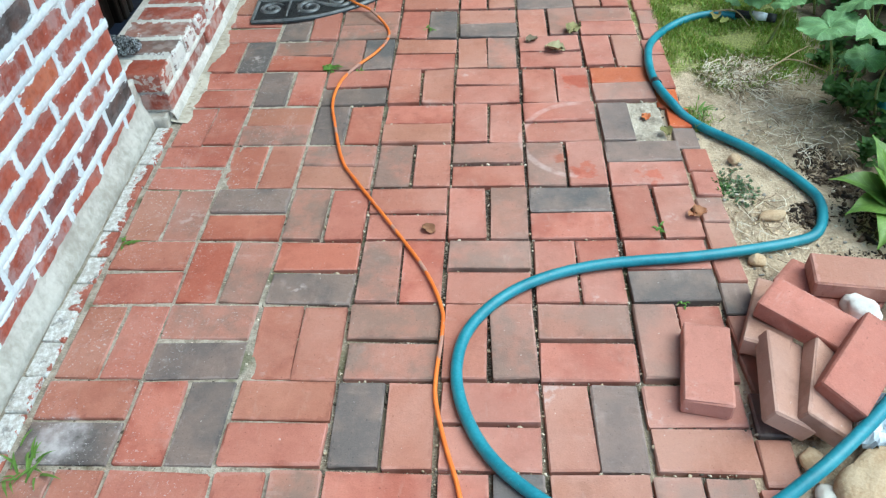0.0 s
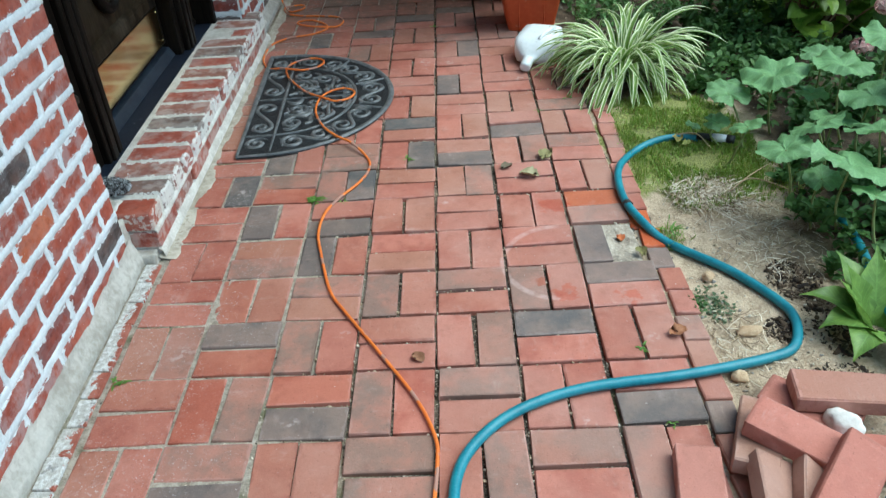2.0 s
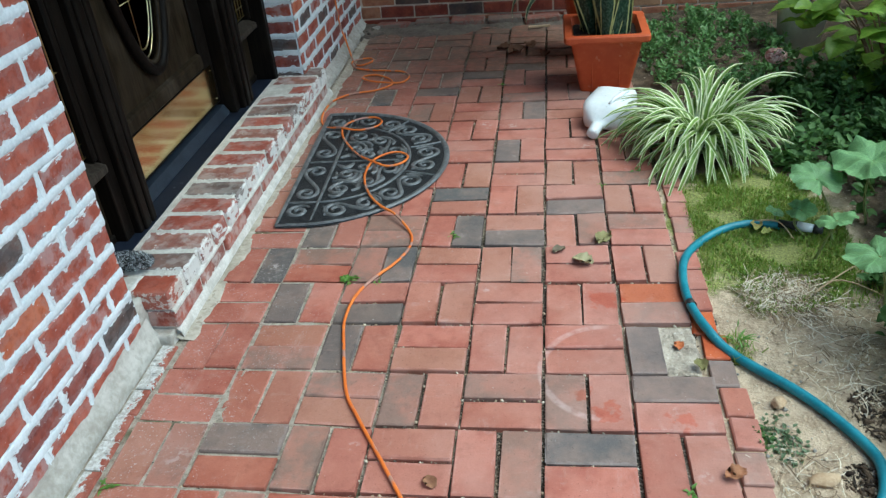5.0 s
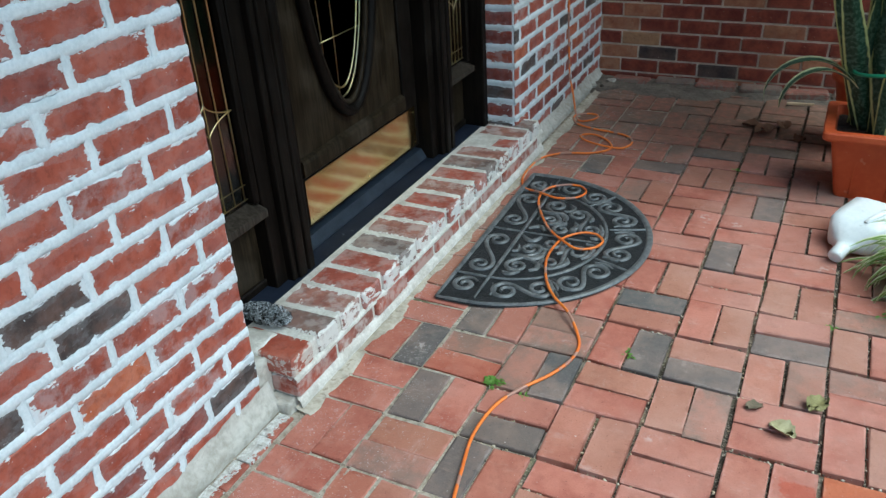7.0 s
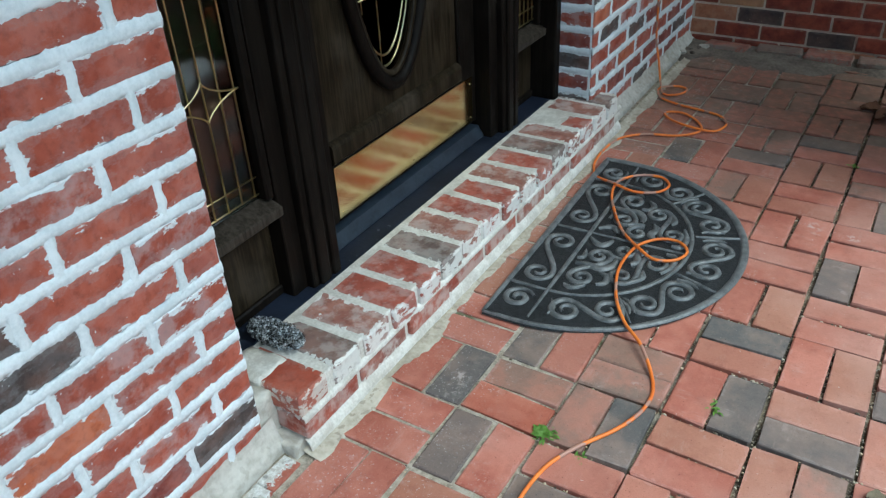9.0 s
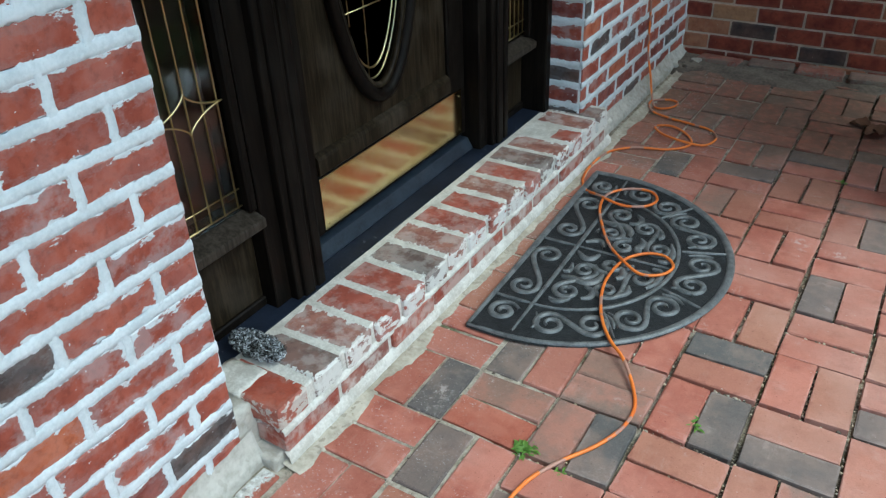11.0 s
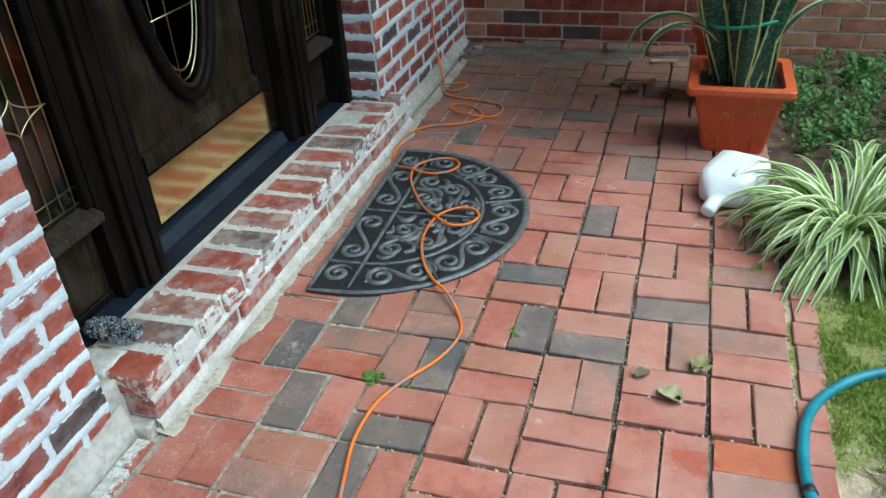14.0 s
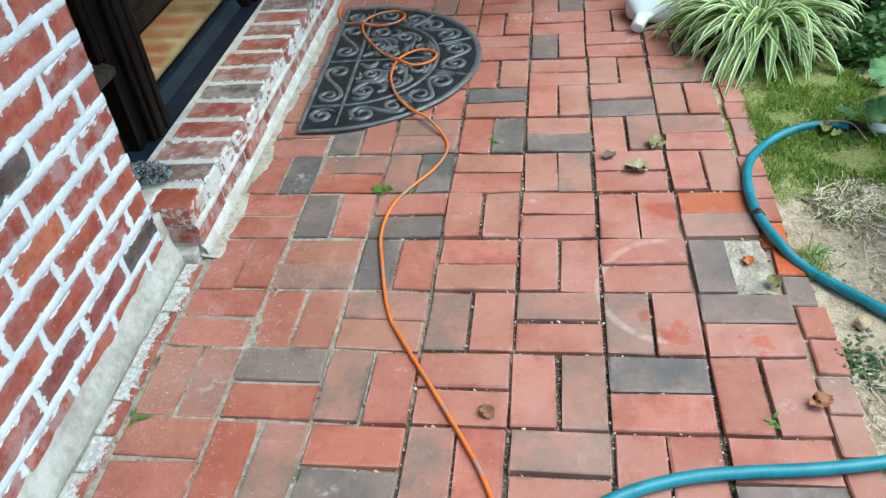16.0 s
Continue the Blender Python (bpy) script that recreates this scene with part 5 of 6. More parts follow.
for _i, (_x, _y, _s) in enumerate(((0.05, 3.35, 0.11), (0.12, 3.45, 0.09), (-0.02, 3.42, 0.08), (0.2, 3.3, 0.07))):
    curled_leaf((_x, _y, 0.001), _s, (0.10, 0.045, 0.025), (0.17, 0.08, 0.045), 40 + 70 * _i, "dark brown dry leaf at the path's end")


def build_wool():
    rnd = random.Random(9)
    bm = bmesh.new()
    for i in range(1900):
        t, a, r = rnd.uniform(-1, 1), rnd.uniform(0, 6.3), rnd.random() ** 0.4
        k = math.sqrt(max(0, 1 - t * t * 0.9))
        c = Vector((t * 0.075, r * k * 0.034 * math.cos(a), 0.03 + r * k * 0.029 * math.sin(a)))
        d1 = Vector([rnd.gauss(0, 1) for _ in range(3)]).normalized()
        d2 = d1.orthogonal().normalized()
        q = rnd.uniform(0.002, 0.0055)
        pts = [c + d1 * q * math.cos(u) + d2 * q * math.sin(u) for u in (0, 1.0, 2.0, 3.0)]
        tube(bm, pts, 0.0009, 3, rnd.choice((0, 0, 1, 2, 2)), cap=False)
    zmin = min(v.co.z for v in bm.verts)
    for v in bm.verts:
        v.co.z -= zmin
    mats = [varied("steel_wire", (0.18, 0.19, 0.2), (0.5, 0.52, 0.54), 40, 0.35, metal=0.6), varied("white_wire", (0.7, 0.75, 0.8), (0.82, 0.86, 0.9), 40, 0.4), M_BLACK]
    tagged(part("steel_wool_pad", bm, mats, m=pose(-1.0, 1.075, 0.158, 0, 0, 2)), "grey and white wiry scouring wool on the doorstep", "steel wool")


build_wool()


def build_jug():
    jug = empty("plastic_jug", "white plastic jug lying on its side on the path", "jug", (0.462, 2.41, 0.0), rz=-112)
    bm = bmesh.new()
    # body lofted from base to shoulder, neck towards +x
    secs = [(-0.135, 0.058), (-0.13, 0.074), (-0.115, 0.080), (0.0, 0.082), (0.05, 0.080), (0.085, 0.066), (0.115, 0.040), (0.128, 0.024), (0.14, 0.021)]
    rings = []
    for x, r in secs:
        ring = []
        for k in range(24):
            a = 2 * math.pi * k / 24
            p = 7 if r > 0.05 else 2.2
            c, s = math.cos(a), math.sin(a)
            q = r / (abs(c) ** p + abs(s) ** p) ** (1 / p)
            ring.append(bm.verts.new((x, 1.12 * q * c, 0.057 + 0.68 * q * s - (0.016 if r < 0.05 else 0.007 * (r < 0.07)))))
        rings.append(ring)
    for a, b in zip(rings, rings[1:]):
        for k in range(24):
            bm.faces.new((a[k], a[(k + 1) % 24], b[(k + 1) % 24], b[k])).smooth = True
    bm.faces.new(rings[0][::-1])
    bm.faces.new(rings[-1])
    part("body", bm, M_WHITE, jug)
    bm = bmesh.new()
    tube(bm, spline([(-0.085, 0.055, 0.110), (-0.07, 0.056, 0.121), (-0.02, 0.05, 0.124), (0.035, 0.036, 0.120), (0.055, 0.026, 0.106)], 6), 0.0085, 10)
    part("handle", bm, M_WHITE, jug, "moulded white handle", smooth=True)
    bm = bmesh.new()
    tube(bm, [Vector((0.138, 0, 0.041)), Vector((0.15, 0, 0.038)), Vector((0.19, 0, 0.027)), Vector((0.192, 0, 0.026))], lambda t: 0.024 if t < 0.95 else 0.02, 16)
    part("cap", bm, M_WHITE, jug, "white screw cap", smooth=True)


build_jug()


# ---- planter ----
M_TERRA = varied("orange_terracotta_plastic", (0.42, 0.06, 0.014), (0.52, 0.10, 0.028), 4, 0.55, 0.4, bumps=0.12, spots=((0.55, 0.25, 0.15), 0.66, 0.4))
M_POTSOIL = varied("potting_soil", (0.02, 0.014, 0.01), (0.06, 0.04, 0.03), 40, 0.95, bumps=1.0, dist=0.01)


def leafy(name, centre, edge, back, mark=None, rough=0.45):
    """Leaf surface: centre to edge across the blade by the mesh's own across and along values."""
    m, nt, b = material(name, rough, 0, 0.4)
    at = node(nt, "Attribute", [("attribute_name", "across")])
    al = node(nt, "Attribute", [("attribute_name", "along")])
    vec, c, r = shifted(nt)
    k = grain(nt, vec, 30, 3)
    tone = mix(nt, step(nt, k, 0.3, 0.7), centre, back)
    tone = mix(nt, calc(nt, "MULTIPLY", r, 0.45), tone, tuple(v * 0.55 for v in centre))
    if mark:
        cross = grain(nt, node(nt, "CombineXYZ", X=calc(nt, "MULTIPLY", al.outputs["Fac"], 60.0), Y=calc(nt, "MULTIPLY", at.outputs["Fac"], 3.0), Z=calc(nt, "MULTIPLY", r, 90.0)).outputs[0], 1.0, 3)
        tone = mix(nt, step(nt, cross, 0.48, 0.56, 0, 0.8), tone, mark)
    if edge:
        rim = step(nt, calc(nt, "ADD", calc(nt, "ABSOLUTE", at.outputs["Fac"]), calc(nt, "MULTIPLY", calc(nt, "SUBTRACT", k, 0.5), 0.3)), edge[1], edge[1] + 0.12)
        tone = mix(nt, rim, tone, edge[0])
    else:
        vein = step(nt, calc(nt, "ABSOLUTE", at.outputs["Fac"]), 0.0, 0.07, 0.28, 0)
        ribs = calc(nt, "SINE", calc(nt, "MULTIPLY", calc(nt, "SUBTRACT", al.outputs["Fac"], calc(nt, "MULTIPLY", calc(nt, "ABSOLUTE", at.outputs["Fac"]), 0.22)), 62.0))
        vein = calc(nt, "MAXIMUM", vein, step(nt, ribs, 0.8, 1.0, 0, 0.18))
        tone = mix(nt, vein, tone, tuple(min(1, v * 2.2 + 0.03) for v in centre))
    nt.links.new(tone, b.inputs["Base Color"])
    bump(nt, b, k, 0.2, 0.003)
    # light passes through the blade
    thin = node(nt, "BsdfTranslucent", Color=tone)
    both = node(nt, "MixShader", i0=0.3, i1=b.outputs[0], i2=thin.outputs[0])
    nt.links.new(both.outputs[0], nt.nodes["Material Output"].inputs[0])
    return m


def blade(name, length, width, profile, bend, fold=0.25, ruffle=0.0, nl=9, nw=4, seed=0, mat=None, thick=0.0):
    """A leaf along +x that rises and bends over; profile: width along it, bend: pitch in degrees from root to tip."""
    vs, fs, ac, al = [], [], [], []
    p, a = Vector((0, 0, 0)), 0.0
    for i in range(nl + 1):
        t = i / nl
        a = radians(bend[0] + (bend[1] - bend[0]) * t ** bend[2])
        if i:
            p = p + Vector((math.cos(a), 0, math.sin(a))) * length / nl
        up = Vector((-math.sin(a), 0, math.cos(a)))
        w = width * profile(t)
        for j in range(nw + 1):
            u = 2 * j / nw - 1
            q = p + Vector((0, u * w, 0)) + up * (fold * w * abs(u) + ruffle * w * noise.noise(Vector((t * 5, u * 2.2, seed * 3.7))))
            vs.append(q)
            ac.append(u)
            al.append(t)
    n = nw + 1
    fs = [(i * n + j, i * n + j + 1, (i + 1) * n + j + 1, (i + 1) * n + j) for i in range(nl) for j in range(nw)]
    data = bpy.data.meshes.new(name)
    data.from_pydata(vs, [], fs)
    for k, v in (("across", ac), ("along", al)):
        data.attributes.new(k, "FLOAT", "POINT").data.foreach_set("value", v)
    for f in data.polygons:
        f.use_smooth = True
    if mat:
        data.materials.append(mat)
    return data


def sword(t):
    return min(1.0, 0.55 + t * 1.6) * (1 - max(0, t - 0.45) / 0.55) ** 0.6 if t < 1 else 0.02


def ovate(t):
    return max(0.03, math.sin(math.pi * t ** 0.72) ** 0.85)


M_SNAKE = leafy("snake_plant_leaf", (0.014, 0.042, 0.022), ((0.52, 0.50, 0.20), 0.76), (0.03, 0.075, 0.04), (0.075, 0.125, 0.08), 0.35)
M_STRAP = leafy("pale_edged_strap_leaf", (0.06, 0.12, 0.07), ((0.62, 0.62, 0.36), 0.62), (0.11, 0.18, 0.11), None, 0.35)
M_SPIDER = leafy("variegated_strap_leaf", (0.20, 0.33, 0.06), ((0.80, 0.84, 0.56), 0.54), (0.28, 0.40, 0.09), None, 0.45)
M_HYDRANGEA = leafy("hydrangea_leaf", (0.15, 0.265, 0.028), None, (0.27, 0.40, 0.055), None, 0.42)
M_MALLOW = leafy("mallow_leaf", (0.17, 0.32, 0.125), None, (0.26, 0.44, 0.18), None, 0.5)
M_LILY = leafy("broad_strap_leaf", (0.15, 0.26, 0.05), None, (0.26, 0.40, 0.085), None, 0.4)
M_DARKLEAF = leafy("dark_groundcover_leaf", (0.055, 0.125, 0.028), None, (0.11, 0.205, 0.048), None, 0.6)
M_STEM = varied("green_stem", (0.16, 0.20, 0.06), (0.27, 0.30, 0.11), 20, 0.6)
M_TWIG = varied("brown_twig", (0.12, 0.07, 0.04), (0.24, 0.15, 0.09), 20, 0.8)


def build_planter():
    planter = empty("planter", "square tapered orange plastic planter standing on the path", "planter", (0.472, 2.872, 0.0))
    def ring(bm, h, z, r=0.02):
        out = []
        for sx, sy, a0 in ((1, 1, 0), (-1, 1, 90), (-1, -1, 180), (1, -1, 270)):
            for k in range(4):
                a = radians(a0 + 30 * k)
                out.append(bm.verts.new((sx * (h - r) + r * math.cos(a), sy * (h - r) + r * math.sin(a), z)))
        return out
    bm = bmesh.new()
    rs = [ring(bm, h, z) for h, z in ((0.108, 0.0), (0.112, 0.012), (0.155, 0.262), (0.158, 0.268), (0.182, 0.272), (0.186, 0.282), (0.186, 0.302), (0.182, 0.308), (0.150, 0.306), (0.146, 0.29), (0.13, 0.2))]
    for a, b in zip(rs, rs[1:]):
        for k in range(16):
            bm.faces.new((a[k], a[(k + 1) % 16], b[(k + 1) % 16], b[k]))
    bm.faces.new(rs[0][::-1])
    for v in bm.verts:
        v.co.z *= 0.9
    part("pot", bm, M_TERRA, planter)
    for k in range(4):
        bm = bmesh.new()
        arch = [Vector((-0.06, -0.1345 + 0.0175 * (1 - z / 0.155) , z)) for z in (0.02, 0.08, 0.13)] + [Vector((0.06 * math.cos(math.pi - a), 0, 0.135 + 0.055 * math.sin(a))) for a in (math.pi * i / 12 for i in range(1, 12))] + [Vector((0.06, 0, z)) for z in (0.13, 0.08, 0.02)]
        for p in arch:
            p.y = -(0.112 + (0.155 - 0.112) * (p.z - 0.012) / 0.25) + 0.0005
        tube(bm, arch, 0.004, 6)
        ob = part("arch_moulding", bm, M_TERRA, planter)
        ob.matrix_basis = pose(0, 0, 0, 0, 0, 90 * k)
    bm = bmesh.new()
    bmesh.ops.create_grid(bm, x_segments=12, y_segments=12, size=0.142)
    for v in bm.verts:
        v.co.z = 0.236 + 0.008 * noise.noise(v.co * 30)
    part("soil", bm, M_POTSOIL, planter)
    plant = empty("snake_plant", "tall snake plant with yellow-edged banded leaves in the planter", "plant", (0.472, 2.872, 0.236))
    rnd = random.Random(21)
    for i in range(24):
        L = rnd.uniform(0.5, 1.05)
        d = blade("leaf", L, rnd.uniform(0.034, 0.048), sword, (90, rnd.uniform(74, 88), 1.2), 0.35, 0.25, 12, 6, i, M_SNAKE)
        a = rnd.uniform(0, 360)
        r = 0.11 * math.sqrt(rnd.random())
        piece("leaf", d, None, plant, pose(r * math.cos(radians(a)), r * math.sin(radians(a)) - 0.015, 0, rnd.gauss(0, 8), rnd.gauss(0, 5), -90 + rnd.gauss(0, 35)))
    for a, L, b2, w in ((196, 0.60, -88, 0.033), (210, 0.54, -86, 0.026), (20, 0.56, -45, 0.020)):
        d = blade("leaf", L, w, lambda t: max(0.05, math.sin(math.pi * (0.12 + 0.88 * t)) ** 0.6), (86, b2, 1.55), 0.3, 0.1, 18, 6, a, M_STRAP)
        piece("leaf", d, None, plant, pose(-0.07 if a > 90 else 0.08, 0.02, 0, 0, 0, a))
    bm = bmesh.new()
    tube(bm, [Vector((0.125 * math.cos(t), 0.10 * math.sin(t) - 0.015, 0.245 + 0.02 * math.cos(t))) for t in (2 * math.pi * i / 32 for i in range(33))], 0.007, 8, cap=False)
    part("tie", bm, varied("green_garden_tie", (0.02, 0.16, 0.08), (0.04, 0.25, 0.13), 20, 0.5), plant, "green garden tie round the leaves", smooth=True)


build_planter()


def build_back_pot():
    pot = empty("flower_pot", "round orange plastic pot standing behind the planter", "flower pot", (0.445, 3.30, 0.0))
    bm = bmesh.new()
    rings = [[bm.verts.new((r * math.cos(2 * math.pi * k / 32), r * math.sin(2 * math.pi * k / 32), z)) for k in range(32)] for r, z in ((0.10, 0.0), (0.15, 0.30), (0.165, 0.302), (0.168, 0.34), (0.155, 0.342), (0.145, 0.30))]
    for p, q in zip(rings, rings[1:]):
        for k in range(32):
            bm.faces.new((p[k], p[(k + 1) % 32], q[(k + 1) % 32], q[k])).smooth = True
    bm.faces.new(rings[0][::-1])
    bm.faces.new(rings[-1])
    part("body", bm, M_TERRA, pot)
    plant = empty("snake_plant", "striped drooping leaves growing from the pot behind", "plant", (0.445, 3.30, 0.30))
    rnd = random.Random(23)
    for i in range(9):
        d = blade("leaf", rnd.uniform(0.5, 0.9), rnd.uniform(0.02, 0.032), sword, (90, rnd.uniform(60, 85), 1.2), 0.35, 0.25, 12, 6, i, M_SNAKE)
        piece("leaf", d, None, plant, pose(rnd.gauss(0, 0.05), rnd.gauss(0, 0.05), 0, 0, rnd.gauss(0, 5), rnd.uniform(0, 360)))


build_back_pot()


def build_spider_plant():
    plant = empty("spider_plant", "arching variegated cream and green strap-leaved clump", "plant", (0.80, 2.17, 0.0))
    rnd = random.Random(31)
    data = []
    for i in range(14):
        L, tip = rnd.uniform(0.34, 0.47), rnd.uniform(-85, -20)
        data.append(blade("leaf", L, rnd.uniform(0.012, 0.0165), lambda t: min(1, 0.6 + 2 * t) * max(0.04, (1 - t) ** 0.45), (rnd.uniform(66, 88), tip, rnd.uniform(1.0, 1.7)), 0.5, 0.15, 11, 4, i, M_SPIDER))
    for i in range(6):
        data.append(blade("leaf", rnd.uniform(0.32, 0.44), rnd.uniform(0.010, 0.013), lambda t: min(1, 0.6 + 2 * t) * max(0.04, (1 - t) ** 0.45), (rnd.uniform(35, 60), rnd.uniform(-70, -45), 1.1), 0.5, 0.15, 11, 4, i, M_SPIDER))
    for i in range(290):
        a = rnd.uniform(0, 360)
        r = 0.07 * math.sqrt(rnd.random())
        s = rnd.uniform(0.75, 1.12)
        piece("leaf", rnd.choice(data), None, plant, pose(r * math.cos(radians(a)), r * math.sin(radians(a)), -0.01, rnd.gauss(0, 9), 0, a + rnd.gauss(0, 14)) @ Matrix.Diagonal((s, s, s, 1)))


build_spider_plant()


def build_hydrangea(at, reach, tall, leaves, heads, seed):
    bush = empty("hydrangea", "leafy green hydrangea bush with faded pink flower heads", "shrub", at, "hydrangeas")
    rnd = random.Random(seed)
    data = [blade("leaf", rnd.uniform(0.11, 0.16), rnd.uniform(0.044, 0.062), ovate, (rnd.uniform(10, 35), rnd.uniform(-50, -15), 1.0), 0.22, 0.22, 8, 6, i, M_HYDRANGEA) for i in range(8)]
    spots = []
    for i in range(26):
        a, q = rnd.uniform(0, 2 * math.pi), math.sqrt(rnd.random())
        top = Vector((reach[0] * q * math.cos(a), reach[1] * q * math.sin(a), tall * (1 - 0.45 * q * q) * rnd.uniform(0.75, 1.0)))
        root = Vector((top.x * 0.25, top.y * 0.25, 0))
        bm = bmesh.new()
        tube(bm, spline([root, root.lerp(top, 0.5) + Vector((rnd.gauss(0, 0.03), rnd.gauss(0, 0.03), 0.06)), top], 5), lambda t: 0.006 - 0.003 * t, 5)
        part("stem", bm, M_TWIG, bush, smooth=True)
        spots.append((root, top))
    for i in range(leaves):
        root, top = rnd.choice(spots)
        t = 1 - 0.85 * rnd.random() ** 1.2
        p = root.lerp(top, t) + Vector((rnd.gauss(0, 0.03), rnd.gauss(0, 0.03), rnd.gauss(0, 0.03)))
        a = math.degrees(math.atan2(p.y, p.x)) + rnd.gauss(0, 70)
        s = rnd.uniform(0.65, 1.15)
        piece("leaf", rnd.choice(data), None, bush, pose(p.x, p.y, max(0.03, p.z), rnd.gauss(0, 22), rnd.gauss(0, 18), a) @ Matrix.Diagonal((s, s, s, 1)))
    pink = varied("faded_pink_petals", (0.50, 0.15, 0.15), (0.88, 0.66, 0.56), 70, 0.7, bumps=0.2)
    for h in heads:
        bm = bmesh.new()
        for i in range(110):
            d = Vector((rnd.gauss(0, 1), rnd.gauss(0, 1), rnd.gauss(0.2, 0.8))).normalized()
            c = Vector((d.x * 0.043, d.y * 0.043, d.z * 0.03))
            u = d.orthogonal().normalized()
            w = d.cross(u)
            s = rnd.uniform(0.007, 0.011)
            turn = rnd.uniform(0, 1.6)
            for k in range(4):
                a = turn + k * math.pi / 2
                e, g = u * math.cos(a) + w * math.sin(a), u * math.cos(a + 0.78) + w * math.sin(a + 0.78)
                bm.faces.new([bm.verts.new(q) for q in (c, c + e * s * 0.8 + d * 0.002, c + g * s * 1.15 + d * 0.001, c + (u * math.cos(a + 1.57) + w * math.sin(a + 1.57)) * s * 0.8 + d * 0.002)])
        head = part("flower_head", bm, pink, bush, "faded pink mophead bloom")
        head.matrix_basis = pose(h[0] - at[0], h[1] - at[1], h[2] - at[2])
        bm = bmesh.new()
        tip = Vector((h[0] - at[0], h[1] - at[1], h[2] - at[2]))
        tube(bm, spline([tip * 0.45 + Vector((0, 0, -0.1)), tip * 0.8, tip], 4), 0.0035, 5)
        part("stem", bm, M_TWIG, bush, smooth=True)


build_hydrangea((1.72, 2.62, 0.0), (0.50, 0.50), 0.78, 290, ((1.27, 2.38, 0.53), (1.38, 2.38, 0.53), (1.50, 2.32, 0.47), (1.708, 2.0, 0.135), (1.765, 2.0, 0.295), (1.185, 2.70, 0.16)), 41)
build_hydrangea((2.45, 2.2, 0.0), (0.55, 0.75), 0.85, 250, ((2.2, 1.9, 0.6),), 42)
build_hydrangea((2.35, 3.3, 0.0), (0.6, 0.5), 0.85, 220, ((2.1, 3.0, 0.6),), 43)


def build_mallow():
    """Round lobed leaves, dished in the middle, each on its own stalk."""
    rnd = random.Random(51)
    plant = empty("mallow_plant", "large round scalloped green leaves on upright stalks", "plant", (1.14, 1.21, 0.0))

    def disc(seed):
        vs, fs, ac, al = [Vector((0, 0, 0))], [], [0.0], [0.0]
        n, rings = 56, 7
        lobes = rnd.choice((7, 8, 9))
        for r in range(1, rings + 1):
            q = r / rings
            for k in range(n):
                a = 2 * math.pi * k / n
                notch = 1 - 0.5 * math.exp(-((a - math.pi) / 0.20) ** 2)
                edge = (1 + 0.045 * math.cos(lobes * a) + 0.025 * math.cos(3 * lobes * a) + 0.06 * noise.noise(Vector((3 * math.cos(a), 3 * math.sin(a), seed)))) * notch
                z = 0.34 * q ** 0.7 - 0.24 * q * q + 0.022 * q * math.cos(lobes * a) + 0.03 * q * q * math.cos(3 * lobes * a + 1) + 0.26 * q * noise.noise(Vector((2.2 * q * math.cos(a), 2.2 * q * math.sin(a), seed * 5)))
                vs.append(Vector((q * edge * math.cos(a), q * edge * math.sin(a), z)))
                d = ((a * lobes / (2 * math.pi)) % 1.0)
                ac.append(min(d, 1 - d) * 2 * q + (0 if q > 0.05 else 0.1))
                al.append(q * 0.3)
        for k in range(n):
            fs.append((0, 1 + k, 1 + (k + 1) % n))
            for r in range(rings - 1):
                b0, b1 = 1 + r * n, 1 + (r + 1) * n
                fs.append((b0 + k, b1 + k, b1 + (k + 1) % n, b0 + (k + 1) % n))
        data = bpy.data.meshes.new("leaf")
        data.from_pydata(vs, [], fs)
        for key, v in (("across", ac), ("along", al)):
            data.attributes.new(key, "FLOAT", "POINT").data.foreach_set("value", v)
        for f in data.polygons:
            f.use_smooth = True
        data.materials.append(M_MALLOW)
        return data

    discs = [disc(i) for i in range(7)]
    spots = [(1.176, 1.514, 0.24, 0.125), (1.02, 1.50, 0.19, 0.09), (0.99, 1.49, 0.09, 0.05), (1.02, 1.285, 0.17, 0.062), (1.03, 1.01, 0.23, 0.092), (1.145, 1.085, 0.26, 0.088), (1.135, 0.84, 0.26, 0.125), (1.36, 1.44, 0.29, 0.115), (1.38, 1.25, 0.27, 0.11), (1.29, 1.465, 0.19, 0.062),
             (1.155, 0.725, 0.24, 0.07), (1.10, 0.905, 0.19, 0.06), (1.27, 0.98, 0.29, 0.10), (1.50, 1.2, 0.34, 0.12), (1.55, 1.55, 0.33, 0.11), (1.42, 0.92, 0.30, 0.115), (1.65, 1.35, 0.38, 0.12), (1.42, 1.72, 0.22, 0.09), (1.6, 0.95, 0.36, 0.13), (1.72, 1.7, 0.36, 0.11), (1.27, 1.24, 0.20, 0.085), (1.22, 1.70, 0.13, 0.065), (1.46, 1.05, 0.24, 0.09), (0.93, 1.55, 0.05, 0.035)]
    for i, (x, y, z, r) in enumerate(spots):
        c = Vector((x - 1.14, y - 1.21, z))
        piece("leaf", discs[i % 7], None, plant, pose(c.x, c.y, c.z, rnd.gauss(5, 9), rnd.gauss(-5, 9), rnd.uniform(0, 360)) @ Matrix.Diagonal((0.88 * r, 0.88 * r, r, 1)))
        bm = bmesh.new()
        foot = Vector((c.x + rnd.uniform(-0.02, 0.10), c.y + rnd.uniform(-0.05, 0.07), 0.0))
        tube(bm, spline([foot, foot.lerp(c, 0.5) + Vector((rnd.gauss(0, 0.015), rnd.gauss(0, 0.015), 0)), c + Vector((0, 0, 0.003))], 5), lambda t: 0.0045 - 0.0015 * t, 6)
        part("stalk", bm, M_STEM, plant, smooth=True)


build_mallow()


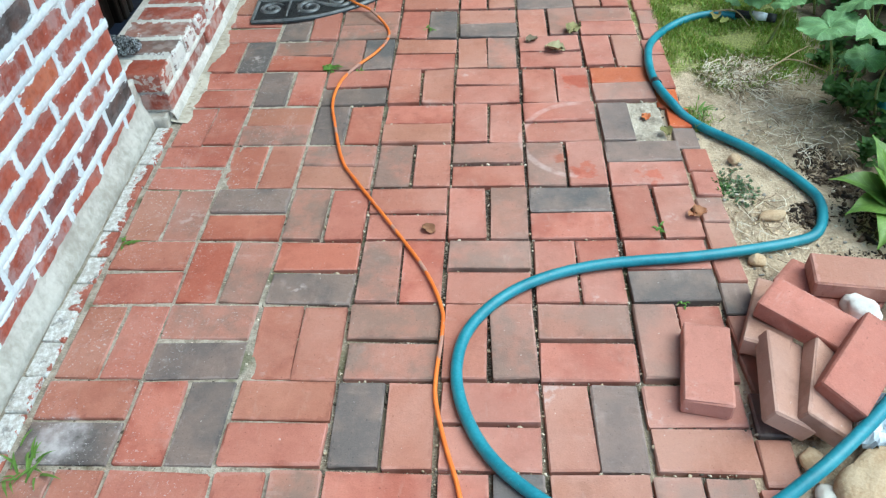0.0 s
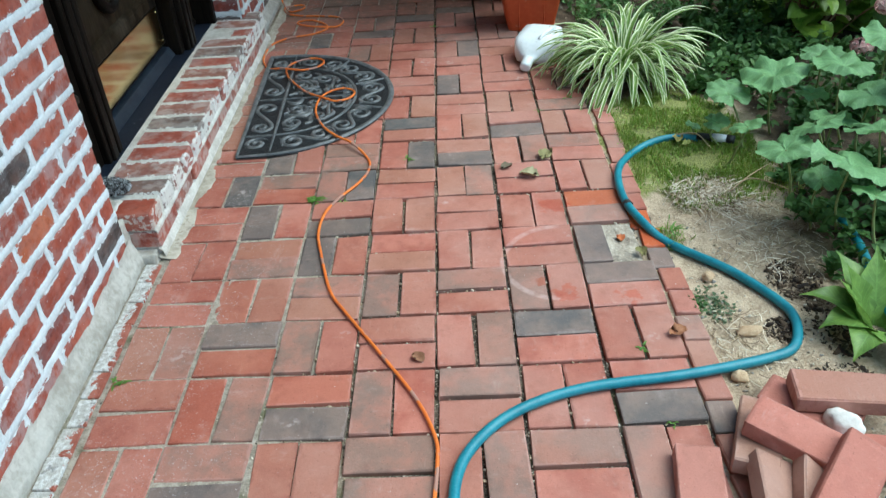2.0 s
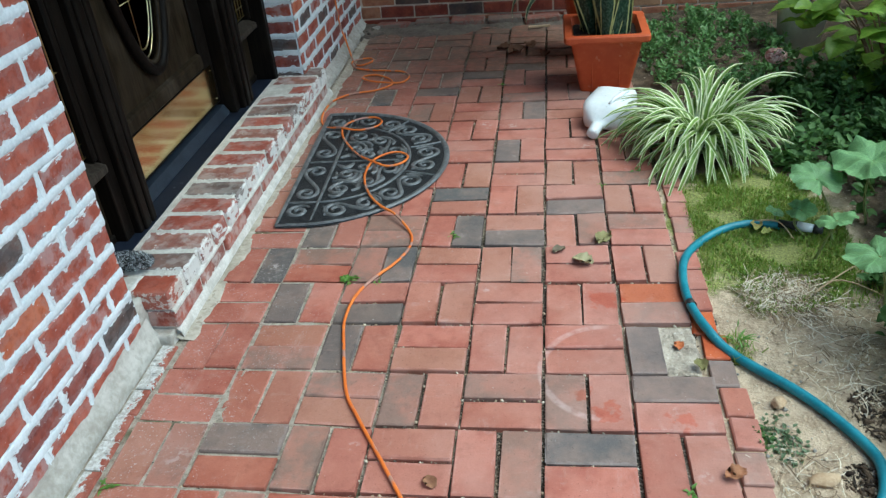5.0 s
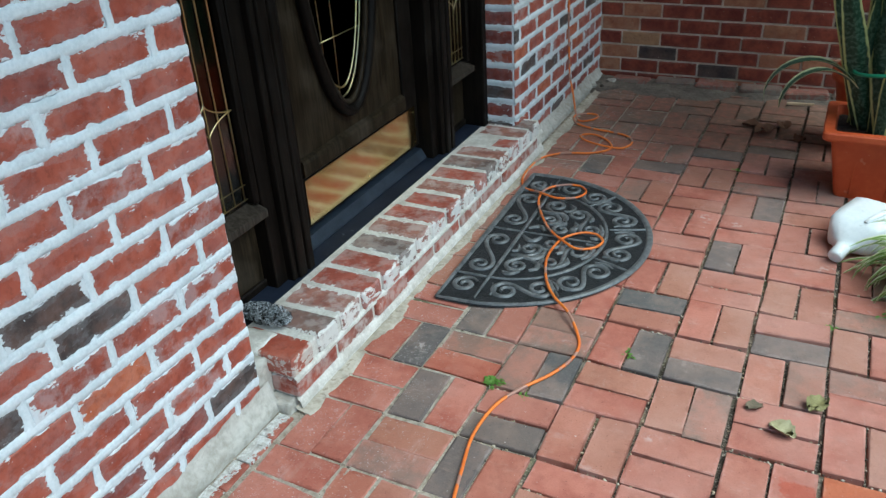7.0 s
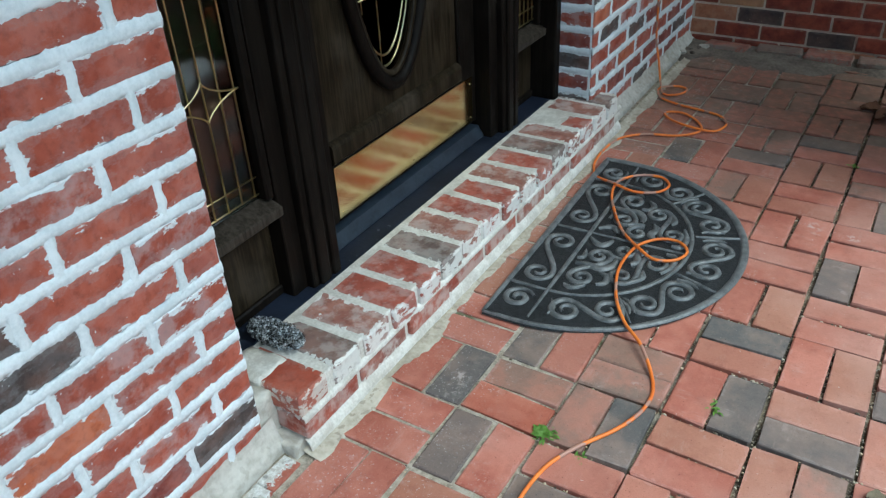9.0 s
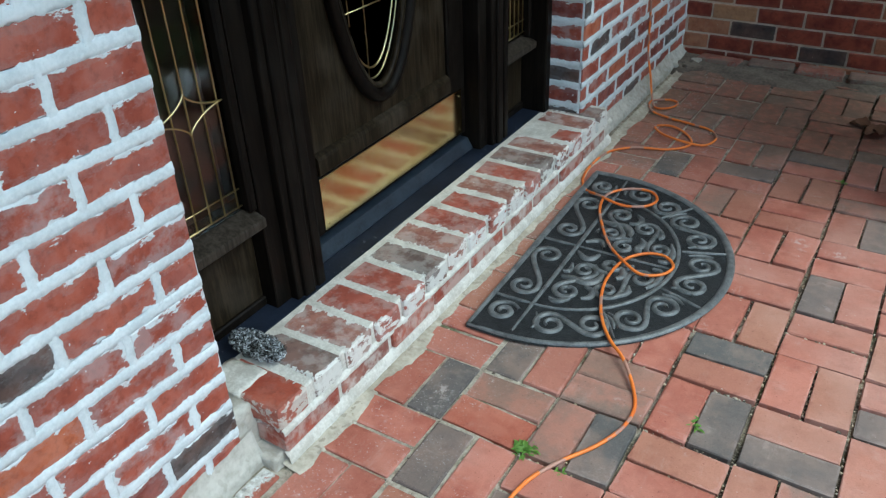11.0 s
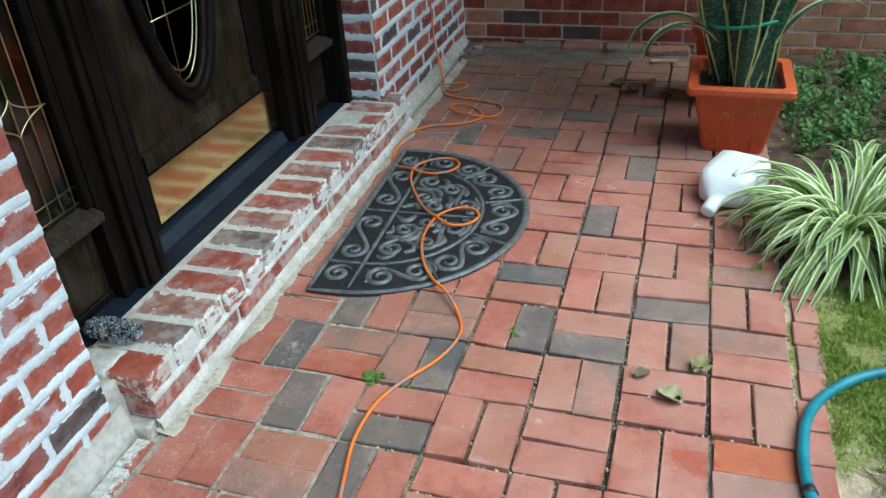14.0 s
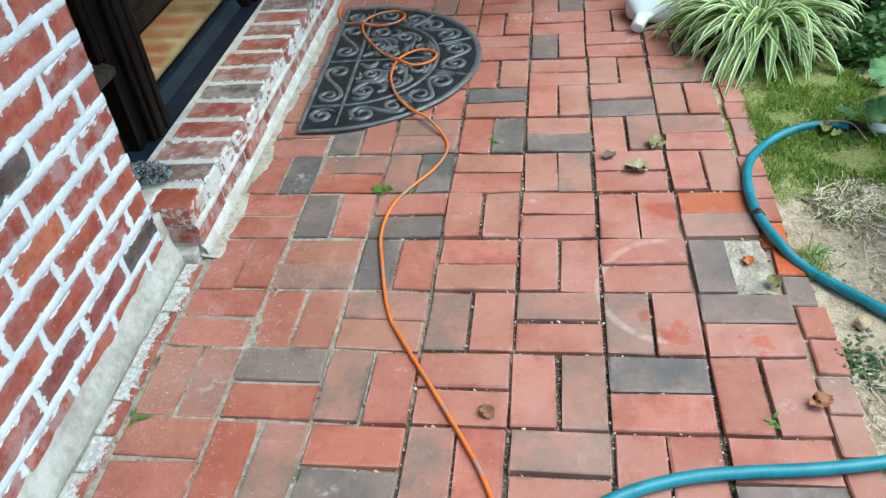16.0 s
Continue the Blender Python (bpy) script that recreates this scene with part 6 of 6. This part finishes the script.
def build_lily():
    plant = empty("hosta", "broad glossy pointed green leaves at the bed's edge", "plant", (1.10, 0.47, 0.0))
    rnd = random.Random(61)
    for i, (a, L, e) in enumerate(((110, 0.23, 15), (158, 0.22, -20), (190, 0.19, -35), (228, 0.20, -40), (60, 0.24, 10), (20, 0.22, -10), (262, 0.18, -30), (135, 0.20, 55), (300, 0.2, -10), (170, 0.20, 50), (80, 0.22, 45))):
        d = blade("leaf", L * 0.95, 0.056, lambda t: max(0.03, (0.12 + math.sin(math.pi * t ** 0.75)) * (1 - t ** 5) * 0.85), (rnd.uniform(62, 80), e, 1.1), 0.2, 0.2, 12, 6, i, M_LILY)
        piece("leaf", d, None, plant, pose(0.02 * math.cos(radians(a)), 0.02 * math.sin(radians(a)), 0, 0, 0, a))


build_lily()


def scatter(name, count, spot, make, mats, label, category, seed):
    """Many small growing or lying bits as one object."""
    rnd = random.Random(seed)
    vs, fs, mi, ac, al = [], [], [], [], []
    for _ in range(count):
        p = spot(rnd)
        if p is None:
            continue
        v, f, k, a, l = make(rnd, p)
        o = len(vs)
        vs += v
        fs += [tuple(i + o for i in q) for q in f]
        mi += [k] * len(f)
        ac += a
        al += l
    data = bpy.data.meshes.new(name)
    data.from_pydata(vs, [], fs)
    data.polygons.foreach_set("material_index", mi)
    for key, v in (("across", ac), ("along", al)):
        data.attributes.new(key, "FLOAT", "POINT").data.foreach_set("value", v)
    for m in mats:
        data.materials.append(m)
    for f in data.polygons:
        f.use_smooth = True
    return tagged(new(name, data), label, category, kind="stuff")


def small_leaf(size, lift, kinds=1):
    def make(rnd, p):
        L, w = size * rnd.uniform(0.6, 1.3), size * rnd.uniform(0.22, 0.36)
        m = pose(*p, rnd.gauss(0, 25), -lift + rnd.gauss(0, 25), rnd.uniform(0, 360))
        pts = [(0, 0, 0), (0.35, 1, 0.12), (0.35, -1, 0.12), (0.4, 0, 0.0), (0.75, 0.7, 0.05), (0.75, -0.7, 0.05), (0.75, 0, -0.03), (1, 0, -0.12)]
        v = [m @ Vector((a * L, b * w, c * L)) for a, b, c in pts]
        return v, [(0, 3, 1), (0, 2, 3), (1, 3, 6, 4), (3, 2, 5, 6), (4, 6, 7), (6, 5, 7)], rnd.randrange(kinds), [b for a, b, c in pts], [a for a, b, c in pts]
    return make


def grass_blade(low, high, wide, kinds=1, lean=35):
    def make(rnd, p):
        L, w = rnd.uniform(low, high), wide * rnd.uniform(0.6, 1.3)
        m = pose(*p, 0, 0, rnd.uniform(0, 360))
        b = radians(rnd.gauss(0, lean))
        c = rnd.uniform(-0.5, 0.9)
        pts = [(0, 0), (0.55 * math.sin(b), 0.55 * math.cos(b)), (math.sin(b + c), math.cos(b + c) * 0.95)]
        v = []
        for k, (x, z) in enumerate(pts):
            ww = w * (1, 0.8, 0.1)[k]
            v += [m @ Vector((x * L, -ww, max(0.0, z) * L)), m @ Vector((x * L, ww, max(0.0, z) * L))]
        return v, [(0, 1, 3, 2), (2, 3, 5, 4)], rnd.randrange(kinds), [-1, 1] * 3, [0, 0, 0.5, 0.5, 1, 1]
    return make


def straw_strand(rnd, p):
    L = rnd.uniform(0.015, 0.075)
    a = rnd.uniform(0, 6.3)
    bend = rnd.gauss(0, 1.2)
    q, pts = Vector(p) + Vector((0, 0, rnd.uniform(0.001, 0.012))), []
    for k in range(5):
        pts.append(q.copy())
        a += bend / 5
        q += Vector((math.cos(a), math.sin(a), rnd.gauss(0, 0.12))) * L / 4
    v, f = [], []
    w = rnd.uniform(0.0005, 0.0012)
    for k, c in enumerate(pts):
        d = (pts[min(k + 1, 4)] - pts[max(k - 1, 0)]).normalized()
        s = Vector((-d.y, d.x, 0)) * w
        v += [c - s, c + s + Vector((0, 0, w))]
    for k in range(4):
        f.append((2 * k, 2 * k + 1, 2 * k + 3, 2 * k + 2))
    return v, f, rnd.choice((0, 0, 1, 2)), [0.5] * 10, [0.5] * 10


def pebble(rnd, p):
    s = 0.0018 + 0.006 * rnd.random() ** 3
    m = pose(p[0], p[1], p[2] + s * 0.2, rnd.uniform(0, 360), rnd.uniform(0, 360), 0)
    t = (1 + 5 ** 0.5) / 2
    raw = [(-1, t, 0), (1, t, 0), (-1, -t, 0), (1, -t, 0), (0, -1, t), (0, 1, t), (0, -1, -t), (0, 1, -t), (t, 0, -1), (t, 0, 1), (-t, 0, -1), (-t, 0, 1)]
    v = [m @ (Vector((c[0], c[1] * 0.75, c[2] * 0.5)) * s * 0.55 * rnd.uniform(0.65, 1.25)) for c in raw]
    f = [(0, 11, 5), (0, 5, 1), (0, 1, 7), (0, 7, 10), (0, 10, 11), (1, 5, 9), (5, 11, 4), (11, 10, 2), (10, 7, 6), (7, 1, 8), (3, 9, 4), (3, 4, 2), (3, 2, 6), (3, 6, 8), (3, 8, 9), (4, 9, 5), (2, 4, 11), (6, 2, 10), (8, 6, 7), (9, 8, 1)]
    return v, f, rnd.randrange(3), [0.5] * 12, [0.5] * 12


def on_soil(x, y):
    return (x, y, garden_height(x, y))


def blob(cx, cy, rx, ry, power=0.5, gate=0.0, scale=7):
    def spot(rnd):
        a, q = rnd.uniform(0, 2 * math.pi), rnd.random() ** power
        x, y = cx + rx * q * math.cos(a), cy + ry * q * math.sin(a)
        if x < 0.672 or noise.noise(Vector((x * scale, y * scale, 6))) < gate - 0.5 * rnd.random():
            return None
        return on_soil(x, y)
    return spot


def mound(cx, cy, rx, ry, h):
    def spot(rnd):
        a, q = rnd.uniform(0, 2 * math.pi), rnd.random() ** 0.6
        x, y = cx + rx * q * math.cos(a), cy + ry * q * math.sin(a)
        lump = 0.75 + 0.5 * noise.noise(Vector((x * 6, y * 6, 2)))
        return (x, y, garden_height(x, y) + h * lump * math.sqrt(max(0, 1 - q * q)) * rnd.random() ** 0.35)
    return spot


def shoots(cx, cy, rx, ry, h, n):
    """Leaves along many upright shoots of uneven height."""
    r0 = random.Random(round(cx * 1000 + cy * 77))
    base = []
    for _ in range(n):
        a, q = r0.uniform(0, 2 * math.pi), math.sqrt(r0.random())
        base.append((cx + rx * q * math.cos(a), cy + ry * q * math.sin(a), h * r0.uniform(0.35, 1.15) * (1 - 0.45 * q * q), r0.gauss(0, 0.25), r0.gauss(0, 0.25)))

    def spot(rnd):
        x, y, t, lx, ly = rnd.choice(base)
        k = rnd.random() ** 0.7
        x, y = x + lx * t * k + rnd.gauss(0, 0.012), y + ly * t * k + rnd.gauss(0, 0.012)
        return (x, y, garden_height(x, y) + t * k) if x > 0.68 else None
    return spot


M_GRASS = [leafy("grass_green", (0.20, 0.31, 0.04), None, (0.30, 0.42, 0.065)), leafy("grass_yellow", (0.28, 0.31, 0.07), None, (0.38, 0.39, 0.10)), leafy("moss_green", (0.16, 0.27, 0.035), None, (0.26, 0.37, 0.06))]
M_STRAW = [varied("straw_pale", (0.58, 0.49, 0.36), (0.76, 0.68, 0.54), 20, 0.8), varied("straw_tan", (0.33, 0.24, 0.14), (0.45, 0.34, 0.2), 20, 0.8), varied("straw_brown", (0.16, 0.11, 0.07), (0.26, 0.18, 0.11), 20, 0.8)]
M_PEBBLE = [varied("pebble_pale", (0.48, 0.41, 0.31), (0.62, 0.55, 0.44), 20, 0.8), varied("pebble_tan", (0.42, 0.33, 0.22), (0.5, 0.4, 0.28), 20, 0.8), varied("pebble_grey", (0.25, 0.23, 0.2), (0.36, 0.33, 0.29), 20, 0.8)]
scatter("moss_lawn", 25000, blob(0.87, 1.53, 0.27, 0.44, 0.5, 0.15, 9), grass_blade(0.006, 0.026, 0.002, 3, 60), M_GRASS, "short yellow-green mossy grass patch beside the path", "grass", 1)
scatter("moss_lawn", 1500, blob(1.08, 1.28, 0.14, 0.18, 0.6, 0.0), grass_blade(0.012, 0.03, 0.0015, 3, 40), M_GRASS, "thin yellow-green moss at the bed's edge", "grass", 2)
scatter("edge_grass", 500, lambda r: on_soil(0.685 + 0.03 * abs(r.gauss(0, 1)), r.choice((r.uniform(1.25, 1.5), r.uniform(1.3, 1.75), r.uniform(0.88, 1.0)))), grass_blade(0.012, 0.045, 0.0016, 2, 50), M_GRASS[:2], "thin grass tufts along the edging", "grass", 3)
scatter("dry_straw", 1900, blob(0.88, 1.18, 0.12, 0.11, 0.75), straw_strand, M_STRAW, "tangled dry straw on the soil", "straw", 4)
scatter("dry_straw", 480, blob(0.98, 0.92, 0.16, 0.24, 0.6), straw_strand, M_STRAW, "scattered dry straw and roots on the soil", "straw", 5)
scatter("dry_straw", 150, blob(0.76, 0.45, 0.10, 0.16, 0.6), straw_strand, M_STRAW, "thin dry rootlets on the sandy soil", "straw", 6)
scatter("pebbles", 650, lambda r: on_soil(r.uniform(0.68, 1.05), r.uniform(-0.35, 1.2)), pebble, M_PEBBLE, "small pale pebbles in the sandy soil", "pebbles", 7)
def joint_spot(r):
    if r.random() < 0.4:
        row, col = r.randint(-1, 13), r.randint(-4, 2)
        x0, x1, y0 = COLS[col + 4], COLS[col + 5], row * MOD + ROW_SHIFT.get(row, 0.0)
        if (col + row) % 2 == 0:
            return ((x0 + x1) / 2 + r.gauss(0, 0.002), y0 + MOD * r.random(), -0.009)
        return (x0 + (x1 - x0) * r.random(), y0 + MOD / 2 + r.gauss(0, 0.002), -0.009)
    if r.random() < 0.5:
        return (r.choice(COLS) + r.gauss(0, 0.0018), r.uniform(-0.4, 3.2), -0.008)
    row = r.randint(-1, 14)
    return (r.uniform(-0.8, 0.6), row * MOD + ROW_SHIFT.get(row, 0.0) + r.gauss(0, 0.0018), -0.008)


def grit(rnd, p):
    v, f, k, a, l = pebble(rnd, p)
    c = Vector(p)
    s = rnd.uniform(0.35, 0.95)
    return [c + (q - c) * s for q in v], f, k, a, l


scatter("joint_grit", 8500, joint_spot, grit, M_PEBBLE[:2] + [varied("dark_grit", (0.06, 0.05, 0.04), (0.14, 0.11, 0.08), 20, 0.9)], "loose grit in the brick joints", "grit", 8)
M_MULCH = [varied("dark_bark_mulch", (0.018, 0.013, 0.010), (0.06, 0.042, 0.03), 30, 0.95, bumps=0.9, dist=0.006), varied("brown_bark_mulch", (0.05, 0.033, 0.02), (0.12, 0.08, 0.05), 30, 0.95, bumps=0.9, dist=0.006)]


def bark_chip(rnd, p):
    v, f, k, a, l = pebble(rnd, p)
    c, m = Vector(p), pose(0, 0, 0, 0, 0, rnd.uniform(0, 360))
    w, long = 0.5 + 1.5 * rnd.random() ** 2, rnd.uniform(1.0, 2.6)
    m = m @ pose(0, 0, 0, rnd.gauss(0, 25), rnd.gauss(0, 25), 0)
    return [c + m @ Vector(((q - c).x * w * long, (q - c).y * w, (q - c).z * w * 0.6)) * rnd.uniform(0.7, 1.2) for q in v], f, rnd.randrange(2), a, l


for _i, (_x, _y, _rx, _ry, _n) in enumerate(((0.885, 0.50, 0.05, 0.05, 420), (0.985, 0.70, 0.07, 0.09, 800), (1.02, 0.50, 0.08, 0.12, 800), (0.95, 0.30, 0.09, 0.07, 500))):
    scatter("bark_mulch", _n, blob(_x, _y, _rx, _ry, 0.6), bark_chip, M_MULCH, "dark crumbled mulch on the sandy soil", "mulch", 70 + _i)
scatter("weed_patch", 260, blob(0.745, 0.63, 0.05, 0.09, 0.6), small_leaf(0.014, 20), [leafy("grey_green_weed", (0.14, 0.20, 0.10), None, (0.22, 0.28, 0.15))], "low grey-green weeds in sandy soil", "weeds", 9)
scatter("weed_patch", 120, blob(0.70, 0.63, 0.03, 0.04, 0.6), small_leaf(0.016, 20), [M_DARKLEAF], "small green weed by the edging", "weeds", 10)
scatter("groundcover", 2600, shoots(1.34, 0.93, 0.32, 0.42, 0.10, 90), small_leaf(0.036, 25), [M_DARKLEAF], "dark small-leaved groundcover under larger plants", "groundcover", 11)
scatter("groundcover", 2200, shoots(1.45, 1.9, 0.42, 0.40, 0.17, 110), small_leaf(0.038, 20), [M_DARKLEAF], "dark small-leaved groundcover in the bed", "groundcover", 12)
scatter("low_shrub", 5200, shoots(0.98, 3.2, 0.36, 0.60, 0.13, 150), small_leaf(0.024, 40), [leafy("fine_shrub_leaf", (0.13, 0.26, 0.075), None, (0.21, 0.36, 0.11))], "low fine-leaved green shrub along the wall", "shrub", 13)
scatter("low_shrub", 2600, shoots(1.34, 2.40, 0.22, 0.34, 0.22, 60), small_leaf(0.034, 35), [M_DARKLEAF], "dark green fine-leaved shrub in the bed", "shrub", 14)
scatter("hedge_growth", 6000, mound(2.9, 1.6, 0.8, 2.2, 0.9), small_leaf(0.07, 10), [M_DARKLEAF], "dense dark greenery at the garden's far side", "greenery", 15)


M_WEED = leafy("dull_weed_leaf", (0.12, 0.24, 0.04), None, (0.20, 0.35, 0.07))


def weed(at, n, size, seed, label, mat=None, wide=0.16):
    rnd = random.Random(seed)
    plant = empty("weed", label, "weed", at, "weeds in the joints")
    d = blade("leaf", size, size * wide, ovate, (55, -15, 1.0), 0.3, 0.3, 6, 2, seed, mat or M_WEED)
    for i in range(n):
        s = rnd.uniform(0.5, 1.1)
        piece("leaf", d, None, plant, pose(rnd.gauss(0, size * 0.3), rnd.gauss(0, size * 0.3), 0, 0, 0, rnd.uniform(0, 360)) @ Matrix.Diagonal((s, s, s, 1)))


weed((-0.405, 1.255, -0.004), 60, 0.028, 1, "small leafy green weed growing in a brick joint")
weed((-0.31, 1.225, -0.004), 18, 0.019, 2, "small green weed in a brick joint beside the cord")
weed((-0.10, 1.51, -0.004), 8, 0.025, 3, "tiny green weed in a brick joint")
weed((-0.775, -0.23, -0.004), 22, 0.06, 4, "long-leaved green weed beside the skirting", None, 0.055)
weed((0.515, 0.455, -0.004), 9, 0.022, 5, "tiny green weed in a brick joint")
weed((0.40, 1.85, -0.004), 18, 0.021, 6, "small pale green weed in a brick joint")
weed((0.54, 1.95, -0.004), 22, 0.025, 7, "olive weed tuft beside the edging")
weed((0.72, 0.96, 0.0), 14, 0.055, 8, "green grassy weed by the hose", None, 0.06)
weed((0.53, 0.205, -0.004), 7, 0.02, 9, "tiny green weed in a brick joint")
weed((-0.80, 0.41, -0.004), 7, 0.03, 10, "tiny green weed beside the skirting")
weed((0.0, 0.0 + 2.9, -0.004), 10, 0.025, 11, "tiny green weed in a brick joint")


def build_bucket():
    b = empty("bucket", "pale grey plastic bucket half hidden by shrubs", "bucket", (1.44, 3.28, 0.0))
    bm = bmesh.new()
    rings = []
    for r, z in ((0.10, 0.0), (0.125, 0.30), (0.133, 0.305), (0.133, 0.325), (0.12, 0.325), (0.095, 0.03)):
        rings.append([bm.verts.new((r * math.cos(2 * math.pi * k / 28), r * math.sin(2 * math.pi * k / 28), z)) for k in range(28)])
    for p, q in zip(rings, rings[1:]):
        for k in range(28):
            bm.faces.new((p[k], p[(k + 1) % 28], q[(k + 1) % 28], q[k])).smooth = True
    bm.faces.new(rings[0][::-1])
    bm.faces.new(rings[-1])
    part("body", bm, varied("grey_white_plastic", (0.66, 0.67, 0.66), (0.78, 0.79, 0.78), 6, 0.5), b)
    bm = bmesh.new()
    tube(bm, [Vector((0.135 * math.cos(t), 0.135 * math.sin(t) * 0.3 - 0.1, 0.31 - 0.1 * math.sin(t))) for t in (math.pi * i / 16 for i in range(17))], 0.003, 6)
    part("handle", bm, M_BLACK, b, smooth=True)


build_bucket()

for _pts in (((0.95, 1.16, 0.012), (1.02, 1.20, 0.03), (1.10, 1.17, 0.02), (1.16, 1.10, 0.012)), ((0.96, 1.17, 0.014), (1.04, 1.24, 0.02), (1.12, 1.31, 0.015)), ((0.87, 1.535, 0.03), (0.93, 1.50, 0.045), (0.965, 1.44, 0.02))):
    _bm = bmesh.new()
    tube(_bm, spline(_pts, 6), lambda t: 0.003 - 0.0015 * t, 6)
    tagged(part("dry_stalk", _bm, M_STRAW[1], smooth=True), "dry tan plant stalk lying on the ground", "stalk", "dry stalks")
curled_leaf((0.872, 1.52, 0.012), 0.05, (0.22, 0.17, 0.05), (0.38, 0.34, 0.10), 75, "withered yellow-brown leaf hanging on the hose", "withered_leaf")
curled_leaf((0.90, 1.49, 0.008), 0.04, (0.28, 0.30, 0.07), (0.42, 0.42, 0.12), 10, "withered yellow leaf beside the hose", "withered_leaf")

# pointed wooden stake on the path's dead end
_bm = bmesh.new()
box(_bm, -0.062, 0.062, -0.009, 0.009, 0.0, 0.012, 0.002)
for _v in _bm.verts:
    if _v.co.x > 0.05:
        _v.co.y *= 0.25
tagged(part("wooden_stake", _bm, varied("pale_split_wood", (0.42, 0.30, 0.19), (0.60, 0.46, 0.31), 25, 0.8, stretch=(0.2, 1, 1)), m=pose(0.165, 3.77, 0.004, 0, 0, 8)), "short pale wooden stake lying on the bricks", "stake")

# ---- pieces of the pavement ----
build_paving()
build_rear_paving()
